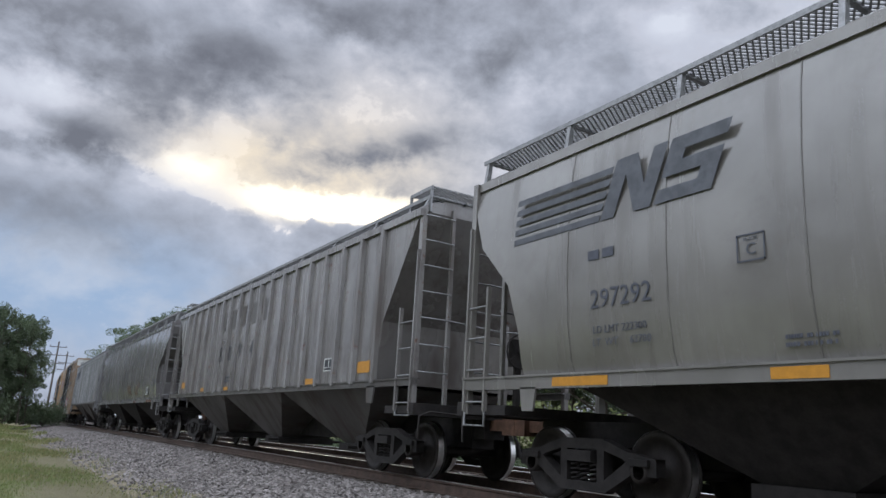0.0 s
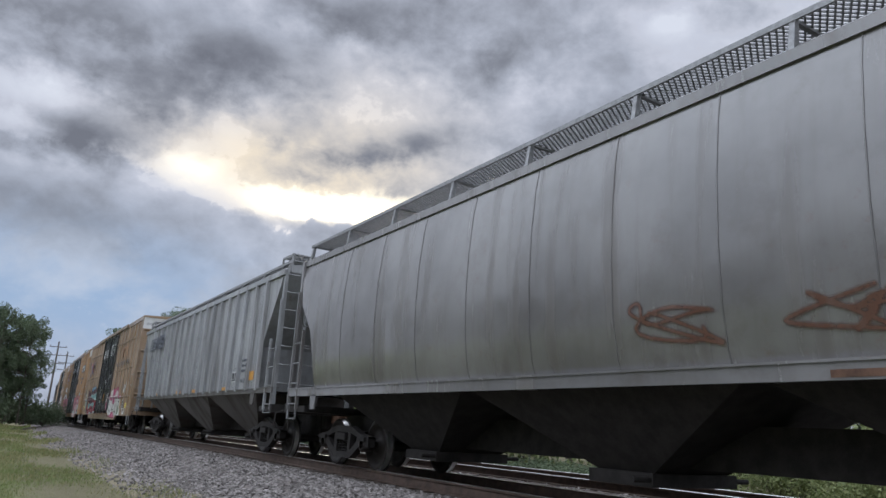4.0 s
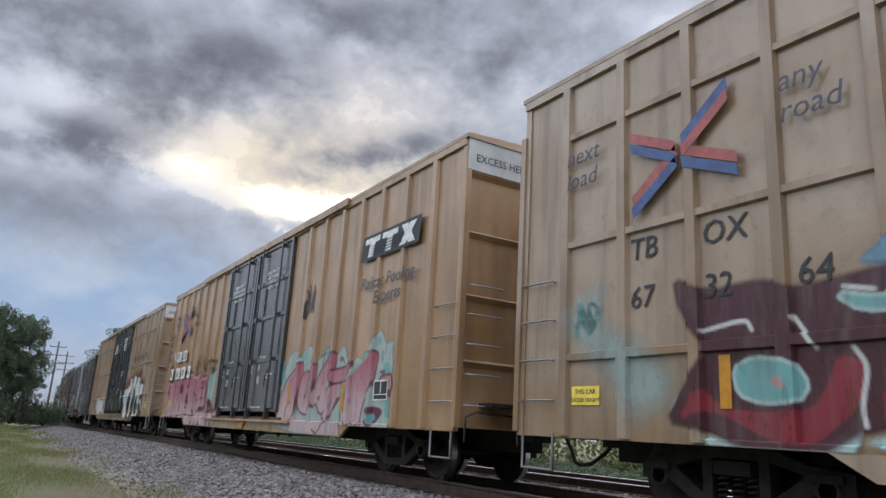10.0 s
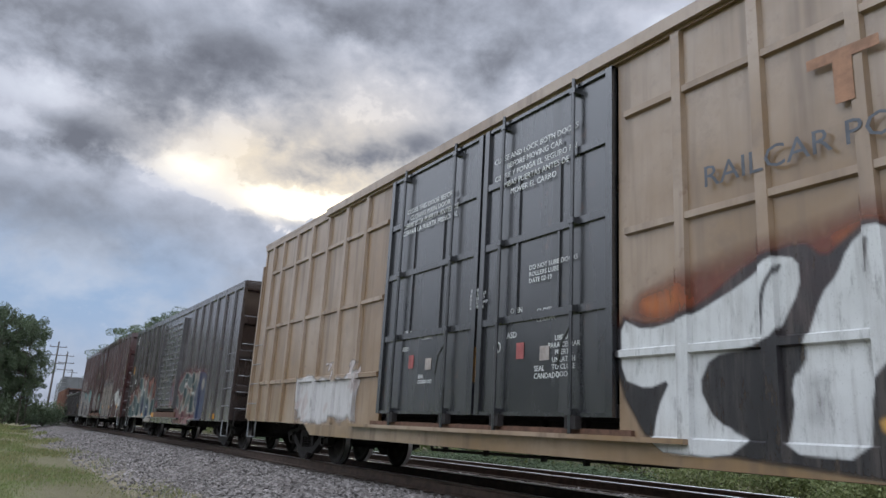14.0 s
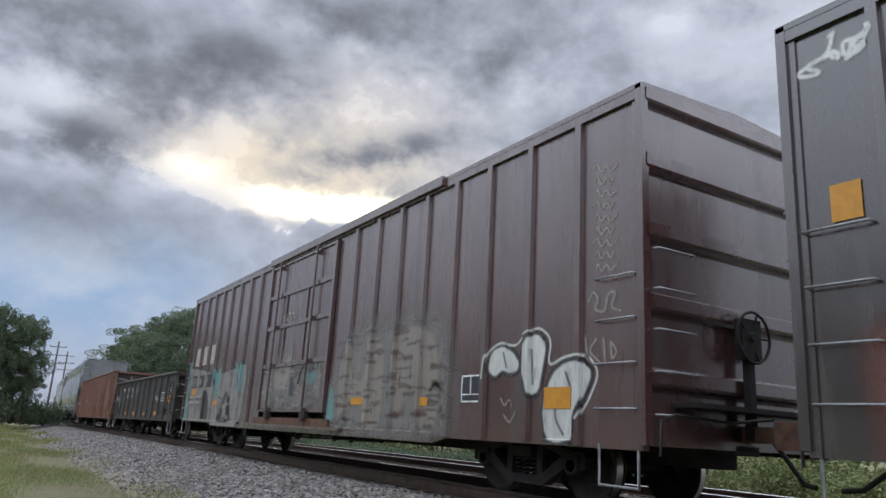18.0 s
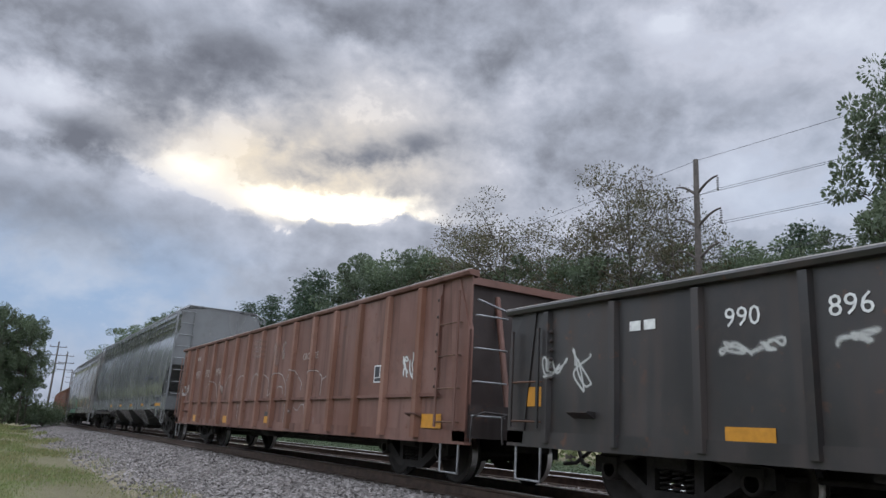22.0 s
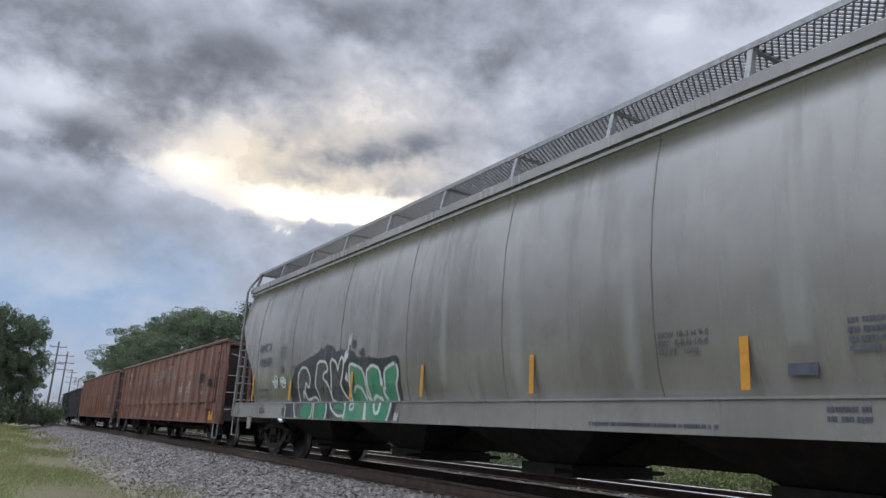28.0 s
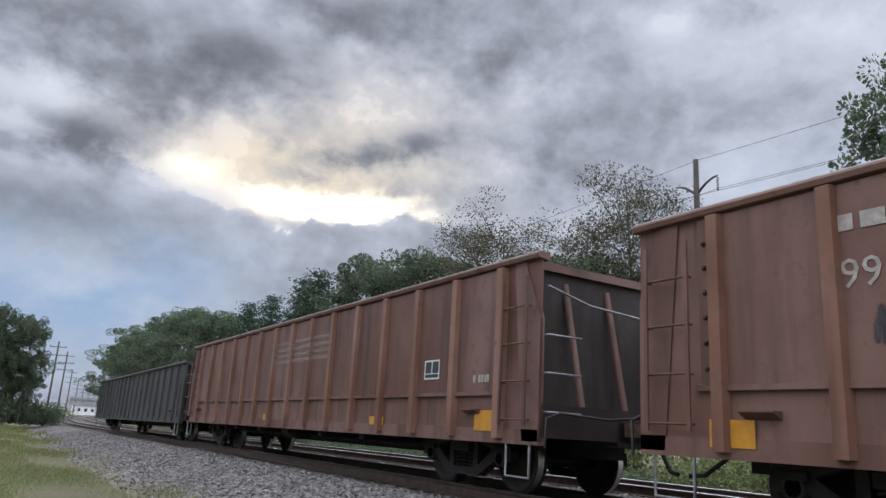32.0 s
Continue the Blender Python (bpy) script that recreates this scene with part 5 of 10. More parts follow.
def door_words_grid(car, at, sl, x=-1.614):
    """White writing on the two plug door leaves; sl is the train place of the door's rear edge."""
    def W(text, ds, z, size, align="LEFT", spread=0.98):
        words(car, text, at(sl - ds), z, size, M_WHITE, x - (0.034 if z > 2.5 else 0.0), align=align, spread=spread)
    W("CLOSE THIS DOOR BEFORE\nCLOSING MAIN DOOR\nCIERRE ESTA PUERTA ANTES DE\nCERRAR LA PUERTA PRINCIPAL", 1.35, 4.20, 0.118, "CENTER", 1.0)
    W("CLOSE AND LOCK BOTH DOORS\nBEFORE MOVING CAR\nCIERRE Y PONGA EL SEGURO EN\nAMBAS PUERTAS ANTES DE\nMOVER EL CARRO", 3.92, 4.36, 0.112, "CENTER", 1.15)
    W("DO NOT LUBE DOORS\nROLLERS LUBE\nDATE 02-19", 3.90, 2.74, 0.085)
    W("SECURITY\nDEVICE ONLY\nDISPOSITIVO\nDE SEGURIDAD\nSOLAMENTE", 2.62, 2.62, 0.06)
    W("OPEN\nABRIR", 3.50, 2.24, 0.095)
    W("CLOSE\nCERRAR", 4.02, 2.18, 0.095)
    W("ASD", 3.44, 1.93, 0.11)
    W("SEAL\nCANDADO", 4.00, 1.50, 0.09)
    W("LIBERAR\nPARA CERRAR\nPUERTA\nUNLATCH\nTO CLOSE\nDOOR", 4.52, 1.84, 0.085, "CENTER")
    W("OPEN\nABRIR", 0.75, 2.20, 0.085)
    W("CLOSE\nCERRAR", 1.30, 2.16, 0.085)
    W("ASD", 0.72, 1.93, 0.10)
    W("SEAL\nCANDADO", 1.25, 1.50, 0.08)
    g = Geo().lathe([(-0.003, 0.055), (-0.003, 0.075), (0.0, 0.075), (0.0, 0.055)], 20, "x", (x, at(sl - 3.25), 1.83))
    g.box(x - 0.003, x, at(sl - 3.25) - 0.012, at(sl - 3.25) + 0.012, 1.77, 1.89)
    part("symbol", g, M_WHITE, car, "white ring symbol with an upright bar")
    for ds, z in ((4.10, 1.62), (1.45, 1.62)):
        patch(car, "seal_plate", at(sl - ds), at(sl - ds - 0.17), z, z + 0.17, M_DULLWHITE, x, "pale metal seal plate")
    for ds, z0, z1 in ((2.72, 1.41, 1.87),):
        patch(car, "reflector_tape", at(sl - ds), at(sl - ds - 0.11), z0, z1, M_YELLOW, x, "yellow reflector tape")


def crossed_arrows(car, at, s0, s1, z0, z1, x):
    """Two bent arrows crossing, red beside blue."""
    y0, y1 = at(s0), at(s1)
    w, h = y0 - y1, z1 - z0

    def P(u, v):
        return (y0 - u * w, z0 + v * h)
    # four two-coloured arms that meet in a crooked cross
    for (u0, v0), (u1, v1), first, second in (((0.0, 0.80), (0.46, 0.52), M_REDPAINT, M_BLUE), ((0.50, 0.56), (0.92, 0.98), M_BLUE, M_REDPAINT),
                                              ((0.02, 0.06), (0.47, 0.48), M_REDPAINT, M_BLUE), ((0.50, 0.46), (0.98, 0.20), M_REDPAINT, M_BLUE)):
        for j, mat in enumerate((first, second)):
            o = 0.075 - 0.125 * j
            shape(car, "arrow_stroke", [P(u0, v0 + o), P(u0 + 0.015, v0 + o - 0.12), P(u1, v1 + o - 0.12), P(u1 - 0.015, v1 + o)], mat, x - 0.003 * j, "painted arrow stroke")


def yellow_sign(car, at, s0, s1, z0, z1, x):
    b = patch(car, "notice", at(s0), at(s1), z0, z1, M_SIGN, x, "small yellow notice with black lettering")
    words(b, "THIS CAR", at((s0 + s1) / 2), z0 + (z1 - z0) * 0.58, 0.075, M_BLACK, x - 0.005, align="CENTER")
    words(b, "EXCESS HEIGHT", at((s0 + s1) / 2), z0 + (z1 - z0) * 0.16, 0.062, M_BLACK, x - 0.005, align="CENTER")


def train():
    X0 = -1.583
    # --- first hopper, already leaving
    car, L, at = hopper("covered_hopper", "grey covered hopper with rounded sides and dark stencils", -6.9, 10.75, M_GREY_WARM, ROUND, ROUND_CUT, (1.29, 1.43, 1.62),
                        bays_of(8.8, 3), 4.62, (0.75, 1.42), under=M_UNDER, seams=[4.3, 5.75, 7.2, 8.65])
    x = on(ROUND, 2.6)
    striped_mark(car, at(9.68), at(8.15), at(6.63), 3.10, 3.74, M_FADED, on(ROUND, 3.1))
    glyph_bars(car, at(8.30), 2.63, 0.19, 2, 0.17, M_BLUEBLACK, x)
    words(car, "297292", at(8.28), 2.13, 0.30, M_BLUEBLACK, on(ROUND, 2.3), wide=0.98)
    words(car, "LD LMT 222300\nLT  WT     63700", at(8.26), 1.86, 0.115, M_BLUEBLACK, on(ROUND, 1.9), spread=1.2)
    marks(car, at(6.03), 1.64, 2, 0.035, 0.44, M_BLUEBLACK, on(ROUND, 1.66), 1.9, 2)
    boxed_letter(car, at, 6.40, 6.12, 2.33, 2.58, on(ROUND, 2.6))
    tape(car, at, [(8.9, 8.02, 1.31, 1.41), (6.15, 5.65, 1.31, 1.41)], -1.624)
    # --- ribbed hopper
    posts = [13.52 + 0.83 * i for i in range(18)]
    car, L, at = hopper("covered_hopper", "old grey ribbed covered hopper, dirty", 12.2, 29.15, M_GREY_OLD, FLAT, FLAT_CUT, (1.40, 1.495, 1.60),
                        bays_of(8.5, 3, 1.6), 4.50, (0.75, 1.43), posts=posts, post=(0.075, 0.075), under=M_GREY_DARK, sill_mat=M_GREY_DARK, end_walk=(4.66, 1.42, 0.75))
    x = -1.576
    placard(car, at(15.71), 1.75, 0.43, 0.25, x)
    tape(car, at, [(16.62, 16.09, 1.51, 1.64), (14.2, 13.71, 1.66, 1.86), (27.62, 27.15, 1.69, 1.87), (25.27, 24.71, 1.55, 1.65), (22.7, 22.2, 1.51, 1.62)], x)
    for S, ch in ((23.46, "8"), (22.58, "8"), (21.66, "9"), (20.66, "4")):
        words(car, ch, at(S), 2.33, 0.60, M_BLACK, x, wide=0.95)
    glyph_bars(car, at(23.5), 2.98, 0.95, 5, 0.34, M_GREY_DARK, x, 2.7)
    marks(car, at(22.7), 1.85, 2, 0.05, 0.5, M_BLUEBLACK, x, 1.9, 5)
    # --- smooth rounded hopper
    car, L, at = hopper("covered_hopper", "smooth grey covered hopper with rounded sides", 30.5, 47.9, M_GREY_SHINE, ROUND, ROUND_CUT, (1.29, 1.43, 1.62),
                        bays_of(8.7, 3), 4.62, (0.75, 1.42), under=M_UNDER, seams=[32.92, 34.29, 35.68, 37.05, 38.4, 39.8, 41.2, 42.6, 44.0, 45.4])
    placard(car, at(33.67), 1.59, 0.46, 0.28, on(ROUND, 1.85))
    words(car, "HC117", at(32.46), 1.70, 0.135, M_BLUEBLACK, on(ROUND, 1.8))
    words(car, "EXW 10-8 H 9-8\nEW          H 15-0\nCU FT 5161", at(32.5), 2.08, 0.095, M_BLUEBLACK, on(ROUND, 2.1))
    tape(car, at, [(33.19, 32.15, 1.305, 1.375), (36.1, 35.6, 1.31, 1.37)], -1.624, M_RUST)
    scrawl(car, at(38.2), 1.55, 3.2, 0.65, (0.10, 0.045, 0.03), 12, lambda Y, Z: np.interp(Z, [p[0] for p in ROUND], [p[1] for p in ROUND]) - 1.6, -1.61, 0.02, 8)
    # --- light ribbed hopper
    posts = [50.15 + 0.81 * i for i in range(18)]
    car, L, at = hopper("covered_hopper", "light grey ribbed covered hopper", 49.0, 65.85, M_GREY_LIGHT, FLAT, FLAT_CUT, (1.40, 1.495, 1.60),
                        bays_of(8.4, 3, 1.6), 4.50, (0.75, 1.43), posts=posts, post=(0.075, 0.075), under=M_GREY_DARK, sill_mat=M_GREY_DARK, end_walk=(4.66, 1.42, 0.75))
    placard(car, at(52.37), 1.72, 0.46, 0.27, x)
    words(car, "HC-78", at(51.58), 1.68, 0.155, M_BLUEBLACK, x)
    marks(car, at(51.6), 2.22, 3, 0.07, 0.5, M_BLUEBLACK, x, 1.9, 8)
    tape(car, at, [(53.19, 52.71, 1.50, 1.61), (56.69, 56.16, 1.51, 1.62), (58.73, 58.1, 1.52, 1.62), (64.3, 63.91, 2.0, 2.2), (62.04, 61.52, 1.50, 1.61), (50.96, 50.52, 1.73, 1.95)], x)
    striped_mark(car, at(64.25), at(63.25), at(61.75), 3.3, 3.8, M_BLUEBLACK, -1.65)
    glyph_bars(car, at(63.58), 2.78, 0.22, 2, 0.17, M_BLUEBLACK, x)
    for S, ch in ((63.64, "25"), (62.80, "55"), (61.98, "84")):
        words(car, ch, at(S), 2.26, 0.34, M_BLUEBLACK, x, wide=0.98)
    marks(car, at(63.58), 1.84, 2, 0.075, 0.44, M_BLUEBLACK, x, 2.0, 9)
    marks(car, at(62.78), 1.84, 2, 0.075, 0.44, M_BLUEBLACK, x, 2.0, 10)
    patch(car, "stain_plate", at(64.3), at(63.95), 1.72, 1.98, M_BLACK, x)

    # --- tall tan boxcar, gridded
    gpost = [67.96, 68.84, 69.75, 70.66, 71.55, 72.42, 73.3, 80.05, 80.95, 81.85, 82.75, 83.65, 84.55, 85.45]
    bars = (1.62, 2.92, 4.27)
    car, L, at = boxcar("boxcar", "tall tan boxcar with gridded sides and black doors", 67.05, 86.27, M_TAN, gpost, 0.75, 5.10, (74.2, 76.77, 79.22), (0.98, 4.93), M_DOOR,
                        bars=bars, skirt=(71.3, 82.1, 0.55), white_end=True, header=(71.2, 82.3), ends=4)
    rel = relief_of([at(p) for p in gpost], 0.075, 0.055, bars, 0.05, 0.045)
    end_words(car, "EXCESS HEIGHT CAR", -1.45, -L - 0.035, 4.70, 0.17, M_BLACK)
    words(car, "RAILCAR POOLING EXPERTS", at(73.15), 3.12, 0.30, M_BLUEBLACK, -1.641, wide=1.07)
    for i in range(2):
        a = at(71.75) - i * 0.62
        shape(car, "block_figure", [(a, 4.02), (a - 0.5, 4.02), (a - 0.5, 3.9), (a - 0.32, 3.9), (a - 0.32, 3.5), (a - 0.18, 3.5), (a - 0.18, 3.9), (a, 3.9)], M_GHOST, -1.641, "faded red block figure")
    shape(car, "block_figure", [(at(70.45), 4.02), (at(70.27), 4.02), (at(69.8), 3.5), (at(69.98), 3.5)], M_GHOST, -1.641, "faded red block figure")
    shape(car, "block_figure", [(at(69.98), 4.02), (at(69.8), 4.02), (at(70.27), 3.5), (at(70.45), 3.5)], M_GHOST, -1.643, "faded red block figure")
    placard(car, at(69.70), 1.06, 0.62, 0.40, -1.59)
    yellow_sign(car, at, 68.79, 68.34, 1.09, 1.30, -1.59)
    tape(car, at, [(73.76, 73.66, 1.12, 1.45), (70.33, 70.21, 1.06, 1.54), (83.40, 83.28, 1.07, 1.54), (68.0, 67.9, 1.65, 2.05)], -1.592)
    marks(car, at(71.0), 2.36, 7, 0.055, 0.16, M_BLUEBLACK, -1.59, 1.75, 21)
    marks(car, at(70.45), 2.30, 6, 0.055, 0.12, M_BLUEBLACK, -1.59, 1.75, 22)
    g = Mural(car, at(74.4), rel, X0, 0.75, (at(71.3), at(82.1), 0.56))
    g.fill(PINK, [(-0.07, 1.66), (0.96, 1.87), (1.55, 2.08), (2.16, 2.02), (2.62, 2.06), (2.91, 2.12), (3.17, 1.91), (3.52, 1.67), (3.75, 1.66), (4.12, 1.72), (4.31, 1.66), (4.57, 1.6), (4.55, 1.17), (4.44, 0.92), (4.36, 0.57), (4.14, 0.53), (3.53, 0.64), (2.6, 0.64), (1.83, 0.65), (0.59, 0.72), (-0.17, 0.94)], blur=0.06)
    g.letter(CREAMW, INK2, 0.018, [(0.05, 1.65), (0.17, 1.7), (0.38, 1.53), (0.71, 1.62), (1.21, 2.02), (1.35, 2.13), (1.34, 1.84), (1.27, 1.59), (1.46, 1.64), (1.64, 2.07), (1.79, 1.81), (1.78, 1.44), (1.91, 1.26), (2.03, 1.67), (2.28, 1.95), (2.31, 1.83), (2.23, 1.63), (2.38, 1.68), (2.47, 2.1), (2.66, 2.05), (2.67, 1.57), (2.68, 1.19), (2.81, 1.09), (2.96, 1.45), (2.79, 1.73), (2.94, 1.96), (3.07, 1.84), (3.13, 1.71), (3.34, 1.61), (3.61, 1.61)])
    g.letter(CREAMW, INK2, 0.018, [(2.68, 1.52), (3.58, 1.6), (3.68, 1.47), (4.01, 1.64), (4.26, 1.67), (4.31, 1.57), (4.1, 1.45), (4.29, 1.39), (4.34, 1.22), (4.43, 1.17), (4.22, 1.05), (4.35, 1.03), (4.31, 0.79), (4.19, 0.66), (3.95, 0.56), (3.24, 0.53), (2.97, 0.61), (2.97, 0.78), (2.74, 0.98)])
    g.letter(CREAMW, INK2, 0.018, [(0.0, 1.29), (0.08, 1.51), (0.76, 1.55), (1.91, 1.32), (2.75, 1.19), (3.03, 0.73), (2.6, 0.85), (1.91, 0.94), (1.3, 0.75), (0.69, 0.76), (0.07, 0.86)])
    g.fill(GREENW, [(1.44, 1.8), (1.66, 1.88), (1.61, 1.75)])
    g.fill(GREENW, [(3.03, 1.28), (3.35, 1.39), (3.57, 1.28), (3.31, 1.18)])
    g.fill(GREENW, [(3.11, 1.59), (3.24, 1.69), (3.29, 1.58), (3.17, 1.48)])
    g.fill(GREENW, [(3.75, 1.23), (3.84, 1.18), (3.91, 0.97), (3.81, 0.77), (3.73, 0.8)])
    g.fill(GREENW, [(0.39, 1.36), (0.87, 1.44), (0.67, 1.28)])
    g.fill(GREENW, [(2.19, 1.43), (2.42, 1.25), (2.23, 1.2)])
    g.fill(GREENW, [(1.91, 1.08), (2.31, 1.0), (1.99, 0.97)])
    g.fill(GREENW, [(4.08, 1.45), (4.19, 1.4), (4.29, 1.44), (4.15, 1.51)])
    g.fill(GREENW, [(4.25, 0.87), (4.33, 0.98), (4.33, 0.88)])
    g.fill(GREENW, [(3.37, 0.85), (3.6, 0.88), (3.7, 0.76), (3.48, 0.71)])
    g.fill(TANW, [(3.66, 1.13), (3.76, 1.16), (3.72, 0.89), (3.55, 0.86)])
    g.fill(TANW, [(2.69, 2.05), (2.82, 2.02), (2.79, 1.73), (2.7, 1.68)])
    g.fill(INK2, [(3.09, 0.61), (3.42, 0.7), (3.75, 0.65), (3.53, 0.55), (3.18, 0.54)], blur=0.03)
    g.fill(INK2, [(3.69, 1.54), (4.01, 1.58), (4.3, 1.56), (3.9, 1.5)], blur=0.03)
    g.fill(INK2, [(2.78, 1.19), (2.85, 1.24), (2.88, 0.98)], blur=0.03)
    g.fill(INK2, [(2.6, 0.82), (2.81, 0.88), (2.94, 0.78), (2.74, 0.75)], blur=0.03)
    g.line(INK2, 0.019, [(0.09, 1.36), (0.67, 1.22), (1.19, 0.95)])
    g.line(INK2, 0.019, [(1.38, 1.18), (1.74, 1.26), (1.91, 1.47)])
    g.line(INK2, 0.019, [(1.82, 1.2), (2.15, 0.98), (2.42, 0.86)])
    g.line(INK2, 0.019, [(2.23, 1.48), (2.46, 1.2), (2.71, 0.92)])
    g.line(INK2, 0.019, [(2.75, 1.41), (2.81, 1.08), (2.97, 0.86)])
    g.line(INK2, 0.019, [(3.16, 1.24), (3.33, 1.04), (3.28, 0.79)])
    g.line(INK2, 0.019, [(3.79, 1.42), (3.95, 1.22), (3.98, 0.91)])
    g.line(INK2, 0.019, [(3.98, 1.18), (4.28, 1.34)])
    g.line(INK2, 0.019, [(4.0, 1.09), (4.2, 1.18), (4.41, 1.17)])
    g.line(INK2, 0.019, [(0.76, 1.55), (0.98, 1.28), (0.68, 0.95)])
    g.line(INK2, 0.019, [(1.23, 1.27), (1.43, 1.02), (1.66, 0.88)])
    g.line(CREAMW, 0.014, [(3.32, 1.9), (3.41, 1.95), (3.36, 1.82), (3.29, 1.85)])
    g.line(CREAMW, 0.014, [(3.47, 1.93), (3.5, 1.82), (3.55, 1.95)])
    g.line(CREAMW, 0.014, [(0.53, 1.9), (0.7, 1.82), (0.6, 1.62), (0.8, 1.95)])
    g.line(CREAMW, 0.014, [(1.52, 0.96), (1.5, 0.81)])
    g.line(CREAMW, 0.014, [(1.65, 0.94), (1.66, 0.76)])
    g.line(CREAMW, 0.014, [(1.78, 0.96), (1.76, 0.85)])
    g.done("white and grey sprayed piece on a pink cloud")
    scrawl(car, at(69.7), 1.68, 0.75, 0.62, CHALK, 31, rel, X0, 0.018, 9)
    scrawl(car, at(69.4), 0.80, 0.75, 0.26, CHALK, 32, rel, X0, 0.016, 9)
    g = Mural(car, at(84.6), rel, X0, 0.75, (at(71.3), at(82.1), 0.56))
    g.fill(TEALP, [(-0.91, 2.02), (-0.5, 2.31), (-0.24, 2.4), (-0.34, 1.98), (0.44, 1.64), (0.69, 1.22), (0.13, 0.91), (-0.05, 1.3)], blur=0.25, cover=0.6)
    g.fill(SKYB, [(2.48, 2.2), (2.75, 2.37), (3.17, 2.31), (3.68, 2.39), (3.97, 2.4), (4.02, 2.28), (3.49, 2.15), (3.1, 2.09), (2.6, 2.15)], blur=0.06)
    g.fill(TEALP, [(4.37, 1.8), (4.55, 1.97), (4.87, 2.1), (5.01, 2.29), (5.32, 2.28), (5.31, 1.47), (4.93, 1.41), (4.92, 0.93), (4.55, 0.84), (4.33, 1.62)], blur=0.04)
    g.fill(TEALP, [(0.97, 0.86), (1.51, 0.72), (1.87, 0.68), (2.28, 0.86), (2.45, 1.09), (2.37, 0.7), (2.04, 0.58), (1.28, 0.58)], blur=0.04)
    g.fill(TEALP, [(2.39, 0.84), (2.93, 0.96), (3.44, 1.01), (3.47, 0.87), (2.65, 0.77)], blur=0.04)
    g.fill(TEALP, [(3.61, 0.85), (3.89, 0.89), (4.04, 0.82), (3.66, 0.78)], blur=0.04)
    g.fill(DARKR, [(0.69, 2.33), (1.08, 2.14), (1.67, 2.18), (1.94, 2.05), (2.36, 2.1), (2.75, 2.14), (3.16, 2.01), (3.73, 2.23), (4.29, 2.38), (4.36, 2.08), (4.24, 1.63), (4.33, 1.18), (4.19, 0.89), (3.67, 0.81), (3.0, 0.88), (2.51, 0.95), (2.04, 0.65), (1.51, 0.69), (1.02, 0.89), (0.57, 0.94), (0.79, 1.28), (1.1, 1.6), (0.76, 1.97)], blur=0.06)
    g.fill(DARKR, [(4.28, 2.24), (4.84, 2.28), (4.93, 2.13), (4.73, 2.01), (4.31, 2.0)], blur=0.06)
    g.letter(DEEPR, DARKR, 0.03, [(2.28, 1.49), (2.5, 1.42), (2.42, 1.09), (2.04, 0.79), (1.69, 0.8), (1.12, 1.07), (0.7, 0.96), (0.98, 1.28), (1.22, 1.08), (1.6, 1.04), (2.05, 1.07), (2.18, 1.26)])
    g.letter(DEEPR, DARKR, 0.03, [(2.59, 1.25), (3.4, 1.49), (3.56, 1.09), (4.2, 1.09), (4.17, 0.93), (3.38, 0.93), (2.58, 0.93)])
    g.letter(DEEPR, DARKR, 0.03, [(4.28, 1.6), (4.76, 1.54), (4.8, 1.25), (4.82, 0.99), (4.34, 0.96), (4.23, 1.18)])
    g.letter(DEEPR, DARKR, 0.03, [(3.65, 1.67), (3.98, 1.65), (4.33, 1.62), (4.25, 1.4), (3.64, 1.48)])
    g.letter(TEALM, TEALP, 0.035, [(1.35, 1.41), (1.54, 1.49), (1.9, 1.44), (2.02, 1.26), (1.93, 1.14), (1.6, 1.13), (1.39, 1.2)])
    g.letter(TEALM, TEALP, 0.035, [(2.3, 1.96), (2.59, 1.89), (2.9, 1.89), (2.87, 1.8), (2.48, 1.82)])
    g.letter(TEALM, TEALP, 0.035, [(3.49, 1.76), (3.86, 1.98), (3.94, 1.71), (3.71, 1.72), (3.48, 1.66)])
    g.letter(TEALM, TEALP, 0.035, [(2.79, 1.34), (3.03, 1.45), (3.13, 1.29), (2.94, 1.23)])
    g.letter(TEALM, TEALP, 0.035, [(3.62, 1.35), (3.76, 1.43), (4.06, 1.42), (4.16, 1.35), (3.95, 1.24), (3.7, 1.28)])
    g.letter(TEALM, TEALP, 0.035, [(4.38, 1.81), (4.47, 1.92), (4.68, 1.94), (4.9, 2.01), (5.02, 2.23), (5.16, 2.22), (4.89, 1.84), (4.57, 1.68), (4.4, 1.7)])
    g.letter(TEALM, TEALP, 0.035, [(4.15, 1.12), (4.24, 1.19), (4.24, 1.13)])
    g.fill(CORAL, [(3.77, 1.89), (3.86, 1.93), (3.86, 1.85)], blur=0.05)
    g.fill(CORAL, [(1.68, 1.27), (1.77, 1.36), (1.86, 1.23)], blur=0.05)
    g.fill(CORAL, [(4.63, 1.84), (4.72, 1.88), (4.69, 1.79)], blur=0.05)
    g.fill(TEALM, [(4.29, 0.91), (4.4, 0.94), (4.4, 0.88), (4.29, 0.86)])
    g.fill(TEALM, [(4.89, 1.54), (5.0, 1.57), (5.02, 1.09), (4.89, 0.99), (4.85, 1.21)])
    g.line(CREAMW, 0.02, [(2.4, 1.54), (2.5, 1.39), (2.43, 1.09), (2.45, 0.95)])
    g.line(CREAMW, 0.02, [(1.04, 1.77), (1.49, 1.84), (1.54, 1.74)])
    g.line(CREAMW, 0.02, [(3.43, 1.46), (3.63, 1.35)])
    g.line(CREAMW, 0.02, [(1.94, 1.81), (2.11, 1.55)])
    g.line(CREAMW, 0.02, [(2.36, 2.01), (2.59, 1.96)])
    g.done("dark red sprayed piece with teal ovals")
    scrawl(car, at(85.4), 1.75, 0.6, 0.6, (0.36, 0.60, 0.60), 33, rel, X0, 0.022, 6)
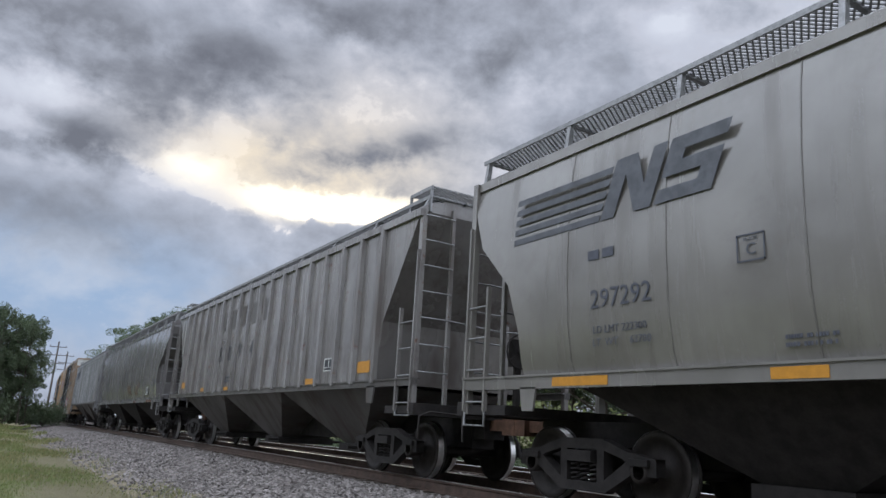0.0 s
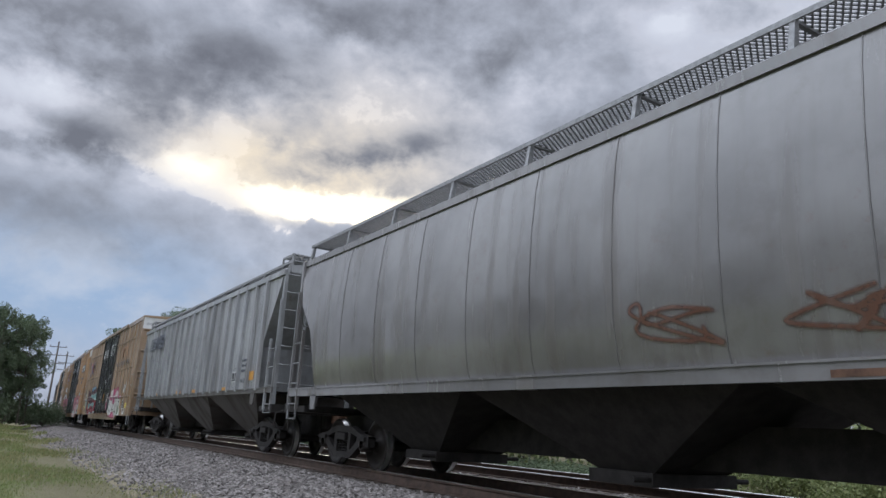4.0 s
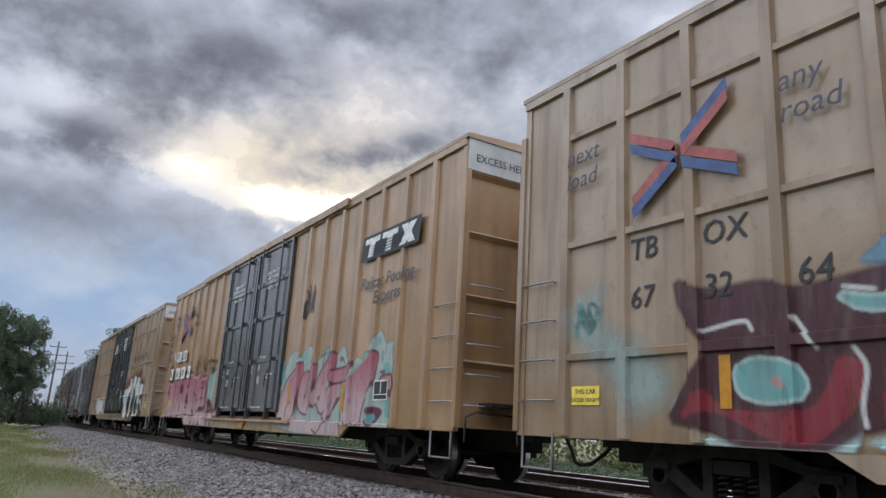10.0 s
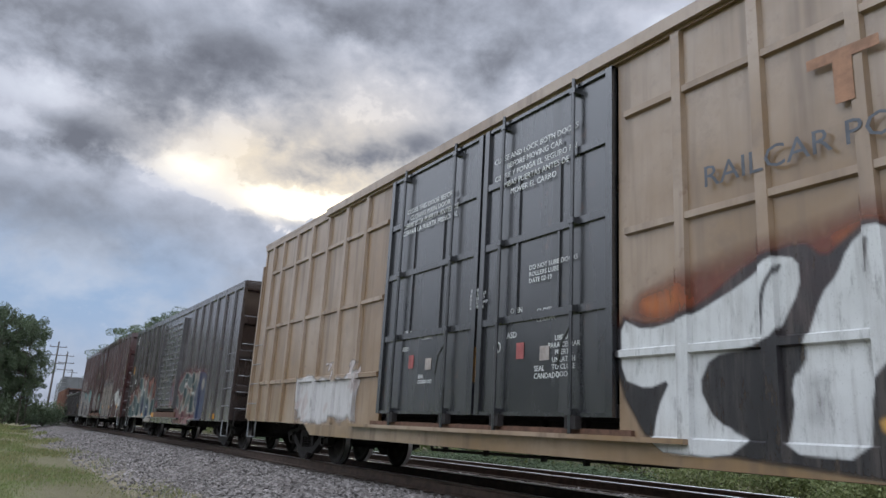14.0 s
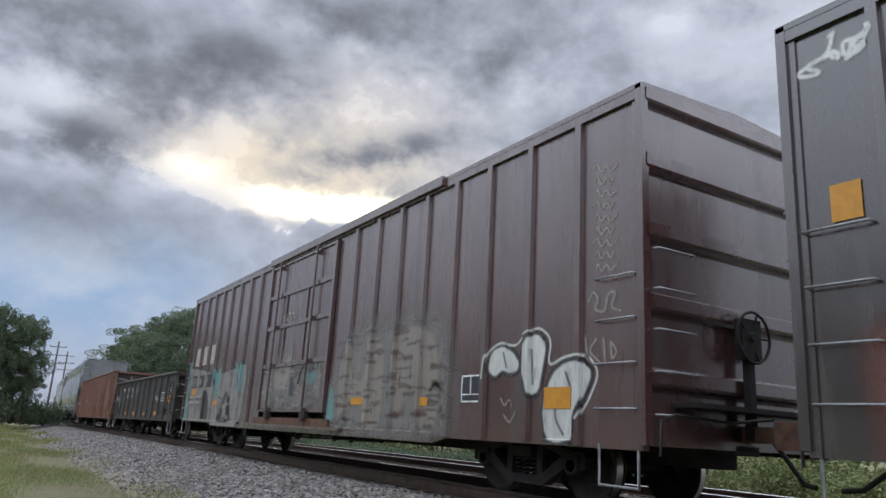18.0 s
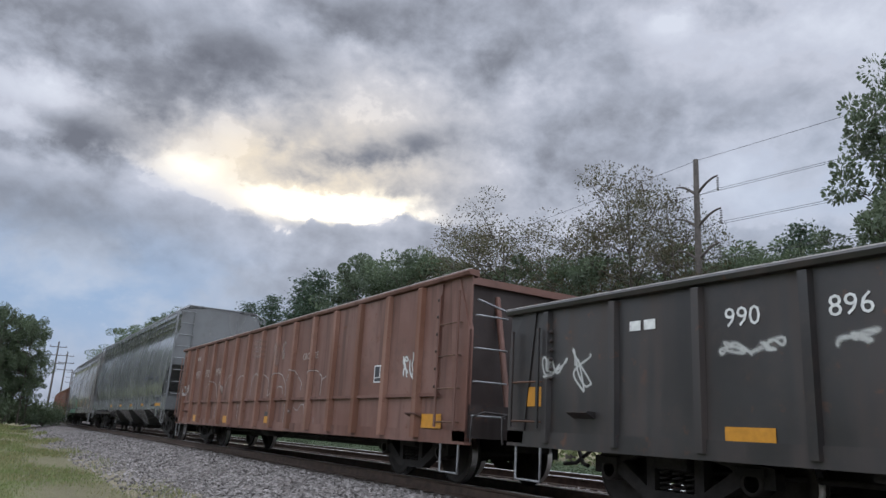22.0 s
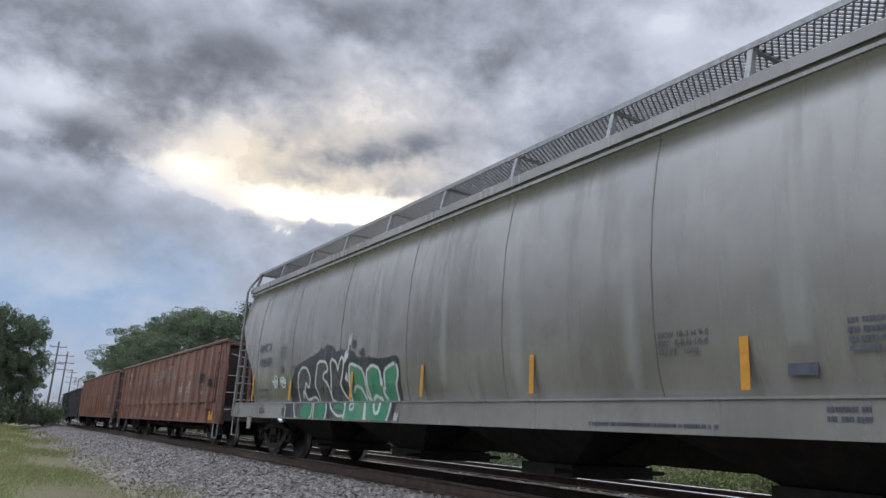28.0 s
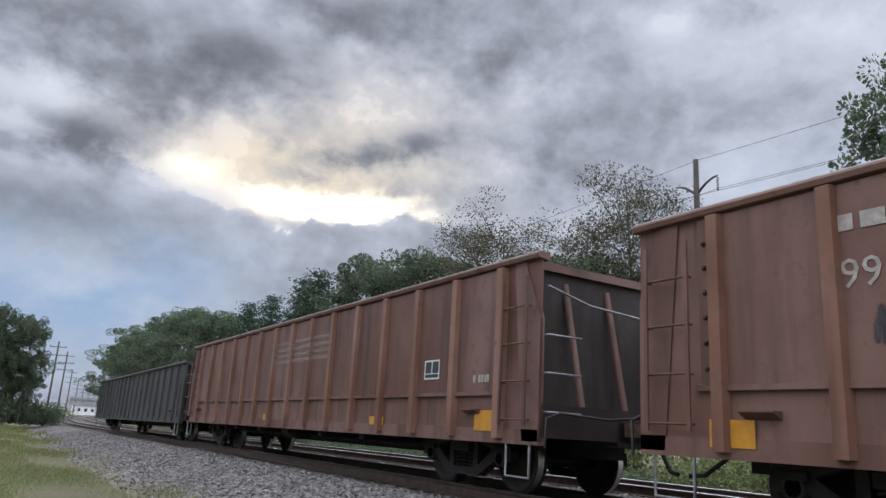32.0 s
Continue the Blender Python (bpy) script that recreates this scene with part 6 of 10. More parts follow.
    words(car, "next\nload", at(85.42), 3.88, 0.30, M_BLUEBLACK, -1.641, shear=0.15)
    words(car, "any\nroad", at(82.66), 3.80, 0.30, M_BLUEBLACK, -1.641, shear=0.15)
    boxed_letter(car, at, 81.64, 81.37, 2.22, 2.56, -1.59, "F")
    crossed_arrows(car, at, 84.4, 83.05, 3.12, 4.12, -1.642)
    words(car, "TB", at(84.46), 2.58, 0.33, M_BLACK, -1.594, wide=0.98, shear=0.1)
    words(car, "OX", at(83.55), 2.58, 0.33, M_BLACK, -1.594, wide=0.98, shear=0.1)
    for S, ch in ((84.46, "67"), (83.55, "32"), (82.62, "64")):
        words(car, ch, at(S), 2.07, 0.33, M_BLACK, -1.594, wide=0.98, shear=0.1)
    yellow_sign(car, at, 85.33, 84.90, 1.10, 1.30, -1.59)
    door_words_grid(car, at, 79.22)
    g = Mural(car, at(74.85), lambda Y, Z: np.full_like(Y, 0.08), X0, 0.95, None)
    g.fill(PINK, [(0.25, 1.0), (0.2, 1.3), (0.4, 1.42), (0.6, 1.38), (0.62, 0.98)], blur=0.14, cover=0.8)
    g.fill(CREAMW, [(0.42, 1.05), (0.40, 1.22), (0.55, 1.28), (0.6, 1.1)], blur=0.1, cover=0.5)
    g.done("pink sprayed paint on the door's edge")

    # --- tall ochre boxcar, upright posts
    vert = [88.55, 89.45, 90.33, 91.17, 92.03, 92.9, 93.75, 100.6, 101.5, 102.4, 103.3, 104.2, 105.1, 106.0]
    car, L, at = boxcar("boxcar", "tall ochre boxcar with upright posts and black doors", 87.68, 106.95, M_TAN_NEW, vert, 0.75, 5.10, (94.7, 97.25, 99.75), (0.98, 4.93), M_DOOR,
                        skirt=(91.4, 103.2, 0.55), white_end=True, header=(91.8, 102.8), ends=4)
    rel = relief_of([at(p) for p in vert], 0.075, 0.055)
    end_words(car, "EXCESS HEIGHT CAR", -1.45, -L - 0.035, 4.70, 0.17, M_BLACK)
    # striped dark banner with white slanted blocks
    yb0, yb1 = at(91.0), at(88.9)
    shape(car, "banner", [(yb0, 3.66), (yb1, 3.66), (yb1 - 0.06, 4.12), (yb0 - 0.06, 4.12)], M_BLACK, -1.641, "dark painted banner")
    for pts in ([(1.50, 4.06), (1.72, 4.06), (1.98, 3.71), (1.76, 3.71)], [(1.80, 4.06), (2.02, 4.06), (1.66, 3.71), (1.44, 3.71)]):
        shape(car, "block_figure", [(yb0 - a, z) for a, z in pts], M_WHITE, -1.646 - 0.002 * pts[0][0], "white slanted block figure")
    for i in range(2):
        a = yb0 - 0.16 - i * 0.66
        shape(car, "block_figure", [(a, 4.06), (a - 0.56, 4.06), (a - 0.54, 3.96), (a + 0.02, 3.96)], M_WHITE, -1.646, "white slanted block figure")
        shape(car, "block_figure", [(a - 0.18, 3.96), (a - 0.38, 3.96), (a - 0.32, 3.71), (a - 0.12, 3.71)], M_WHITE, -1.646, "white slanted block figure")
    for i in range(4):
        shape(car, "stripe", [(yb0 - 0.45, 3.74 + 0.05 * i), (yb0 - 1.55, 3.76 + 0.05 * i), (yb0 - 1.55, 3.775 + 0.05 * i), (yb0 - 0.45, 3.755 + 0.05 * i)], M_BLACK, -1.651, "thin dark stripe")
    words(car, "Railcar Pooling", at(90.92), 3.12, 0.32, M_BLUEBLACK, -1.641, shear=0.15)
    words(car, "Experts", at(90.4), 2.84, 0.32, M_BLUEBLACK, -1.641, shear=0.15)
    g = Mural(car, at(95.0), rel, X0, 0.75, (at(91.4), at(103.2), 0.56))
    g.fill(PALEG, [(0.14, 1.23), (0.47, 1.94), (0.69, 2.21), (1.04, 2.28), (1.21, 2.02), (1.47, 2.23), (1.76, 2.33), (2.0, 2.21), (2.06, 1.88), (2.4, 2.04), (2.61, 2.1), (2.73, 2.0), (3.18, 2.01), (3.39, 2.21), (3.56, 2.13), (3.65, 1.91), (3.89, 1.86), (4.07, 1.96), (4.23, 1.9), (4.44, 1.92), (4.72, 2.26), (4.91, 2.37), (5.04, 2.25), (5.12, 2.11), (5.44, 2.14), (5.55, 1.71), (5.35, 1.17), (5.48, 0.57), (4.82, 0.51), (3.34, 0.46), (1.81, 0.54), (0.13, 0.65)], blur=0.05)
    g.fill(TEALM, [(2.57, 2.2), (2.89, 2.22), (2.96, 1.98), (2.69, 1.95)], blur=0.06)
    g.fill(TEALM, [(4.29, 1.99), (4.5, 2.03), (4.54, 1.89), (4.34, 1.84)], blur=0.06)
    g.fill(TEALM, [(0.22, 1.96), (0.39, 2.17), (0.49, 1.65), (0.27, 1.59)], blur=0.06)
    g.fill(TEALM, [(1.31, 2.15), (1.62, 2.22), (1.63, 2.02), (1.42, 1.97)], blur=0.06)
    g.fill(TEALM, [(3.25, 1.95), (3.35, 2.02), (3.31, 1.83)], blur=0.06)
    g.fill(TEALM, [(2.98, 0.71), (3.22, 0.67), (3.41, 0.48), (3.08, 0.5)], blur=0.06)
    g.fill(TEALM, [(3.63, 0.69), (3.84, 0.7), (3.86, 0.57), (3.66, 0.55)], blur=0.06)
    g.fill(TEALM, [(4.81, 2.2), (4.95, 2.25), (4.99, 2.13), (4.87, 2.1)], blur=0.06)
    g.fill(TEALM, [(5.09, 1.76), (5.29, 1.82), (5.39, 1.56), (5.11, 1.59)], blur=0.06)
    g.fill(TEALM, [(5.25, 1.25), (5.5, 1.2), (5.47, 0.86), (5.22, 0.93)], blur=0.06)
    g.fill(TEALM, [(1.27, 0.76), (1.66, 0.74), (1.9, 0.6), (1.42, 0.61)], blur=0.06)
    g.fill(PINKP, [(0.17, 0.9), (2.65, 0.81), (3.96, 0.8), (4.75, 0.81), (5.46, 0.79), (5.44, 0.57), (3.94, 0.48), (2.65, 0.56), (0.79, 0.65)], blur=0.05)
    g.letter(ROSE, MAROONE, 0.045, [(0.17, 0.92), (0.33, 1.3), (0.61, 1.64), (1.06, 1.86), (1.22, 1.95), (1.48, 1.98), (1.5, 1.8), (1.34, 1.54), (1.3, 1.21), (1.26, 0.89), (0.78, 0.8), (0.24, 0.82)], grade=(PINKP, 1.0, 1.9))
    g.letter(ROSE, MAROONE, 0.045, [(1.37, 1.47), (1.53, 1.76), (1.92, 1.78), (1.78, 1.52), (1.65, 1.23), (1.79, 1.26), (1.97, 1.57), (2.06, 1.87), (2.28, 1.91), (2.15, 1.57), (2.13, 1.2), (1.98, 0.95), (1.61, 0.97), (1.35, 1.13)], grade=(PINKP, 1.0, 1.9))
    g.letter(ROSE, MAROONE, 0.045, [(3.13, 1.52), (3.47, 1.5), (3.43, 1.29), (3.3, 1.19), (3.09, 0.97), (2.94, 0.79), (2.65, 0.92), (2.8, 1.25)], grade=(PINKP, 1.0, 1.9))
    g.letter(ROSE, MAROONE, 0.045, [(2.24, 1.56), (2.57, 1.84), (2.89, 2.06), (3.11, 2.07), (3.16, 1.96), (3.1, 1.74), (2.88, 1.69), (2.74, 1.64), (2.89, 1.42), (2.85, 1.09), (2.62, 0.93), (2.32, 1.19), (2.2, 1.07), (2.11, 1.25)], grade=(PINKP, 1.0, 1.9))
    g.letter(ROSE, MAROONE, 0.045, [(2.96, 1.74), (3.45, 1.76), (3.83, 1.83), (3.9, 1.85), (3.8, 1.69), (3.65, 1.56), (3.13, 1.52), (2.99, 1.57)], grade=(PINKP, 1.0, 1.9))
    g.letter(ROSE, MAROONE, 0.045, [(3.65, 1.23), (3.72, 1.49), (4.06, 1.71), (4.44, 1.89), (4.7, 2.0), (4.86, 1.95), (4.87, 1.84), (4.79, 1.61), (4.68, 1.39), (4.45, 1.21), (4.35, 0.97), (4.34, 0.81), (3.95, 0.7), (3.73, 0.88), (3.62, 1.08)], grade=(PINKP, 1.0, 1.9))
    g.letter(ROSE, MAROONE, 0.045, [(4.98, 1.5), (5.07, 1.56), (5.47, 1.58), (5.52, 1.4), (5.44, 1.3), (5.01, 1.35)], grade=(PINKP, 1.0, 1.9))
    g.fill(MAROONE, [(2.37, 1.26), (2.53, 1.31), (2.49, 1.17)])
    g.fill(MAROONE, [(4.49, 0.99), (4.73, 1.09), (5.07, 1.07), (5.19, 0.99), (4.92, 0.8), (4.72, 0.72), (4.57, 0.83)])
    g.fill(MAROONE, [(3.66, 1.39), (3.78, 1.33), (3.75, 1.19), (3.66, 1.16)])
    g.fill(MAROONE, [(4.97, 1.34), (5.52, 1.36), (5.5, 1.2), (4.98, 1.29)])
    g.fill(TEALM, [(4.62, 0.93), (4.85, 0.98), (4.95, 0.9), (4.73, 0.77)], blur=0.04)
    g.fill(TEALM, [(3.37, 1.43), (3.52, 1.5), (3.51, 1.24), (3.4, 1.24)], blur=0.04)
    g.fill(PINKP, [(4.53, 0.96), (4.67, 0.98), (4.67, 0.87), (4.55, 0.88)])
    g.line(MAROONE, 0.022, [(0.69, 0.9), (0.7, 1.07), (0.92, 1.2)])
    g.line(MAROONE, 0.022, [(4.48, 0.82), (4.27, 0.63), (4.01, 0.84), (3.84, 0.7)])
    g.line(MAROONE, 0.022, [(3.49, 1.09), (3.57, 0.72)])
    g.line(MAROONE, 0.022, [(3.33, 1.24), (3.12, 0.98), (3.46, 1.24)])
    g.line(MAROONE, 0.022, [(2.4, 2.04), (2.61, 2.1), (2.49, 1.88)])
    g.line(MAROONE, 0.022, [(1.0, 0.69), (1.04, 0.46)])
    g.line(MAROONE, 0.022, [(2.87, 0.87), (2.57, 0.56), (2.33, 0.65)])
    g.line(MAROONE, 0.022, [(4.99, 1.64), (5.18, 1.66), (5.07, 1.59)])
    g.line(MAROONE, 0.022, [(3.35, 1.99), (3.38, 1.91), (3.45, 1.98), (3.52, 1.88)])
    g.line(PALEG, 0.012, [(0.27, 1.23), (0.61, 1.57), (1.0, 1.8)])
    g.line(PALEG, 0.012, [(1.87, 1.9), (1.63, 1.79)])
    g.line(PALEG, 0.012, [(3.73, 1.54), (4.11, 1.76), (4.5, 1.94)])
    g.line(PALEG, 0.012, [(4.91, 1.78), (4.83, 1.52)])
    g.line(PALEG, 0.012, [(2.65, 1.77), (2.96, 1.98)])
    g.done("rose-pink sprayed piece outlined in maroon")
    tape(car, at, [(91.5, 91.37, 1.0, 1.49), (94.26, 94.15, 1.1, 1.57), (103.58, 103.46, 1.02, 1.50), (100.69, 100.56, 1.02, 1.52)], -1.592)
    placard(car, at(90.19), 1.18, 0.5, 0.33, -1.592)
    g = Mural(car, at(106.6), rel, X0, 0.75, (at(91.4), at(103.2), 0.56))
    g.fill(TEALP, [(5.51, 1.72), (5.75, 1.94), (6.01, 2.0), (6.21, 2.07), (6.47, 2.17), (6.43, 1.6), (6.33, 1.17), (6.61, 1.03), (6.33, 1.17), (5.72, 1.46)], blur=0.08, cover=0.85)
    g.fill(PINKP, [(-0.35, 0.62), (0.35, 0.92), (2.77, 0.92), (5.13, 0.94), (6.31, 0.94), (6.94, 0.94), (6.9, 0.57), (5.4, 0.43), (3.71, 0.42), (2.79, 0.45), (-0.26, 0.54)], blur=0.03)
    g.letter(ROSE2, MAROONE, 0.045, [(0.38, 1.32), (0.22, 1.99), (1.0, 1.89), (1.28, 1.91), (1.8, 2.02), (2.04, 2.11), (2.83, 1.94), (3.23, 2.13), (3.64, 2.15), (4.11, 2.01), (4.71, 2.12), (4.85, 2.1), (4.81, 1.94), (5.23, 1.97), (5.53, 1.96), (5.63, 1.85), (5.46, 1.72), (5.39, 1.43), (5.43, 1.08), (5.07, 1.03), (4.62, 0.97), (4.47, 0.86), (4.1, 0.85), (3.26, 0.89), (2.23, 0.83), (0.52, 0.79)], grade=(PINKP, 0.75, 1.7), sharp=True)
    g.letter(ROSE2, MAROONE, 0.045, [(5.64, 1.39), (5.87, 1.34), (6.19, 1.09), (6.04, 0.96), (5.69, 0.97)], grade=(PINKP, 0.75, 1.7), sharp=True)
    g.line(PINKP, 0.02, [(3.23, 2.07), (3.65, 2.08), (4.11, 1.94), (4.78, 2.05)])
    g.line(PINKP, 0.02, [(4.84, 1.91), (5.47, 1.91)])
    g.line(PINKP, 0.02, [(0.48, 1.85), (1.29, 1.84), (2.05, 2.0)])
    g.line(PINKP, 0.02, [(5.46, 1.67), (5.41, 1.18)])
    g.line(MAROONE, 0.03, [(1.93, 1.94), (1.87, 0.94)])
    g.line(MAROONE, 0.03, [(3.23, 2.04), (3.0, 1.6), (3.16, 0.96)])
    g.line(MAROONE, 0.03, [(4.15, 1.92), (3.99, 1.55)])
    g.line(MAROONE, 0.03, [(4.84, 1.83), (4.48, 1.52), (4.55, 0.98)])
    g.line(MAROONE, 0.03, [(2.57, 1.89), (2.76, 1.21)])
    g.fill(MAROONE, [(5.39, 1.73), (5.77, 1.78), (5.72, 1.37), (5.61, 1.42), (5.65, 1.18), (5.74, 1.01), (5.45, 1.05), (5.41, 1.43)], blur=0.025, sharp=True)
    g.fill(MAROONE, [(4.7, 2.08), (4.83, 2.11), (4.77, 1.88), (4.63, 1.89), (4.47, 1.73)], blur=0.025, sharp=True)
    g.fill(MAROONE, [(5.53, 1.71), (5.21, 1.74), (5.41, 1.88), (5.59, 1.93)], blur=0.025, sharp=True)
    g.fill(MAROONE, [(4.87, 0.95), (5.01, 1.09), (5.38, 1.11), (5.38, 1.01)], blur=0.025, sharp=True)
    g.fill(MAROONE, [(5.72, 1.46), (5.97, 1.36), (6.41, 1.09), (6.72, 1.03), (6.47, 0.87), (6.31, 0.96), (5.96, 1.18)], blur=0.025, sharp=True)
    g.fill(MAROONE, [(2.04, 1.77), (2.2, 1.85), (2.16, 1.36), (1.97, 1.28)], blur=0.025, sharp=True)
    g.fill(MAROONE, [(2.38, 1.79), (2.65, 1.83), (2.59, 1.55), (2.42, 1.51)], blur=0.025, sharp=True)
    g.fill(MAROONE, [(3.23, 1.32), (3.36, 1.52), (3.54, 1.07)], blur=0.025, sharp=True)
    g.fill(MAROONE, [(4.01, 1.65), (4.2, 1.59), (4.11, 1.14), (4.05, 1.07)], blur=0.025, sharp=True)
    g.fill(MAROONE, [(4.25, 1.52), (4.43, 1.47), (4.38, 1.18)], blur=0.025, sharp=True)
    g.fill(MAROONE, [(0.82, 0.78), (1.13, 0.82), (1.0, 0.45)], blur=0.025, sharp=True)
    g.fill(MAROONE, [(2.81, 0.61), (3.12, 0.93), (3.43, 0.49), (2.89, 0.47)], blur=0.025, sharp=True)
    g.fill(MAROONE, [(5.04, 0.54), (5.24, 0.7), (5.41, 0.47), (5.11, 0.45)], blur=0.025, sharp=True)
    g.fill(MAROONE, [(4.64, 0.65), (4.84, 0.73), (4.67, 0.45)], blur=0.025, sharp=True)
    g.fill(MAROONE, [(1.51, 0.79), (1.73, 0.83), (1.65, 0.59)], blur=0.025, sharp=True)
    g.fill(MAROONE, [(6.37, 0.64), (6.5, 0.71), (6.61, 0.58), (6.44, 0.55)], blur=0.025, sharp=True)
    g.line(MAROONE, 0.024, [(4.48, 1.25), (4.69, 1.35), (4.76, 1.19), (5.22, 1.36)])
    g.line(MAROONE, 0.024, [(1.27, 1.99), (1.47, 1.3), (1.43, 0.94)])
    g.line(MAROONE, 0.024, [(2.83, 1.94), (3.1, 1.53), (3.36, 1.07)])
    g.line(MAROONE, 0.024, [(3.74, 1.8), (3.82, 1.32), (4.08, 0.8)])
    g.line(MAROONE, 0.024, [(4.26, 0.98), (4.45, 0.81)])
    g.line(MAROONE, 0.024, [(0.53, 0.77), (0.16, 0.56)])
    g.line(MAROONE, 0.024, [(2.23, 0.91), (2.6, 0.55)])
    g.line(MAROONE, 0.024, [(6.07, 1.09), (5.99, 0.74), (6.07, 0.61)])
    g.line(MAROONE, 0.024, [(0.57, 1.72), (0.92, 1.23), (0.81, 0.93)])
    g.line(MAROONE, 0.024, [(4.7, 1.51), (4.9, 1.71), (5.29, 1.84)])
    g.line(MAROONE, 0.024, [(4.96, 1.5), (5.23, 1.69)])
    g.line(MAROONE, 0.024, [(3.1, 1.59), (3.51, 1.82), (3.65, 2.06)])
    g.line(MAROONE, 0.024, [(5.64, 0.9), (5.72, 0.59)])
    g.line(MAROONE, 0.024, [(4.1, 0.81), (4.33, 0.55), (4.47, 0.77)])
    g.line(INK2, 0.04, [(5.44, 2.43), (5.87, 2.43)], cover=0.75, blur=0.06)
    g.line(INK2, 0.04, [(5.67, 2.51), (5.65, 2.15)], cover=0.75, blur=0.06)
    g.line(INK2, 0.04, [(6.01, 2.4), (6.36, 2.37)], cover=0.75, blur=0.06)
    g.line(INK2, 0.04, [(6.21, 2.39), (6.19, 2.08)], cover=0.75, blur=0.06)
    g.line(INK2, 0.04, [(6.03, 2.19), (6.09, 2.16)], cover=0.75, blur=0.06)
    g.line(INK2, 0.04, [(6.07, 2.07), (6.28, 2.1)], cover=0.75, blur=0.06)
    g.line(INK2, 0.022, [(4.01, 2.51), (4.03, 2.17)], cover=0.7, blur=0.05)
    g.line(INK2, 0.022, [(4.03, 2.32), (4.23, 2.32)], cover=0.7, blur=0.05)
    g.line(INK2, 0.022, [(4.26, 2.47), (4.25, 2.14)], cover=0.7, blur=0.05)
    g.line(INK2, 0.022, [(4.78, 2.21), (4.89, 2.54), (4.94, 2.17)], cover=0.7, blur=0.05)
    g.line(INK2, 0.022, [(5.13, 2.55), (5.15, 2.19), (5.3, 2.14), (5.31, 2.36)], cover=0.7, blur=0.05)
    g.line(RUSTL, 0.016, [(5.72, 2.02), (5.64, 2.05), (5.68, 1.97), (5.64, 1.93)])
    g.line(RUSTL, 0.016, [(5.77, 1.91), (5.79, 2.01), (5.87, 2.01), (5.79, 1.94)])
    g.line(RUSTL, 0.016, [(5.89, 1.9), (5.95, 2.02), (5.98, 1.89)])
    g.done("rose-pink angular sprayed piece with maroon shadows")
    boxed_letter(car, at, 102.37, 102.1, 2.3, 2.64, -1.59, "F")
    crossed_arrows(car, at, 105.1, 103.8, 3.35, 4.40, -1.641)
    words(car, "next\nload", at(106.08), 4.12, 0.28, M_BLUEBLACK, -1.641, shear=0.15)
    words(car, "any\nroad", at(103.55), 3.97, 0.29, M_BLUEBLACK, -1.641, shear=0.15)
    for S, ch in ((105.89, "6"), (105.1, "65"), (104.35, "10"), (103.45, "4")):
        w = 0.24 if len(ch) == 1 else 0.46
        patch(car, "number_patch", at(S) + 0.06, at(S) - w - 0.06, 2.0, 2.38, M_WHITE, -1.641, "white painted number patch")
        words(car, ch, at(S), 2.06, 0.34, M_BLACK, -1.648, wide=0.98)
    for S, ch in ((105.16, "TB"), (104.4, "OX")):
        patch(car, "number_patch", at(S) + 0.05, at(S) - 0.52, 2.58, 2.92, M_WHITE, -1.641, "white painted number patch")
        words(car, ch, at(S), 2.63, 0.33, M_BLACK, -1.648, wide=0.95)
    yellow_sign(car, at, 106.16, 105.54, 1.12, 1.31, -1.592)
    for i in range(4):
        scrawl(car, at(106.9), 2.62 + 0.27 * i, 0.75, 0.22, INK, 41 + 7 * i, rel, X0, 0.013, 12)
    scrawl(car, at(106.12), 2.08, 0.22, 0.48, INK, 42, rel, X0, 0.018, 4)
    scrawl(car, at(106.15), 2.55, 0.55, 0.45, CHALK, 43, rel, X0, 0.014, 9)
    scrawl(car, at(93.7), 2.9, 0.5, 0.9, INK, 44, rel, X0, 0.02, 8)
    xd = -1.614
    words(car, "-IMPORTANT-\nCLOSE THIS DOOR\nBEFORE CLOSING\nMAIN DOOR", at(98.7), 4.25, 0.125, M_WHITE, xd - 0.034, align="CENTER")
    words(car, "CLOSE AND LOCK\nBOTH DOORS\nBEFORE\nMOVING CAR", at(95.9), 4.26, 0.125, M_WHITE, xd - 0.034, align="CENTER")
    for S in (99.0, 96.4):
        words(car, "OPEN  CLOSE", at(S + 0.05), 2.22, 0.085, M_WHITE, xd)
        g = Geo().lathe([(-0.003, 0.055), (-0.003, 0.075), (0.0, 0.075), (0.0, 0.055)], 20, "x", (xd, at(S - 0.05), 2.0))
        part("symbol", g.box(xd - 0.003, xd, at(S - 0.05) - 0.012, at(S - 0.05) + 0.012, 1.94, 2.06), M_WHITE, car, "white ring symbol with an upright bar")
        patch(car, "seal_plate", at(S), at(S - 0.17), 1.62, 1.80, M_DULLWHITE, xd, "pale metal seal plate")
        words(car, "STANDARD CAR\nSEAL ONLY", at(S - 0.55), 1.80, 0.07, M_WHITE, xd)
        words(car, "DO NOT\nLUBRICATE\nDOOR\nROLLERS", at(S + 0.62), 2.05, 0.06, M_WHITE, xd)
        words(car, "CLOSE THIS DOOR FIRST", at(S + 0.3), 1.05, 0.07, M_WHITE, xd)
    tape(car, at, [(97.42, 97.30, 1.4, 1.9)], xd)
    tape(car, at, [(97.4, 97.0, 0.58, 0.72)], -1.64)

    # --- tall tan boxcar with the white piece
    gp = [109.6, 110.5, 111.4, 112.3, 113.2, 114.1, 115.0, 122.2, 123.1, 124.0, 124.9, 125.8, 126.7, 127.4]
    car, L, at = boxcar("boxcar", "tall tan boxcar with a white sprayed piece", 108.8, 128.05, M_TAN, gp, 0.75, 5.10, (115.85, 118.4, 121.2), (0.98, 4.93), M_DOOR,
                        bars=bars, skirt=(113.0, 124.0, 0.55), white_end=True, header=(113.0, 124.1), ends=4)
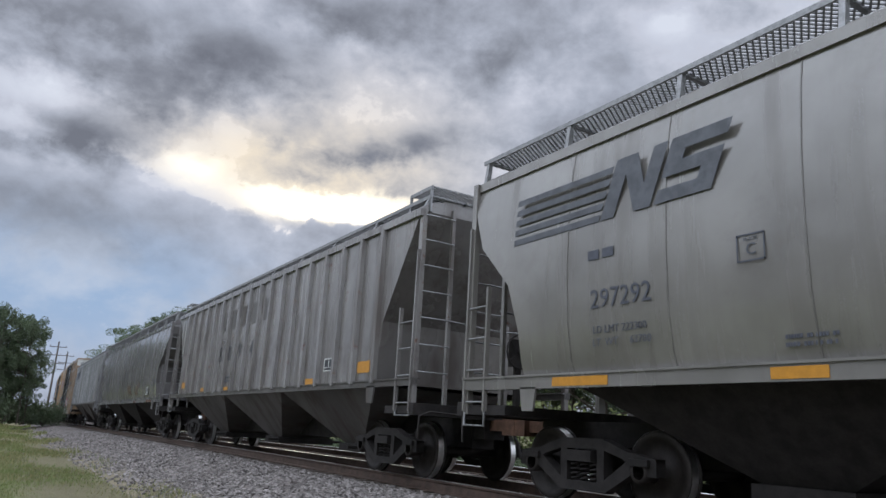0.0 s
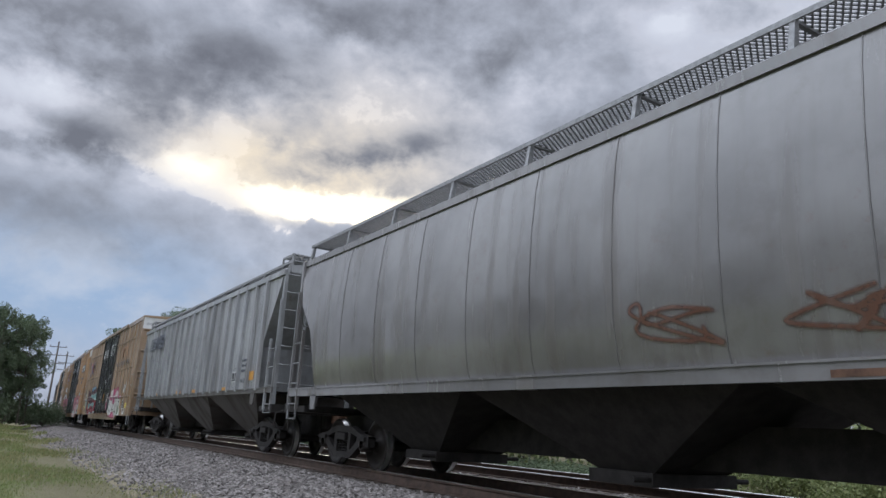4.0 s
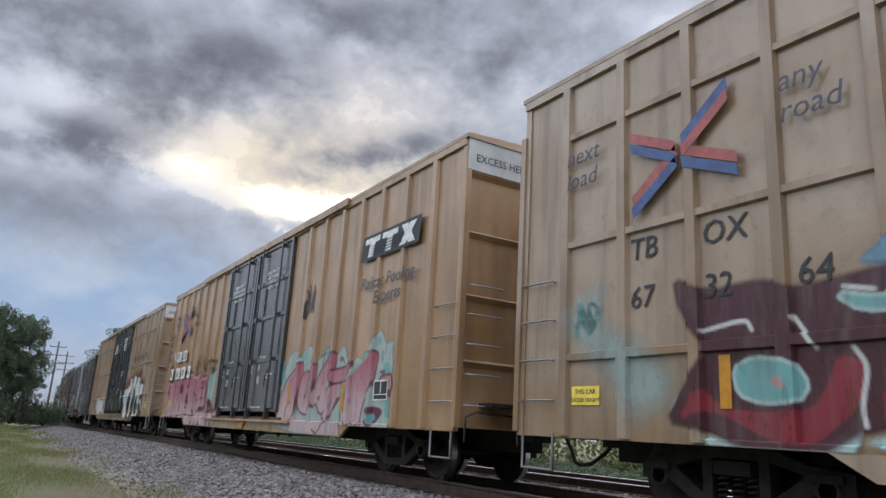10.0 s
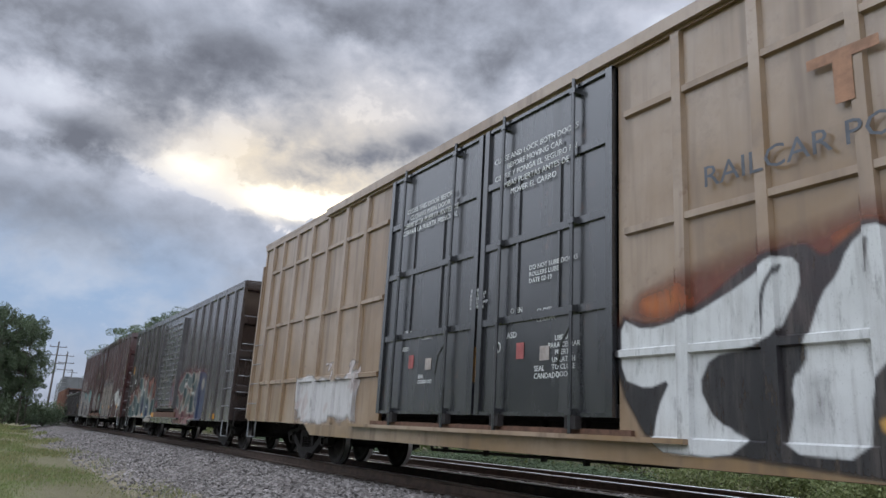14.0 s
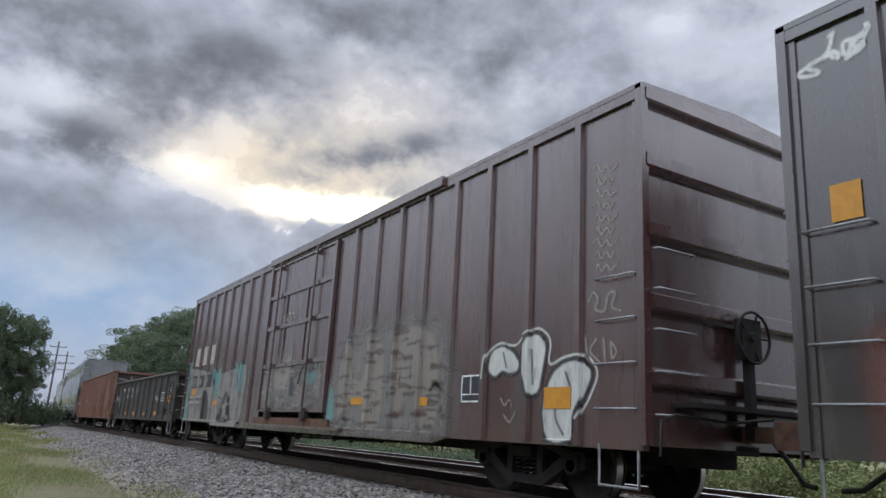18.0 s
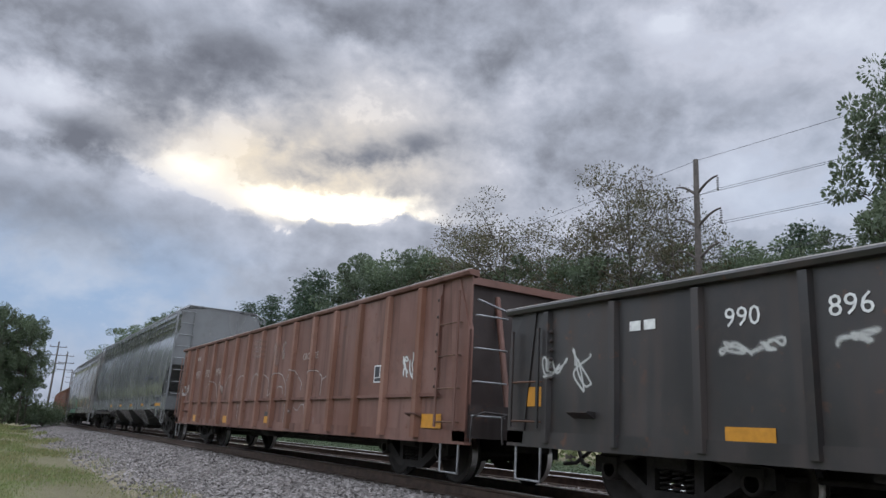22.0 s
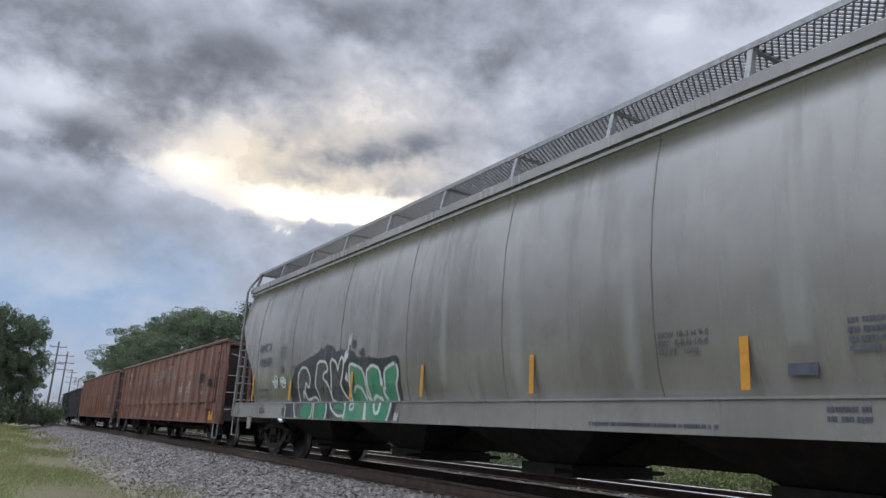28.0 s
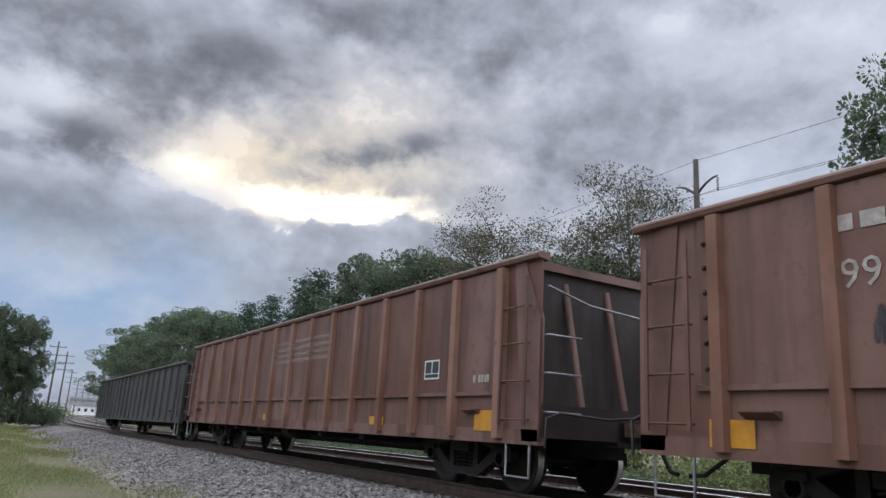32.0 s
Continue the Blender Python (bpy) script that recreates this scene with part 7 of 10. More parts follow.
    rel = relief_of([at(p) for p in gp], 0.075, 0.055, bars, 0.05, 0.045)
    end_words(car, "EXCESS HEIGHT CAR", -1.45, -L - 0.035, 4.70, 0.17, M_BLACK)
    words(car, "RAILCAR POOLING EXPERTS", at(114.70), 3.13, 0.30, M_FADED, -1.641, wide=1.06)
    for i in range(2):
        a = at(113.6) - i * 0.75
        shape(car, "block_figure", [(a, 3.98), (a - 0.6, 3.98), (a - 0.6, 3.88), (a - 0.38, 3.88), (a - 0.38, 3.5), (a - 0.22, 3.5), (a - 0.22, 3.88), (a, 3.88)], M_GHOST, -1.641, "faded red block figure")
    shape(car, "block_figure", [(at(112.1), 4.0), (at(111.9), 4.0), (at(111.3), 3.5), (at(111.5), 3.5)], M_GHOST, -1.641, "faded red block figure")
    shape(car, "block_figure", [(at(111.5), 4.0), (at(111.3), 4.0), (at(111.9), 3.5), (at(112.1), 3.5)], M_GHOST, -1.642, "faded red block figure")
    g = Mural(car, at(116.0), rel, X0, 0.75, (at(113.0), at(124.0), 0.56))
    g.fill(FLAME, [(0.12, 1.96), (0.59, 2.21), (0.93, 2.32), (1.66, 2.43), (2.39, 2.52), (2.87, 2.62), (3.16, 2.4), (3.44, 2.52), (3.76, 2.63), (4.06, 2.67), (4.33, 2.46), (4.57, 2.22), (4.89, 2.13), (5.07, 1.75), (5.44, 1.59), (5.41, 1.24), (4.86, 1.21), (1.68, 1.84)], blur=0.25, cover=0.75)
    g.fill(FLAME2, [(4.89, 1.6), (5.43, 1.51), (5.42, 1.36), (4.87, 1.42)], blur=0.2, cover=0.8)
    g.fill(FLAME2, [(4.11, 2.55), (4.32, 2.41), (4.2, 2.18)], blur=0.2, cover=0.8)
    g.fill(FLAME2, [(2.47, 2.38), (2.79, 2.52), (2.87, 2.39)], blur=0.2, cover=0.8)
    g.fill(FLAME2, [(0.35, 2.16), (0.94, 2.28), (1.06, 2.03), (0.61, 1.92)], blur=0.2, cover=0.8)
    g.fill(INK2, [(0.11, 2.04), (0.61, 1.89), (1.17, 2.02), (1.76, 2.37), (2.22, 2.45), (2.4, 2.27), (2.55, 2.38), (2.79, 2.54), (3.1, 2.3), (3.29, 2.16), (3.56, 2.29), (3.81, 2.42), (4.11, 2.3), (4.24, 2.03), (4.15, 1.76), (4.46, 2.07), (4.75, 2.17), (4.96, 2.09), (4.99, 1.85), (4.81, 1.56), (4.92, 1.42), (5.12, 1.01), (5.1, 0.72), (4.59, 0.65), (4.26, 0.58), (2.91, 0.56), (1.71, 0.66), (0.57, 0.71), (0.14, 1.3)], blur=0.05)
    g.letter(WHITEW, INK2, 0.0, [(0.18, 1.99), (0.5, 1.84), (1.06, 1.92), (1.67, 2.17), (1.95, 2.36), (2.17, 2.3), (2.18, 2.05), (1.96, 1.69), (1.68, 1.58), (1.29, 1.54), (1.14, 1.28), (1.31, 0.96), (1.7, 0.84), (1.42, 0.65), (0.57, 0.68), (0.66, 1.08), (0.82, 1.35), (0.53, 1.26), (0.19, 1.37)], blur=0.02)
    g.letter(WHITEW, INK2, 0.0, [(2.18, 1.56), (2.35, 1.97), (2.49, 2.11), (2.59, 2.32), (2.79, 2.48), (3.06, 2.3), (2.94, 2.06), (2.86, 1.86), (2.89, 1.47), (2.69, 1.25), (2.64, 0.7), (1.97, 0.73), (2.07, 1.08), (2.05, 1.26)], blur=0.02)
    g.letter(WHITEW, INK2, 0.0, [(3.05, 2.24), (3.15, 2.1), (3.42, 2.13), (3.75, 2.36), (3.86, 2.3), (3.84, 1.67), (3.76, 1.48), (3.65, 1.19), (3.7, 0.89), (3.91, 0.76), (4.04, 0.71), (3.79, 0.61), (3.12, 0.6), (3.16, 0.92), (3.43, 1.43), (3.49, 1.69), (3.04, 1.73)], blur=0.02)
    g.letter(WHITEW, INK2, 0.0, [(3.89, 2.33), (4.1, 2.25), (4.15, 2.04), (4.03, 1.81), (3.91, 1.68), (4.28, 1.78), (4.45, 1.99), (4.7, 2.05), (4.89, 2.02), (4.88, 1.81), (4.74, 1.61), (4.62, 1.52), (4.6, 1.18), (4.51, 0.79), (4.55, 0.65), (3.95, 0.58), (4.03, 0.99), (4.21, 1.22), (4.18, 1.32), (3.93, 1.22), (3.84, 1.48)], blur=0.02)
    g.letter(WHITEW, INK2, 0.0, [(4.67, 1.41), (4.83, 1.47), (4.86, 1.21), (5.24, 1.01), (5.23, 0.92), (4.85, 1.07), (4.68, 1.24)], blur=0.02)
    g.fill(INK2, [(2.78, 1.18), (2.92, 1.25), (3.16, 1.19), (3.24, 1.03), (3.17, 0.72), (2.98, 0.72), (2.81, 0.91)], blur=0.03)
    g.fill(INK2, [(3.93, 1.17), (4.15, 1.31), (4.23, 1.22), (4.09, 1.0), (3.97, 0.75), (3.85, 0.76), (3.74, 0.89)], blur=0.03)
    g.fill(INK2, [(1.24, 1.47), (1.44, 1.56), (1.68, 1.58), (1.83, 1.45), (1.78, 1.21), (1.55, 1.05), (1.88, 0.84), (1.56, 0.82), (1.29, 1.08)], blur=0.03)
    g.fill(INK2, [(1.89, 1.45), (2.14, 1.62), (2.21, 1.5), (2.1, 1.32)], blur=0.03)
    g.fill(INK2, [(3.87, 2.29), (4.09, 2.22), (4.11, 2.05), (4.03, 2.01)], blur=0.03)
    g.fill(ORANGE, [(2.74, 1.0), (2.9, 1.03), (2.86, 0.92), (2.77, 0.9)], blur=0.04)
    g.fill(ORANGE, [(4.54, 1.02), (4.67, 1.06), (4.69, 0.82), (4.59, 0.84)], blur=0.04)
    g.fill(ORANGE, [(3.77, 0.99), (3.88, 1.04), (3.85, 0.94)], blur=0.04)
    g.line(INK2, 0.02, [(2.0, 2.26), (1.86, 2.08), (1.82, 1.7)])
    g.line(INK2, 0.02, [(3.07, 1.79), (3.54, 1.83)])
    g.line(INK2, 0.02, [(3.62, 2.22), (3.62, 1.9)])
    g.line(INK2, 0.02, [(4.28, 1.64), (4.53, 1.67), (4.61, 1.53), (4.62, 1.26)])
    g.line(INK2, 0.02, [(2.75, 2.34), (2.72, 2.11)])
    g.line(INK2, 0.05, [(4.31, 0.91), (4.38, 0.89)], cover=0.35, blur=0.12)
    g.line(INK2, 0.05, [(2.29, 1.14), (2.24, 1.03)], cover=0.35, blur=0.12)
    g.line(INK2, 0.05, [(2.31, 1.29), (2.24, 1.26)], cover=0.35, blur=0.12)
    g.line(CREAMW, 0.03, [(5.1, 1.92), (5.15, 1.74), (5.08, 1.62)])
    g.line(CREAMW, 0.03, [(5.14, 1.85), (5.24, 1.9), (5.25, 1.73), (5.18, 1.66)])
    g.done("white sprayed piece with black shading and flames")
    spray(car, at(125.0), at(121.9), 0.75, 2.0, [(cloud_mask(at(124.9), at(122.0), 0.75, 1.65, 61, 0.25), (0.50, 0.48, 0.47)), (blots(at(124.9), at(122.0), 0.8, 1.9, 62, 3.0, 0.3), (0.44, 0.38, 0.36))], rel, X0, label="patchy pale sprayed paint")
    yellow_sign(car, at, 110.26, 109.83, 1.09, 1.30, -1.594)
    scrawl(car, at(111.3), 1.72, 0.22, 0.22, CHALK, 51, rel, X0, 0.016, 4)
    marks(car, at(111.95), 2.36, 6, 0.05, 0.14, M_BLUEBLACK, -1.59, 1.75, 23)
    door_words_grid(car, at, 121.2)
    for ds in (3.65, 0.95):
        patch(car, "sticker", at(121.2 - ds), at(121.2 - ds - 0.15), 1.66, 1.86, M_REDPAINT, -1.616, "small orange-red sticker")

    # --- black-brown boxcar with a sliding door
    hp = [130.4, 131.3, 132.2, 133.05, 133.94, 134.86, 140.03, 141.0, 141.92, 142.86, 143.78, 144.6]
    car, L, at = boxcar("boxcar", "black-brown boxcar with a ribbed sliding door", 129.6, 145.37, M_BLACK_BOX, hp, 0.70, 4.42, (136.05, 139.05), (1.05, 4.05), M_SLIDE,
                        ends=4, truck_in=2.2, door_kind="slide", post_half=0.06, post_proud=0.05, skirt=(134.0, 141.0, 0.55))
    rel = relief_of([at(p) for p in hp], 0.06, 0.05)
    g = Mural(car, at(144.9), rel, X0, 0.70, (at(134.0), at(141.0), 0.56))
    g.fill(DUSKO, [(0.0, 1.22), (-0.03, 1.66), (0.61, 1.76), (1.23, 1.95), (1.8, 2.06), (2.55, 2.52), (2.77, 2.3), (3.19, 2.41), (3.44, 2.26), (3.96, 2.18), (4.42, 2.21), (4.68, 2.07), (5.17, 2.08), (5.3, 1.17), (5.17, 0.57), (4.34, 0.54), (3.0, 0.58), (1.46, 0.6), (0.09, 0.63)], blur=0.2, cover=0.85)
    g.line(DUSKO2, 0.05, [(4.36, 2.12), (4.42, 2.21), (4.51, 2.22), (4.59, 2.09), (4.54, 2.0), (4.4, 2.02), (4.36, 2.12)], blur=0.08)
    g.line(DUSKO2, 0.05, [(3.98, 2.03), (4.06, 2.07), (4.13, 1.99), (4.02, 1.93)], blur=0.08)
    g.fill(CREAM, [(0.31, 0.95), (1.06, 1.21), (1.9, 1.26), (2.31, 2.01), (2.43, 2.29), (2.51, 2.34), (2.54, 1.76), (3.24, 1.91), (3.29, 1.49), (3.8, 1.18), (3.97, 1.5), (4.34, 1.8), (4.39, 1.89), (4.57, 2.0), (4.32, 1.44), (4.88, 1.09), (5.2, 0.94), (5.16, 0.54), (4.11, 0.54), (3.0, 0.6), (1.32, 0.54), (1.32, 0.71), (0.38, 0.69)], blur=0.03)
    g.letter(TEALD, CREAMW, 0.018, [(0.26, 0.73), (0.19, 0.98), (0.35, 1.19), (0.68, 1.45), (0.95, 1.28), (1.01, 1.21), (0.75, 1.02), (0.91, 0.94), (1.21, 0.99), (1.32, 0.79), (1.08, 0.68)])
    g.letter(TEALD, CREAMW, 0.018, [(0.94, 1.61), (1.29, 1.59), (1.89, 1.32), (2.26, 1.25), (2.29, 1.77), (2.06, 1.85), (1.8, 2.06), (1.84, 2.25), (2.27, 2.29), (2.39, 2.0), (2.42, 1.76), (2.46, 1.31), (2.28, 0.86), (2.15, 0.76), (1.81, 0.78), (1.77, 1.08), (1.45, 1.27), (1.72, 1.19), (1.77, 0.9), (1.46, 0.74), (1.06, 1.21)])
    g.letter(TEALD, CREAMW, 0.018, [(2.46, 1.53), (2.54, 1.93), (2.81, 2.3), (2.96, 2.17), (2.92, 1.95), (3.11, 1.66), (3.27, 1.44), (3.25, 1.09), (3.09, 0.85), (2.81, 0.81), (2.53, 0.94), (2.42, 1.19)])
    g.letter(TEALD, CREAMW, 0.018, [(3.41, 2.18), (3.5, 2.2), (3.77, 2.06), (3.73, 1.86), (3.6, 1.57), (3.54, 1.38), (3.64, 1.18), (3.83, 1.31), (3.65, 1.61), (3.83, 1.75), (3.94, 1.65), (3.93, 1.46), (4.13, 1.36), (4.28, 1.18), (4.31, 0.96), (4.23, 0.78), (3.97, 0.65), (3.66, 0.61), (3.44, 0.74), (3.28, 0.84), (3.29, 1.44), (3.3, 1.75)])
    g.letter(TEALD, CREAMW, 0.018, [(4.32, 1.79), (4.4, 1.97), (4.68, 1.99), (4.77, 2.0), (4.73, 1.76), (4.64, 1.5), (4.37, 1.5), (4.23, 1.57)])
    g.letter(TEALD, CREAMW, 0.018, [(4.48, 1.12), (4.61, 1.17), (4.91, 1.41), (5.18, 1.4), (5.12, 0.79), (4.58, 0.83), (4.48, 0.91)])
    g.fill(BLUED, [(2.5, 1.3), (2.89, 1.51), (3.22, 1.28), (3.16, 0.99), (2.81, 0.84), (2.54, 0.97)], blur=0.15)
    g.fill(BLUED, [(3.63, 1.09), (3.96, 1.27), (4.24, 1.0), (4.03, 0.73), (3.61, 0.71)], blur=0.15)
    g.fill(CREAM, [(2.67, 1.51), (2.76, 1.64), (2.85, 1.51), (2.81, 1.34), (2.71, 1.32)])
    g.fill(CREAM, [(0.75, 1.02), (0.9, 1.21), (1.11, 1.28), (1.21, 1.07), (0.97, 0.95)])
    g.fill(CREAM, [(1.93, 1.62), (2.1, 1.79), (2.14, 1.49), (2.0, 1.41)])
    g.fill(CREAM, [(3.3, 1.06), (3.39, 1.19), (3.4, 1.06), (3.33, 0.99)])
    g.line(CREAMW, 0.012, [(2.39, 2.24), (2.4, 1.88)])
    g.line(CREAMW, 0.012, [(2.47, 2.23), (2.45, 1.82)])
    g.line(CREAMW, 0.012, [(3.05, 2.15), (3.07, 1.77)])
    g.line(CREAMW, 0.012, [(3.13, 2.12), (3.09, 1.71)])
    g.line(CREAMW, 0.012, [(3.63, 1.23), (3.79, 1.09), (3.94, 1.0)])
    g.line(CREAMW, 0.012, [(3.91, 1.27), (3.96, 1.09), (4.07, 0.98)])
    g.line(CREAMW, 0.02, [(2.35, 1.83), (2.46, 1.76), (2.35, 1.65), (2.45, 1.59)])
    g.line(CREAMW, 0.02, [(2.52, 1.76), (2.61, 1.69), (2.5, 1.56), (2.63, 1.61)])
    g.line(CREAM, 0.014, [(1.19, 1.79), (1.29, 1.88), (1.34, 1.75), (1.48, 1.84), (1.53, 1.71), (1.67, 1.82), (1.71, 1.73)])
    g.line(CREAM, 0.014, [(1.42, 2.37), (1.41, 2.1)])
    g.line(CREAM, 0.014, [(1.32, 2.35), (1.54, 2.34)])
    g.line(CREAM, 0.014, [(1.59, 2.34), (1.65, 2.21), (1.7, 2.34)])
    g.done("dark teal sprayed piece outlined in cream on dull orange")
    g = Mural(car, at(136.4), rel, X0, 0.70, (at(134.0), at(141.0), 0.56))
    g.fill(DUSKR, [(0.05, 1.58), (0.41, 2.0), (1.31, 2.26), (2.29, 2.23), (2.94, 2.22), (3.56, 2.16), (4.07, 2.04), (3.92, 0.59), (2.72, 0.39), (0.26, 0.43)], blur=0.25, cover=0.7)
    g.fill(BLUED, [(2.91, 1.81), (3.16, 2.0), (3.3, 2.12), (3.59, 2.14), (4.06, 2.0), (3.91, 0.51), (3.09, 0.55), (2.99, 0.95), (2.77, 1.27)], blur=0.08)
    g.fill(CREAM, [(1.07, 1.2), (1.4, 1.57), (1.62, 1.72), (2.03, 1.59), (1.83, 1.24), (1.53, 0.88), (1.07, 0.87)], sharp=True, blur=0.03)
    g.fill(CREAM, [(2.29, 2.12), (2.8, 2.12), (2.82, 1.91), (2.55, 1.75), (2.38, 1.71)], sharp=True, blur=0.03)
    g.fill(CREAM, [(1.38, 0.51), (1.87, 0.69), (2.28, 0.78), (2.83, 0.74), (3.19, 0.76), (3.57, 0.59), (3.56, 0.48), (2.72, 0.48)], sharp=True, blur=0.03)
    g.fill(CREAM, [(1.97, 0.89), (2.53, 1.46), (2.72, 1.18), (2.89, 0.87)], sharp=True, blur=0.03)
    g.letter(TEALD, CREAM, 0.05, [(0.5, 1.69), (1.08, 2.02), (1.52, 2.17), (1.98, 2.06), (2.28, 1.95), (2.37, 1.76), (2.21, 1.67), (1.91, 1.72), (1.69, 1.82), (1.62, 1.94), (1.51, 1.75), (1.0, 1.49), (0.68, 1.66)])
    g.letter(TEALD, CREAM, 0.05, [(0.44, 1.43), (0.59, 1.49), (0.82, 1.3), (0.85, 1.04), (0.59, 1.1), (0.4, 1.26)])
    g.letter(TEALD, CREAM, 0.03, [(0.99, 0.91), (1.29, 1.3), (1.51, 1.51), (1.56, 1.72), (1.84, 1.63), (1.64, 1.29), (1.48, 0.92)])
    g.letter(TEALD, CREAM, 0.03, [(1.55, 0.92), (1.84, 1.44), (2.26, 1.57), (2.38, 1.66), (2.6, 1.79), (2.87, 2.05), (3.02, 1.99), (2.9, 1.62), (2.73, 1.54), (2.7, 1.18), (2.87, 0.94), (1.94, 0.93), (2.06, 1.14), (2.49, 1.18), (2.47, 1.37), (2.19, 1.35), (2.01, 1.19)])
    g.letter(TEALD, CREAM, 0.03, [(2.4, 2.11), (2.54, 2.15), (2.55, 1.79), (2.38, 1.74)])
    g.letter(CREAM, INK2, 0.02, [(2.85, 2.0), (3.03, 2.2), (3.14, 2.14), (3.1, 1.88), (2.94, 1.62), (2.79, 1.36), (2.87, 1.13), (3.17, 0.99), (2.94, 0.91), (2.72, 1.12), (2.71, 1.41), (2.95, 1.8)])
    g.letter(CREAM, INK2, 0.02, [(2.02, 1.16), (2.13, 1.21), (2.48, 1.16), (2.48, 0.96), (2.18, 0.96), (2.03, 1.04)])
    g.letter(CREAM, INK2, 0.02, [(3.1, 1.38), (3.25, 1.47), (3.34, 1.25), (3.31, 1.07), (3.14, 1.21)])
    g.letter(CREAM, INK2, 0.02, [(3.53, 1.91), (3.77, 1.96), (3.82, 1.71), (3.66, 1.56), (3.51, 1.66)])
    g.letter(CREAM, INK2, 0.02, [(2.43, 1.66), (2.54, 1.7), (2.53, 1.37), (2.25, 1.32)])
    g.fill(DUSKR, [(1.48, 0.5), (1.93, 0.7), (2.55, 0.82), (2.63, 0.6), (2.21, 0.46)], blur=0.1)
    g.fill(DUSKR, [(2.83, 0.74), (3.02, 0.79), (3.05, 0.63)], blur=0.1)
    g.fill(TEALD, [(1.87, 0.69), (2.34, 0.83), (2.33, 0.79), (1.93, 0.67)])
    g.fill(TEALD, [(3.02, 0.75), (3.27, 0.73), (3.18, 0.6), (3.05, 0.63)])
    g.fill(TANW, [(1.47, 1.24), (1.61, 1.45), (1.57, 1.09)], blur=0.06, cover=0.6)
    g.fill(TANW, [(2.4, 1.61), (2.52, 1.65), (2.47, 1.37)], blur=0.06, cover=0.6)
    g.fill(TANW, [(3.03, 2.16), (3.12, 2.1), (3.08, 1.92)], blur=0.06, cover=0.6)
    g.line(INK2, 0.014, [(0.92, 1.2), (1.44, 1.46)])
    g.line(INK2, 0.014, [(1.36, 0.87), (1.57, 1.24)])
    g.line(INK2, 0.014, [(2.82, 1.18), (3.08, 0.98)])
    g.line(INK2, 0.014, [(3.01, 1.98), (2.84, 1.54)])
    g.line(CREAMW, 0.012, [(1.45, 1.96), (1.78, 1.96), (1.77, 1.91), (1.62, 1.91), (1.58, 1.72)])
    g.line(CREAMW, 0.012, [(2.53, 1.53), (2.72, 1.52)])
    g.line(CREAMW, 0.012, [(2.53, 1.49), (2.71, 1.48)])
    g.line(CREAMW, 0.012, [(1.89, 2.04), (2.35, 2.14)])
    g.done("dark teal and cream sprayed piece")
    g = Mural(car, at(139.0), lambda Y, Z: np.full_like(Y, 0.10), X0, 1.06, None)
    g.fill(DUSKR, [(2.64, 1.99), (2.95, 2.07), (2.89, 1.08), (2.44, 1.08), (2.52, 1.6)], blur=0.3, cover=0.7)
    g.fill(BLUED, [(2.44, 1.78), (2.67, 1.8), (2.69, 1.42), (2.89, 1.41), (2.88, 1.28), (2.46, 1.34)], blur=0.15)
    g.fill(DUSKR, [(-0.05, 1.26), (0.44, 1.3), (0.51, 1.08), (-0.14, 1.08)], blur=0.2, cover=0.6)
    g.fill(TEALD, [(1.96, 2.13), (2.14, 2.1), (2.13, 1.82), (1.99, 1.81)], blur=0.1)
    g.line(CREAM, 0.02, [(0.56, 2.01), (1.17, 2.02), (1.9, 2.03)], cover=0.8)
    g.line(CREAM, 0.02, [(0.57, 1.98), (0.55, 1.84)], cover=0.8)
    g.line(CREAM, 0.018, [(0.16, 1.75), (0.32, 1.77), (0.52, 1.76)], cover=0.8)
    g.line(CREAM, 0.018, [(0.96, 1.77), (1.35, 1.7)], cover=0.8)
    g.line(CREAM, 0.014, [(2.04, 1.68), (2.02, 1.54), (2.04, 1.45)], cover=0.8)
    g.line(CREAM, 0.016, [(2.64, 2.01), (2.86, 1.99)], cover=0.8)
    g.line(CREAM, 0.012, [(1.7, 1.47), (1.7, 1.22)], cover=0.8)
    g.done("faint sprayed paint and scuffs on the door")
    tape(car, at, [(139.88, 139.41, 0.76, 0.90), (142.04, 141.62, 0.74, 0.88), (145.06, 144.81, 2.53, 2.84), (137.89, 137.41, 0.61, 0.74), (135.6, 135.12, 0.61, 0.74), (131.5, 131.05, 0.76, 0.9)], -1.592)
    tape(car, at, [(141.28, 141.15, 0.95, 1.44)], -1.592)
    words(car, "BK", at(144.48), 2.1, 0.25, M_WHITE, -1.592)
    words(car, "15", at(144.48), 1.6, 0.27, M_WHITE, -1.592)
    scrawl(car, at(145.3), 3.85, 0.8, 0.35, CHALK, 52, rel, X0, 0.02, 6)

    # --- maroon boxcar
    ip = [148.0, 148.9, 149.8, 150.65, 151.5, 152.35, 153.2, 154.1, 159.7, 160.55, 161.42, 162.27, 163.1, 163.97, 164.8, 165.65]
    car, L, at = boxcar("boxcar", "maroon boxcar with faded paint pieces", 147.06, 166.32, M_MAROON, ip, 0.66, 4.55, (154.9, 158.85), (0.98, 4.35), M_MAROON,
                        ends=5, truck_in=2.5, post_half=0.065, post_proud=0.05, skirt=(151.0, 162.8, 0.58), header=(151.0, 158.9))
    rel = relief_of([at(p) for p in ip], 0.065, 0.05)
    g = Mural(car, at(150.2), rel, X0, 0.66, (at(151.0), at(162.8), 0.58))
    g.letter(CREAMW, INK2, 0.05, [(0.48, 1.55), (0.56, 1.79), (0.8, 1.84), (1.02, 1.74), (1.14, 1.61), (1.1, 1.51), (0.94, 1.49), (0.8, 1.54), (0.63, 1.45)])
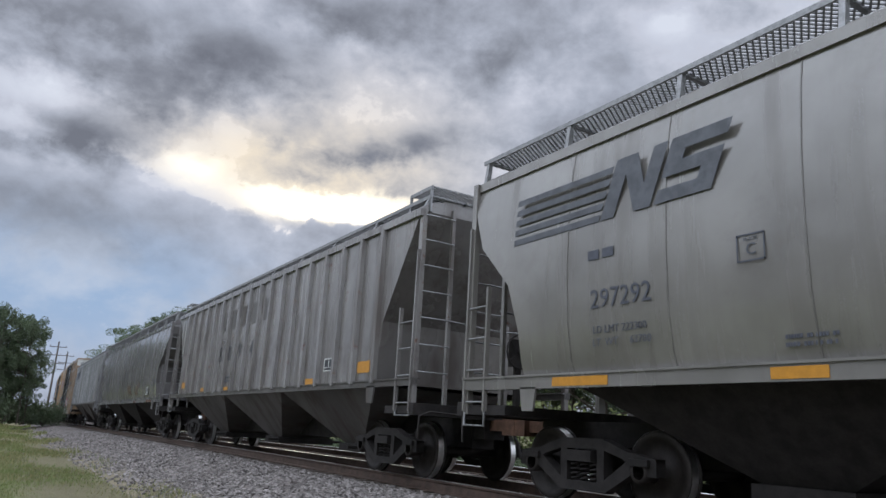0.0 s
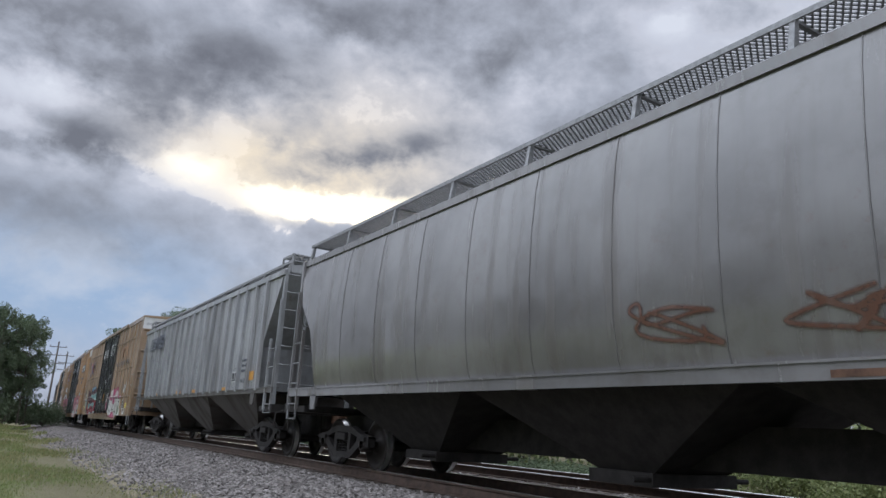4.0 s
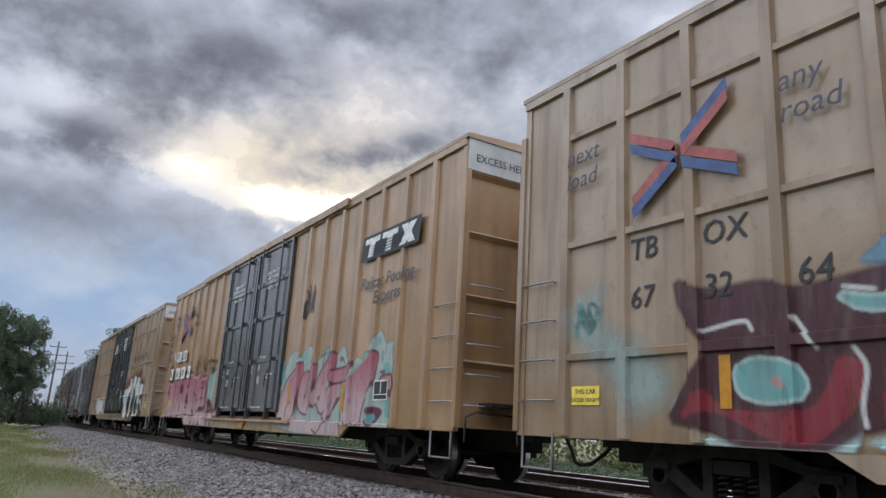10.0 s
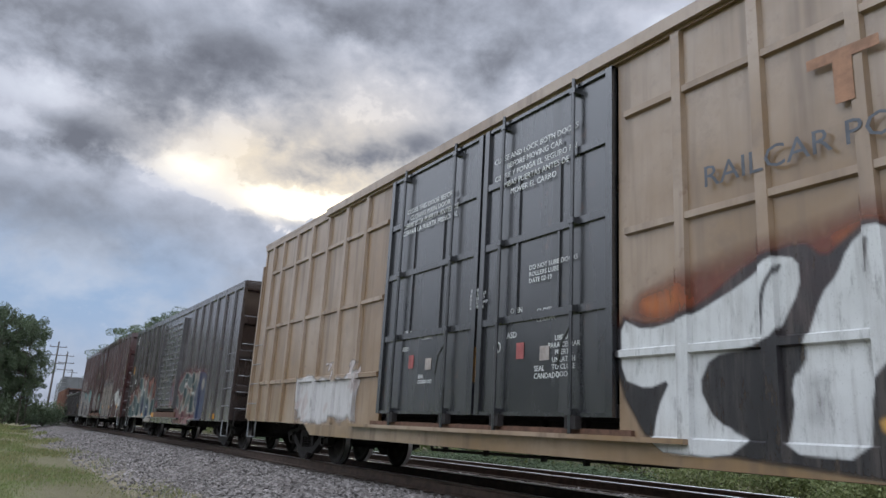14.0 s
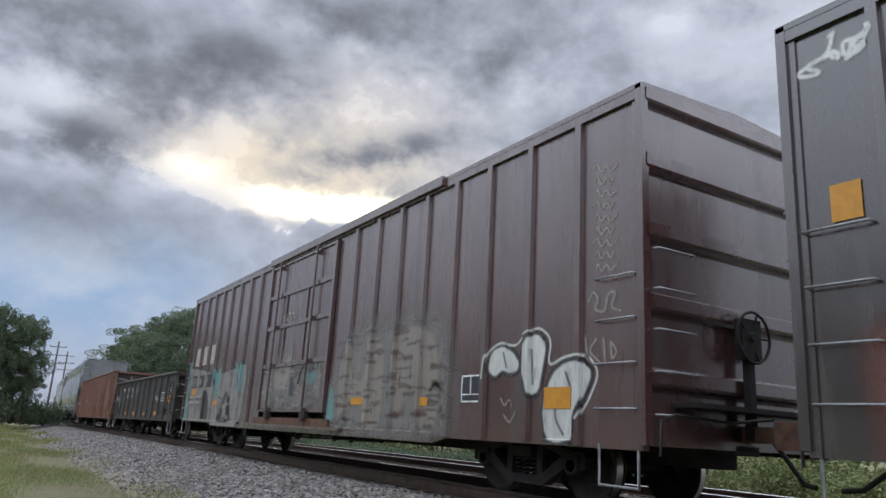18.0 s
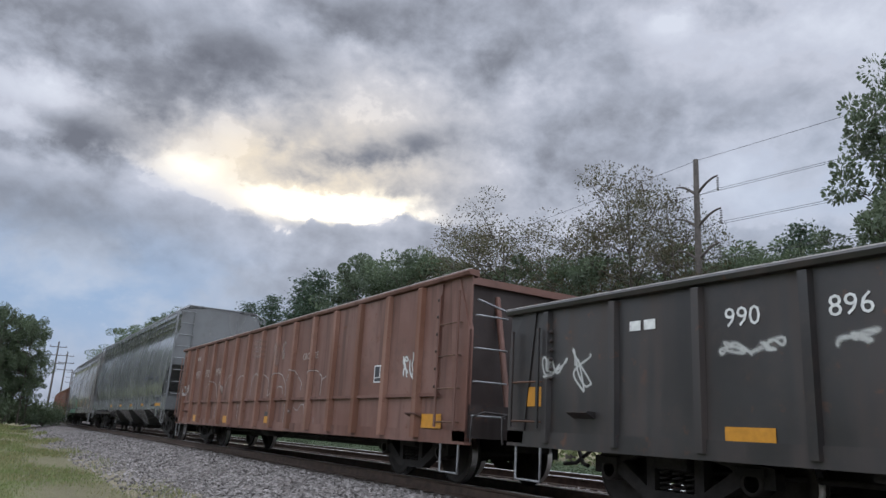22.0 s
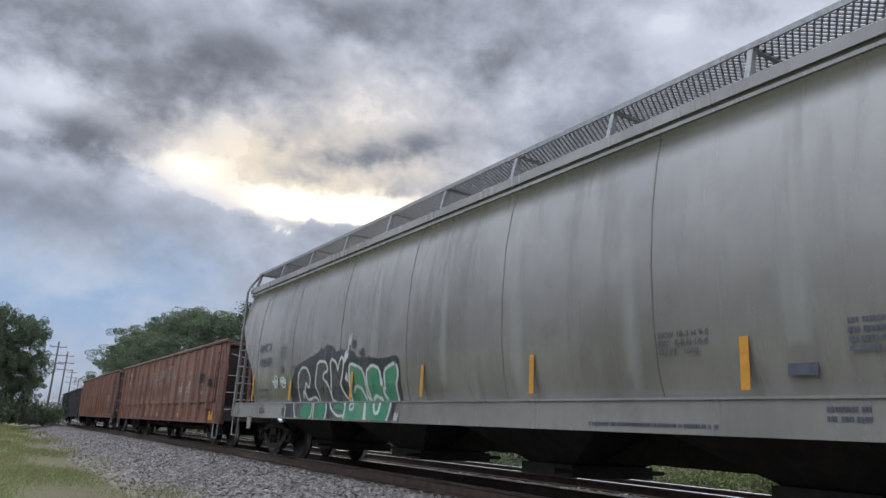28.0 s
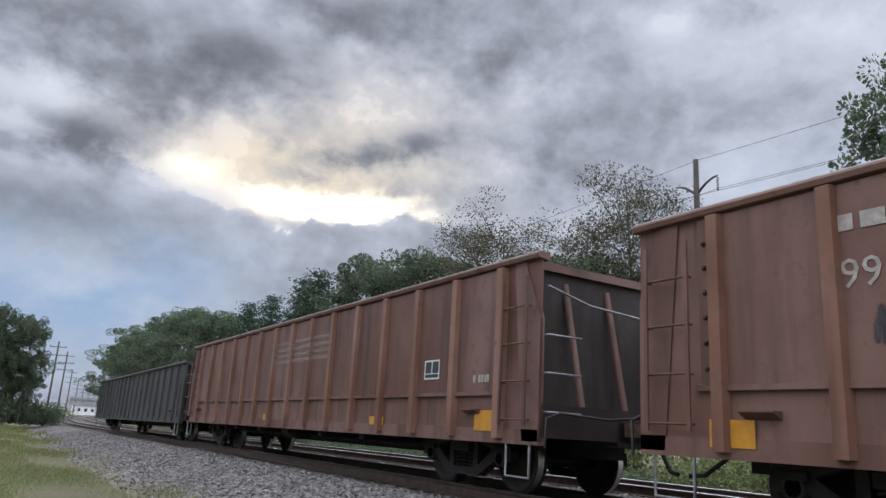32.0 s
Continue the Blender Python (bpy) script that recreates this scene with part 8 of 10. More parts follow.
    g.letter(CREAMW, INK2, 0.05, [(1.18, 1.62), (1.28, 1.88), (1.47, 1.95), (1.65, 1.8), (1.57, 1.47), (1.52, 1.26), (1.36, 1.21), (1.28, 1.42)])
    g.letter(CREAMW, INK2, 0.05, [(1.65, 0.74), (1.59, 1.08), (1.75, 1.45), (1.99, 1.58), (2.27, 1.57), (2.42, 1.44), (2.29, 1.2), (2.15, 1.01), (2.12, 0.74), (1.87, 0.68)])
    g.line(CREAMW, 0.016, [(0.4, 1.44), (0.44, 1.77), (0.74, 1.9), (1.06, 1.81), (1.26, 1.97), (1.52, 2.02), (1.74, 1.86), (1.68, 1.53), (1.99, 1.65), (2.35, 1.64), (2.53, 1.44), (2.36, 1.14), (2.2, 0.96)])
    g.line(INK2, 0.016, [(1.85, 1.27), (1.81, 0.96), (1.96, 0.78)])
    g.line(INK2, 0.016, [(1.99, 1.46), (2.09, 1.27)])
    g.line(INK2, 0.016, [(1.38, 1.75), (1.41, 1.35)])
    g.line(INK2, 0.016, [(0.81, 1.75), (0.88, 1.57)])
    g.line(CREAM, 0.012, [(0.78, 1.19), (0.87, 1.08), (0.96, 1.19), (1.02, 1.08)])
    g.line(CREAM, 0.012, [(0.86, 0.98), (0.98, 0.88), (1.08, 1.0)])
    g.line(CREAM, 0.012, [(-0.95, 1.32), (-0.8, 1.44), (-0.63, 1.3), (-0.5, 1.43)])
    g.line(CREAM, 0.012, [(-0.68, 1.0), (-0.61, 1.1), (-0.53, 0.99)])
    g.done("white rounded sprayed figure outlined in black")
    g = Mural(car, at(148.1), rel, X0, 0.66, (at(151.0), at(162.8), 0.58))
    g.line(CREAM, 0.012, [(0.3, 3.77), (0.39, 3.83), (0.45, 3.68), (0.54, 3.77), (0.59, 3.65), (0.69, 3.71)])
    g.line(CREAM, 0.012, [(0.34, 3.61), (0.39, 3.68), (0.45, 3.53), (0.54, 3.62), (0.59, 3.5), (0.64, 3.58)])
    g.line(CREAM, 0.012, [(0.38, 3.45), (0.4, 3.53), (0.45, 3.38), (0.54, 3.48), (0.59, 3.36), (0.69, 3.42)])
    g.line(CREAM, 0.012, [(0.31, 3.32), (0.4, 3.38), (0.45, 3.23), (0.54, 3.33), (0.59, 3.21), (0.64, 3.29)])
    g.line(CREAM, 0.012, [(0.34, 3.16), (0.4, 3.23), (0.45, 3.09), (0.54, 3.18), (0.59, 3.07), (0.69, 3.14)])
    g.line(CREAM, 0.012, [(0.38, 3.01), (0.4, 3.08), (0.45, 2.94), (0.54, 3.04), (0.59, 2.93), (0.64, 3.01)])
    g.line(CREAM, 0.012, [(0.31, 2.88), (0.4, 2.94), (0.45, 2.8), (0.54, 2.9), (0.59, 2.79), (0.69, 2.85)])
    g.line(CREAM, 0.012, [(0.35, 2.73), (0.4, 2.8), (0.45, 2.66), (0.54, 2.76), (0.59, 2.65), (0.64, 2.73)])
    g.line(CREAM, 0.012, [(0.38, 2.58), (0.4, 2.65), (0.46, 2.52), (0.54, 2.62), (0.59, 2.51), (0.69, 2.58)])
    g.line(CREAM, 0.016, [(0.25, 2.22), (0.33, 2.34), (0.42, 2.23), (0.34, 2.12), (0.51, 2.07), (0.55, 2.28), (0.68, 2.29), (0.59, 2.12), (0.74, 2.07)])
    g.line(CREAM, 0.016, [(0.21, 1.82), (0.25, 1.54)])
    g.line(CREAM, 0.016, [(0.38, 1.8), (0.25, 1.68), (0.44, 1.54)])
    g.line(CREAM, 0.016, [(0.49, 1.79), (0.51, 1.55)])
    g.line(CREAM, 0.016, [(0.59, 1.76), (0.69, 1.65), (0.61, 1.55), (0.59, 1.76)])
    g.done("columns of chalky scrawls")
    g = Mural(car, at(154.9), rel, X0, 0.66, (at(151.0), at(162.8), 0.58))
    rs = random.Random(81)
    g.fill(GREYP, [(0.2, 0.6), (0.0, 1.3), (0.4, 1.9), (0.9, 2.45), (1.6, 2.5), (2.4, 2.42), (3.1, 2.55), (4.1, 2.3), (4.4, 1.5), (4.3, 0.6)], blur=0.5, cover=0.75)
    g.fill(TEALS, [(0.0, 0.75), (0.1, 1.5), (0.3, 1.3), (0.35, 0.8)], blur=0.1)
    g.letter(CREAM, RUSTB, 0.02, [(0.5, 0.8), (0.45, 2.0), (0.9, 2.3), (1.0, 1.6), (1.5, 1.5), (1.6, 2.3), (2.2, 2.2), (2.3, 0.8), (1.7, 0.7), (1.5, 1.1), (1.0, 1.1)], blur=0.06, cover=0.8)
    g.letter(CREAM, RUSTB, 0.02, [(2.6, 0.8), (2.5, 2.2), (3.2, 2.35), (3.9, 2.1), (4.0, 0.8), (3.5, 0.7), (3.3, 1.4)], blur=0.06, cover=0.7)
    for _ in range(110):
        a, z = rs.uniform(0.2, 4.2), rs.uniform(0.75, 2.4)
        w = rs.uniform(0.1, 0.5)
        g.line(rs.choice((RUSTB, INK2, RUSTB)), rs.uniform(0.008, 0.035), [(a, z), (a + w * 0.5, z + rs.uniform(-0.02, 0.02)), (a + w, z + rs.uniform(-0.03, 0.03))], blur=0.03, cover=0.8)
    g.done("pale paint scraped off in sideways streaks")
    g = Mural(car, at(158.8), lambda Y, Z: np.full_like(Y, 0.034), X0, 0.99, None)
    g.fill(GREYP, [(0.1, 1.0), (0.1, 1.9), (0.9, 2.05), (1.6, 2.3), (1.9, 2.5), (2.0, 1.9), (2.9, 1.8), (3.6, 2.0), (3.7, 1.0)], blur=0.25, cover=0.7)
    g.fill(CREAM, [(0.9, 1.45), (0.9, 1.9), (1.5, 2.0), (1.9, 2.45), (1.75, 1.5)], blur=0.05, cover=0.8)
    g.fill(TEALS, [(2.6, 1.6), (2.7, 1.8), (3.1, 1.75), (3.35, 2.1), (3.25, 1.5)], blur=0.06, cover=0.8)
    g.fill(INK2, [(1.95, 2.1), (2.2, 1.3), (1.9, 1.3)], sharp=True)
    for _ in range(110):
        a, z = rs.uniform(0.1, 3.4), rs.uniform(1.0, 1.9)
        w = rs.uniform(0.08, 0.4)
        g.line(rs.choice((RUSTB, INK2, CREAM, INK2)), rs.uniform(0.008, 0.025), [(a, z), (a + w * 0.5, z + rs.uniform(-0.02, 0.02)), (a + w, z + rs.uniform(-0.02, 0.02))], blur=0.03, cover=0.75)
    g.done("scraped sprayed paint on the door")
    g = Mural(car, at(166.2), rel, X0, 0.66, (at(151.0), at(162.8), 0.58))
    g.fill(GREYP, [(-0.33, 2.35), (2.09, 2.15), (3.05, 2.03), (3.84, 2.0), (4.51, 2.08), (5.12, 2.09), (5.34, 2.03), (5.39, 2.16), (6.13, 2.15), (5.96, 0.59), (4.77, 0.52), (-0.28, 0.48)], blur=0.04)
    g.fill(TEALS, [(-0.34, 1.71), (-0.18, 2.34), (0.36, 2.59), (0.5, 2.38), (0.13, 1.99), (0.46, 1.23), (0.62, 0.8), (-0.22, 0.55)], blur=0.03)
    g.fill(TEALS, [(2.99, 2.28), (3.35, 2.0), (3.44, 2.07), (3.83, 2.3), (3.85, 1.87), (3.54, 1.4), (3.34, 1.25)], blur=0.03)
    g.fill(TEALS, [(4.96, 2.3), (5.35, 2.12), (5.43, 1.59), (5.57, 1.41), (5.43, 1.5), (5.2, 1.91)], blur=0.03)
    g.fill(TEALS, [(5.33, 2.21), (5.77, 2.22), (5.78, 1.56), (5.58, 1.41)], blur=0.03)
    g.fill(INK2, [(1.96, 1.59), (2.55, 1.53), (2.81, 1.08), (2.96, 0.7), (1.93, 0.77)], blur=0.025)
    g.fill(INK2, [(-0.11, 2.33), (0.4, 1.97), (0.65, 1.3), (0.53, 1.23)], blur=0.025)
    g.fill(INK2, [(4.25, 1.43), (4.66, 1.54), (4.81, 1.45), (4.99, 1.0), (5.21, 0.71), (4.69, 0.67), (3.92, 0.69), (4.06, 1.09)], blur=0.025)
    g.fill(INK2, [(5.24, 1.91), (5.33, 1.94), (5.58, 1.41), (5.5, 1.37)], blur=0.025)
    g.fill(INK2, [(5.36, 2.23), (5.85, 2.25), (5.84, 2.19), (5.42, 2.15), (5.51, 1.58), (5.47, 1.58)], blur=0.025)
    g.letter(CREAM, INK2, 0.0, [(4.52, 1.38), (4.63, 1.18), (4.96, 1.21), (4.71, 1.05), (4.95, 0.72), (4.57, 0.91), (4.28, 0.72), (4.39, 0.99), (4.15, 1.13), (4.43, 1.16)], sharp=True)
    g.line(INK2, 0.016, [(0.11, 2.31), (2.09, 2.15), (3.05, 2.01), (3.41, 1.25)])
    g.line(INK2, 0.016, [(3.87, 2.0), (4.5, 2.06), (5.12, 2.07)])
    g.line(INK2, 0.016, [(3.41, 1.25), (3.54, 0.98), (3.7, 0.58)])
    g.line(INK2, 0.016, [(3.8, 1.92), (3.55, 1.38), (3.94, 1.35), (4.18, 1.28), (4.47, 1.47)])
    g.line(INK2, 0.016, [(5.5, 1.37), (5.28, 1.26), (5.09, 1.09), (5.15, 0.96), (5.54, 1.37)])
    g.line(INK2, 0.016, [(3.05, 2.0), (3.35, 1.52)])
    g.done("pale grey sprayed piece with teal points and a star")
    glyph_bars(car, at(165.50), 2.10, 1.0, 3, 0.44, M_DULLWHITE, -1.590, 1.95)
    for S, ch in ((165.6, "129"), (164.78, "44"), (163.9, "9")):
        patch(car, "number_patch", at(S) + 0.04, at(S) - 0.58, 1.66, 2.02, M_BLACK, -1.594, "black number patch")
        words(car, ch, at(S), 1.70, 0.36, M_DULLWHITE, -1.600, wide=0.82)
    tape(car, at, [(165.53, 164.98, 1.43, 1.63), (162.93, 162.47, 1.14, 1.26), (157.49, 157.03, 1.42, 1.54), (153.82, 153.33, 1.12, 1.24), (148.57, 148.11, 1.06, 1.30), (151.6, 151.2, 1.1, 1.22)], -1.592)
    placard(car, at(150.31), 1.14, 0.44, 0.36, -1.59)
    words(car, "CLOSE AND LOCK\nDOORS BEFORE\nMOVING CAR", at(157.3), 3.06, 0.11, M_DULLWHITE, -1.625, align="CENTER")
    marks(car, at(165.5), 1.34, 2, 0.08, 0.5, M_DULLWHITE, -1.642, 2.0, 33)
    marks(car, at(164.7), 1.34, 2, 0.08, 0.5, M_DULLWHITE, -1.642, 2.0, 34)

    # --- gondolas
    jp = [169.62 + 1.085 * i for i in range(11)]
    car, L, at = gondola("gondola", "black steel gondola, rusty", 168.1, 181.2, M_BLACK_GON, jp, 0.66, 2.30, post_half=0.06, post_proud=0.06)
    rel = relief_of([at(p) for p in jp], 0.06, 0.06)
    x = -1.506
    placard(car, at(170.39), 1.32, 0.5, 0.31, x)
    tape(car, at, [(169.37, 168.9, 1.27, 1.50), (171.44, 170.96, 0.82, 0.95), (173.65, 173.18, 0.77, 0.90), (176.05, 175.5, 0.77, 0.93), (180.88, 180.45, 1.09, 1.32), (178.05, 177.56, 0.79, 0.92)], x)
    glyph_bars(car, at(179.17), 1.82, 0.18, 2, 0.15, M_WHITE, x)
    words(car, "990", at(178.02), 1.80, 0.25, M_WHITE, x)
    words(car, "896", at(177.05), 1.80, 0.25, M_WHITE, x)
    for i, (S, z, w, h) in enumerate(((180.5, 1.22, 0.8, 0.55), (171.62, 1.28, 0.75, 0.34), (178.1, 1.5, 0.7, 0.2), (177.0, 1.5, 0.7, 0.2), (169.4, 1.6, 0.6, 0.22), (176.0, 1.6, 0.8, 0.4))):
        scrawl(car, at(S), z, w, h, (0.42, 0.42, 0.40), 60 + i, rel, -1.503, 0.013, 6)
    kp = [183.45 + 1.08 * i for i in range(15)]
    car, L, at = gondola("gondola", "oxide red high-sided gondola", 182.15, 199.4, M_RED_GON, kp, 0.62, 3.0, seam=1.28)
    rel = relief_of([at(p) for p in kp], 0.085, 0.075)
    x = -1.534
    glyph_bars(car, at(197.39), 2.47, 0.19, 2, 0.16, M_DULLWHITE, x)
    words(car, "997", at(197.36), 1.96, 0.32, M_DULLWHITE, x)
    words(car, "592", at(196.26), 1.96, 0.32, M_DULLWHITE, x)
    words(car, "MW", at(195.07), 1.97, 0.30, M_DULLWHITE, x)
    tape(car, at, [(197.06, 196.58, 0.67, 0.86), (193.81, 193.35, 0.68, 0.86), (183.3, 182.75, 0.78, 0.98), (190.43, 189.96, 0.73, 0.88)], -1.525)
    patch(car, "dark_band", at(190.43), at(189.96), 0.88, 0.98, M_BLACK, -1.525, "black band over the reflector tape")
    placard(car, at(184.95), 1.48, 0.42, 0.29, x)
    g = Mural(car, at(197.6), rel, -1.531, 1.29, None)
    g.line(CHALKR, 0.014, [(3.62, 1.6), (3.92, 1.92), (4.24, 1.94)])
    g.line(CHALKR, 0.014, [(4.83, 1.32), (4.72, 1.79), (5.06, 1.89), (5.41, 1.83), (5.36, 1.53)])
    g.line(CHALKR, 0.014, [(5.94, 1.37), (5.97, 1.79), (6.31, 1.91), (6.64, 1.82)])
    g.line(CHALKR, 0.014, [(6.84, 1.84), (7.28, 1.71), (7.24, 1.33)])
    g.line(CHALKR, 0.014, [(7.46, 1.39), (7.41, 1.64), (7.76, 1.86), (8.16, 1.77), (8.41, 1.53), (8.41, 1.31)])
    g.line(CHALKR, 0.014, [(8.41, 1.64), (8.52, 1.82), (8.77, 1.88), (9.05, 1.75)])
    g.line(CHALKR, 0.014, [(9.11, 1.7), (9.34, 1.58), (9.3, 1.43)])
    g.line(CHALKR, 0.014, [(9.65, 1.32), (9.7, 1.65), (9.78, 1.79), (10.03, 1.81), (10.17, 1.77)])
    g.line(CHALKR, 0.014, [(10.25, 1.72), (10.38, 1.68), (10.38, 1.43), (10.35, 1.3)])
    g.line(CHALKR, 0.014, [(10.37, 1.6), (10.58, 1.67)])
    g.line(CHALKR, 0.014, [(7.84, 1.52), (8.16, 1.54), (8.26, 1.37)])
    g.line(CHALKR, 0.014, [(7.24, 1.33), (7.51, 1.45), (7.59, 1.36)])
    g.line(CHALKR, 0.014, [(1.73, 1.67), (2.13, 1.84), (2.77, 1.72), (2.93, 1.35)])
    g.line(CHALKR, 0.014, [(2.97, 1.71), (3.42, 1.78), (3.48, 1.34)])
    g.fill(CHALKR, [(5.79, 2.74), (6.76, 2.65), (6.77, 2.59), (5.79, 2.68)], blur=0.06, cover=0.3)
    g.fill(CHALKR, [(5.8, 2.61), (6.77, 2.53), (6.77, 2.47), (5.8, 2.55)], blur=0.06, cover=0.3)
    g.fill(CHALKR, [(5.81, 2.48), (6.77, 2.41), (6.77, 2.36), (5.81, 2.42)], blur=0.06, cover=0.3)
    g.fill(CHALKR, [(5.81, 2.35), (6.78, 2.29), (6.78, 2.24), (5.82, 2.29)], blur=0.06, cover=0.3)
    g.fill(CHALKR, [(7.45, 2.07), (7.54, 2.51), (7.76, 2.54), (7.8, 2.01), (7.72, 1.98), (7.67, 2.36), (7.59, 2.03)], blur=0.06, cover=0.3)
    g.fill(CHALKR, [(7.93, 2.51), (8.17, 2.54), (8.17, 2.45), (8.01, 2.44), (8.2, 2.17), (7.92, 2.12)], blur=0.06, cover=0.3)
    g.done("white sprayed loops and a faded emblem")
    g = Mural(car, at(197.6), rel, -1.503, 0.62, None)
    g.line(CHALKR, 0.013, [(7.25, 1.14), (7.3, 0.85)])
    g.line(CHALKR, 0.013, [(8.75, 1.12), (8.84, 0.99), (8.76, 0.94), (8.75, 1.09)])
    g.line(CHALKR, 0.013, [(8.91, 1.08), (9.17, 1.0), (9.29, 1.13), (9.51, 1.15), (9.55, 0.91), (9.54, 0.64)])
    g.line(CHALKR, 0.013, [(9.72, 1.14), (9.75, 0.83), (9.81, 0.68)])
    g.line(CHALKR, 0.013, [(10.06, 0.88), (10.11, 0.69), (10.07, 0.75)])
    g.line(CHALKR, 0.013, [(8.38, 1.15), (8.37, 0.72)])
    g.line(CHALKR, 0.013, [(6.52, 1.14), (6.48, 0.83)])
    g.line(CHALKR, 0.013, [(4.95, 1.16), (4.95, 0.79)])
    g.line(CHALKR, 0.013, [(2.8, 1.18), (2.9, 0.82)])
    g.done("white sprayed loops")
    words(car, "CROSSTIE", at(188.35), 2.05, 0.19, M_DULLWHITE, x)
    scrawl(car, at(184.0), 1.45, 0.5, 0.5, CHALK, 75, rel, -1.531, 0.014, 6)
    scrawl(car, at(198.7), 1.4, 0.7, 0.4, (0.45, 0.42, 0.40), 76, rel, -1.531, 0.013, 6)

    # --- two newer hoppers
    PL = [(1.45, 1.47), (1.7, 1.55), (2.1, 1.61), (2.6, 1.63), (3.1, 1.60), (3.6, 1.52), (4.0, 1.43), (4.02, 1.47), (4.5, 1.45)]
    CUTL = [(1.45, 1.27), (1.84, 1.27), (2.46, 0.10), (2.6, 0.06), (4.6, 0.06)]
    car, L, at = hopper("covered_hopper", "clean grey covered hopper with bulging sides", 200.9, 221.0, M_GREY_NEW, PL, CUTL, (1.02, 1.46, 1.62),
                        bays_of(10.05, 4), 4.78, (0.75, 1.25), roof=0.22, pipe=True, band=((4.02, 1.46), (4.25, 1.45)), under=M_GREY_NEW, seams=[204.0, 207.0, 210.0, 213.0, 216.0, 219.0])
    x = -1.625
    tape(car, at, [(202.66, 201.71, 1.14, 1.25), (205.47, 205.05, 1.16, 1.25), (208.12, 207.68, 1.16, 1.25), (211.0, 210.5, 1.16, 1.25), (214.0, 213.5, 1.16, 1.25)], x)
    for s0, s1 in ((203.33, 203.0), (202.95, 202.72)):
        patch(car, "lift_slot", at(s0), at(s1), 1.14, 1.22, M_BLACK, x, "dark lifting slot")
    marks(car, at(205.75), 2.24, 2, 0.035, 2.0, M_BLUEBLACK, on(PL, 2.2), 2.0, 81)
    marks(car, at(203.3), 2.20, 3, 0.035, 0.7, M_BLUEBLACK, on(PL, 2.2), 2.0, 82)
    marks(car, at(202.5), 1.40, 2, 0.035, 0.8, M_BLUEBLACK, x, 1.8, 83)
    marks(car, at(207.5), 1.18, 1, 0.06, 0.9, M_BLUEBLACK, x, 1.8, 84)
    marks(car, at(204.6), 1.34, 3, 0.03, 0.6, M_BLUEBLACK, x, 1.8, 85)
    PM = [(1.16, 1.47), (1.45, 1.56), (1.9, 1.62), (2.5, 1.64), (3.1, 1.61), (3.6, 1.53), (3.9, 1.45), (3.92, 1.49), (4.12, 1.48)]
    CUTM = [(1.16, 1.25), (1.89, 1.25), (2.6, 0.49), (2.9, 0.08), (4.3, 0.06)]
    car, L, at = hopper("covered_hopper", "pale grey covered hopper with bulging sides", 222.25, 241.0, M_GREY_WARM, PM, CUTM, (0.84, 1.15, 1.62),
                        bays_of(9.375, 4), 4.58, (0.75, 1.35), roof=0.3, pipe=True, band=((3.96, 1.48),), under=M_UNDER, seams=[224.6, 227.1, 229.6, 232.1, 234.6, 237.1, 239.4])
    relM = lambda Y, Z: np.interp(Z, [0.8, 1.155, 1.16] + [p[0] for p in PM[1:]], [1.625, 1.625, 1.47] + [p[1] for p in PM[1:]]) - 1.6
    placard(car, at(224.29), 1.34, 0.62, 0.34, on(PM, 1.62))
    tape(car, at, [(229.04, 228.96, 1.24, 1.70), (226.15, 226.06, 1.23, 1.69), (223.60, 223.51, 1.2, 1.95), (239.65, 239.57, 1.22, 2.1), (237.15, 237.03, 1.22, 1.62), (234.09, 234.00, 1.2, 1.70), (231.62, 231.54, 1.24, 1.70)], on(PM, 1.75))
    words(car, "AMCX", at(239.3), 2.33, 0.29, M_BLUEBLACK, on(PM, 2.5), wide=1.06)
    words(car, "108389", at(239.28), 1.99, 0.29, M_BLUEBLACK, on(PM, 2.3), wide=1.06)
    boxed_letter(car, at, 237.78, 237.5, 2.13, 2.39, on(PM, 2.4))
    round_mark(car, "dark_disc", at(237.63), 1.89, 0.078, M_BLUEBLACK, on(PM, 1.9), "dark round sticker")
    words(car, "LD LMT 222000", at(239.23), 1.43, 0.095, M_BLUEBLACK, on(PM, 1.5))
    words(car, "LT WT    64000", at(239.2), 1.28, 0.095, M_BLUEBLACK, on(PM, 1.4))
    words(car, "EXW 10-3 H 9-0\nEW   8-8 H 14-4\nCU FT   5000", at(227.06), 1.74, 0.085, M_BLUEBLACK, on(PM, 1.75))
    marks(car, at(224.38), 2.20, 2, 0.035, 0.65, M_BLUEBLACK, on(PM, 2.2), 1.8, 91)
    marks(car, at(225.2), 1.72, 4, 0.04, 0.35, M_BLUEBLACK, on(PM, 1.7), 1.8, 92)
    marks(car, at(228.0), 0.90, 1, 0.035, 1.6, M_BLUEBLACK, -1.625, 1.8, 93)
    marks(car, at(238.9), 1.02, 2, 0.04, 0.35, M_BLUEBLACK, -1.625, 1.8, 94)
    marks(car, at(225.4), 1.05, 2, 0.04, 0.35, M_BLUEBLACK, -1.625, 1.8, 95)
    patch(car, "defect_card_box", at(225.74), at(225.48), 1.34, 1.44, M_BLUEBLACK, on(PM, 1.42))
    for S in (224.2, 240.7):
        patch(car, "routing_board", at(S), at(S - 0.24), 0.94, 1.05, M_GALV, -1.624, "small steel routing board", 0.012)
    g = Mural(car, at(239.0), relM, -1.606, 1.2, None)
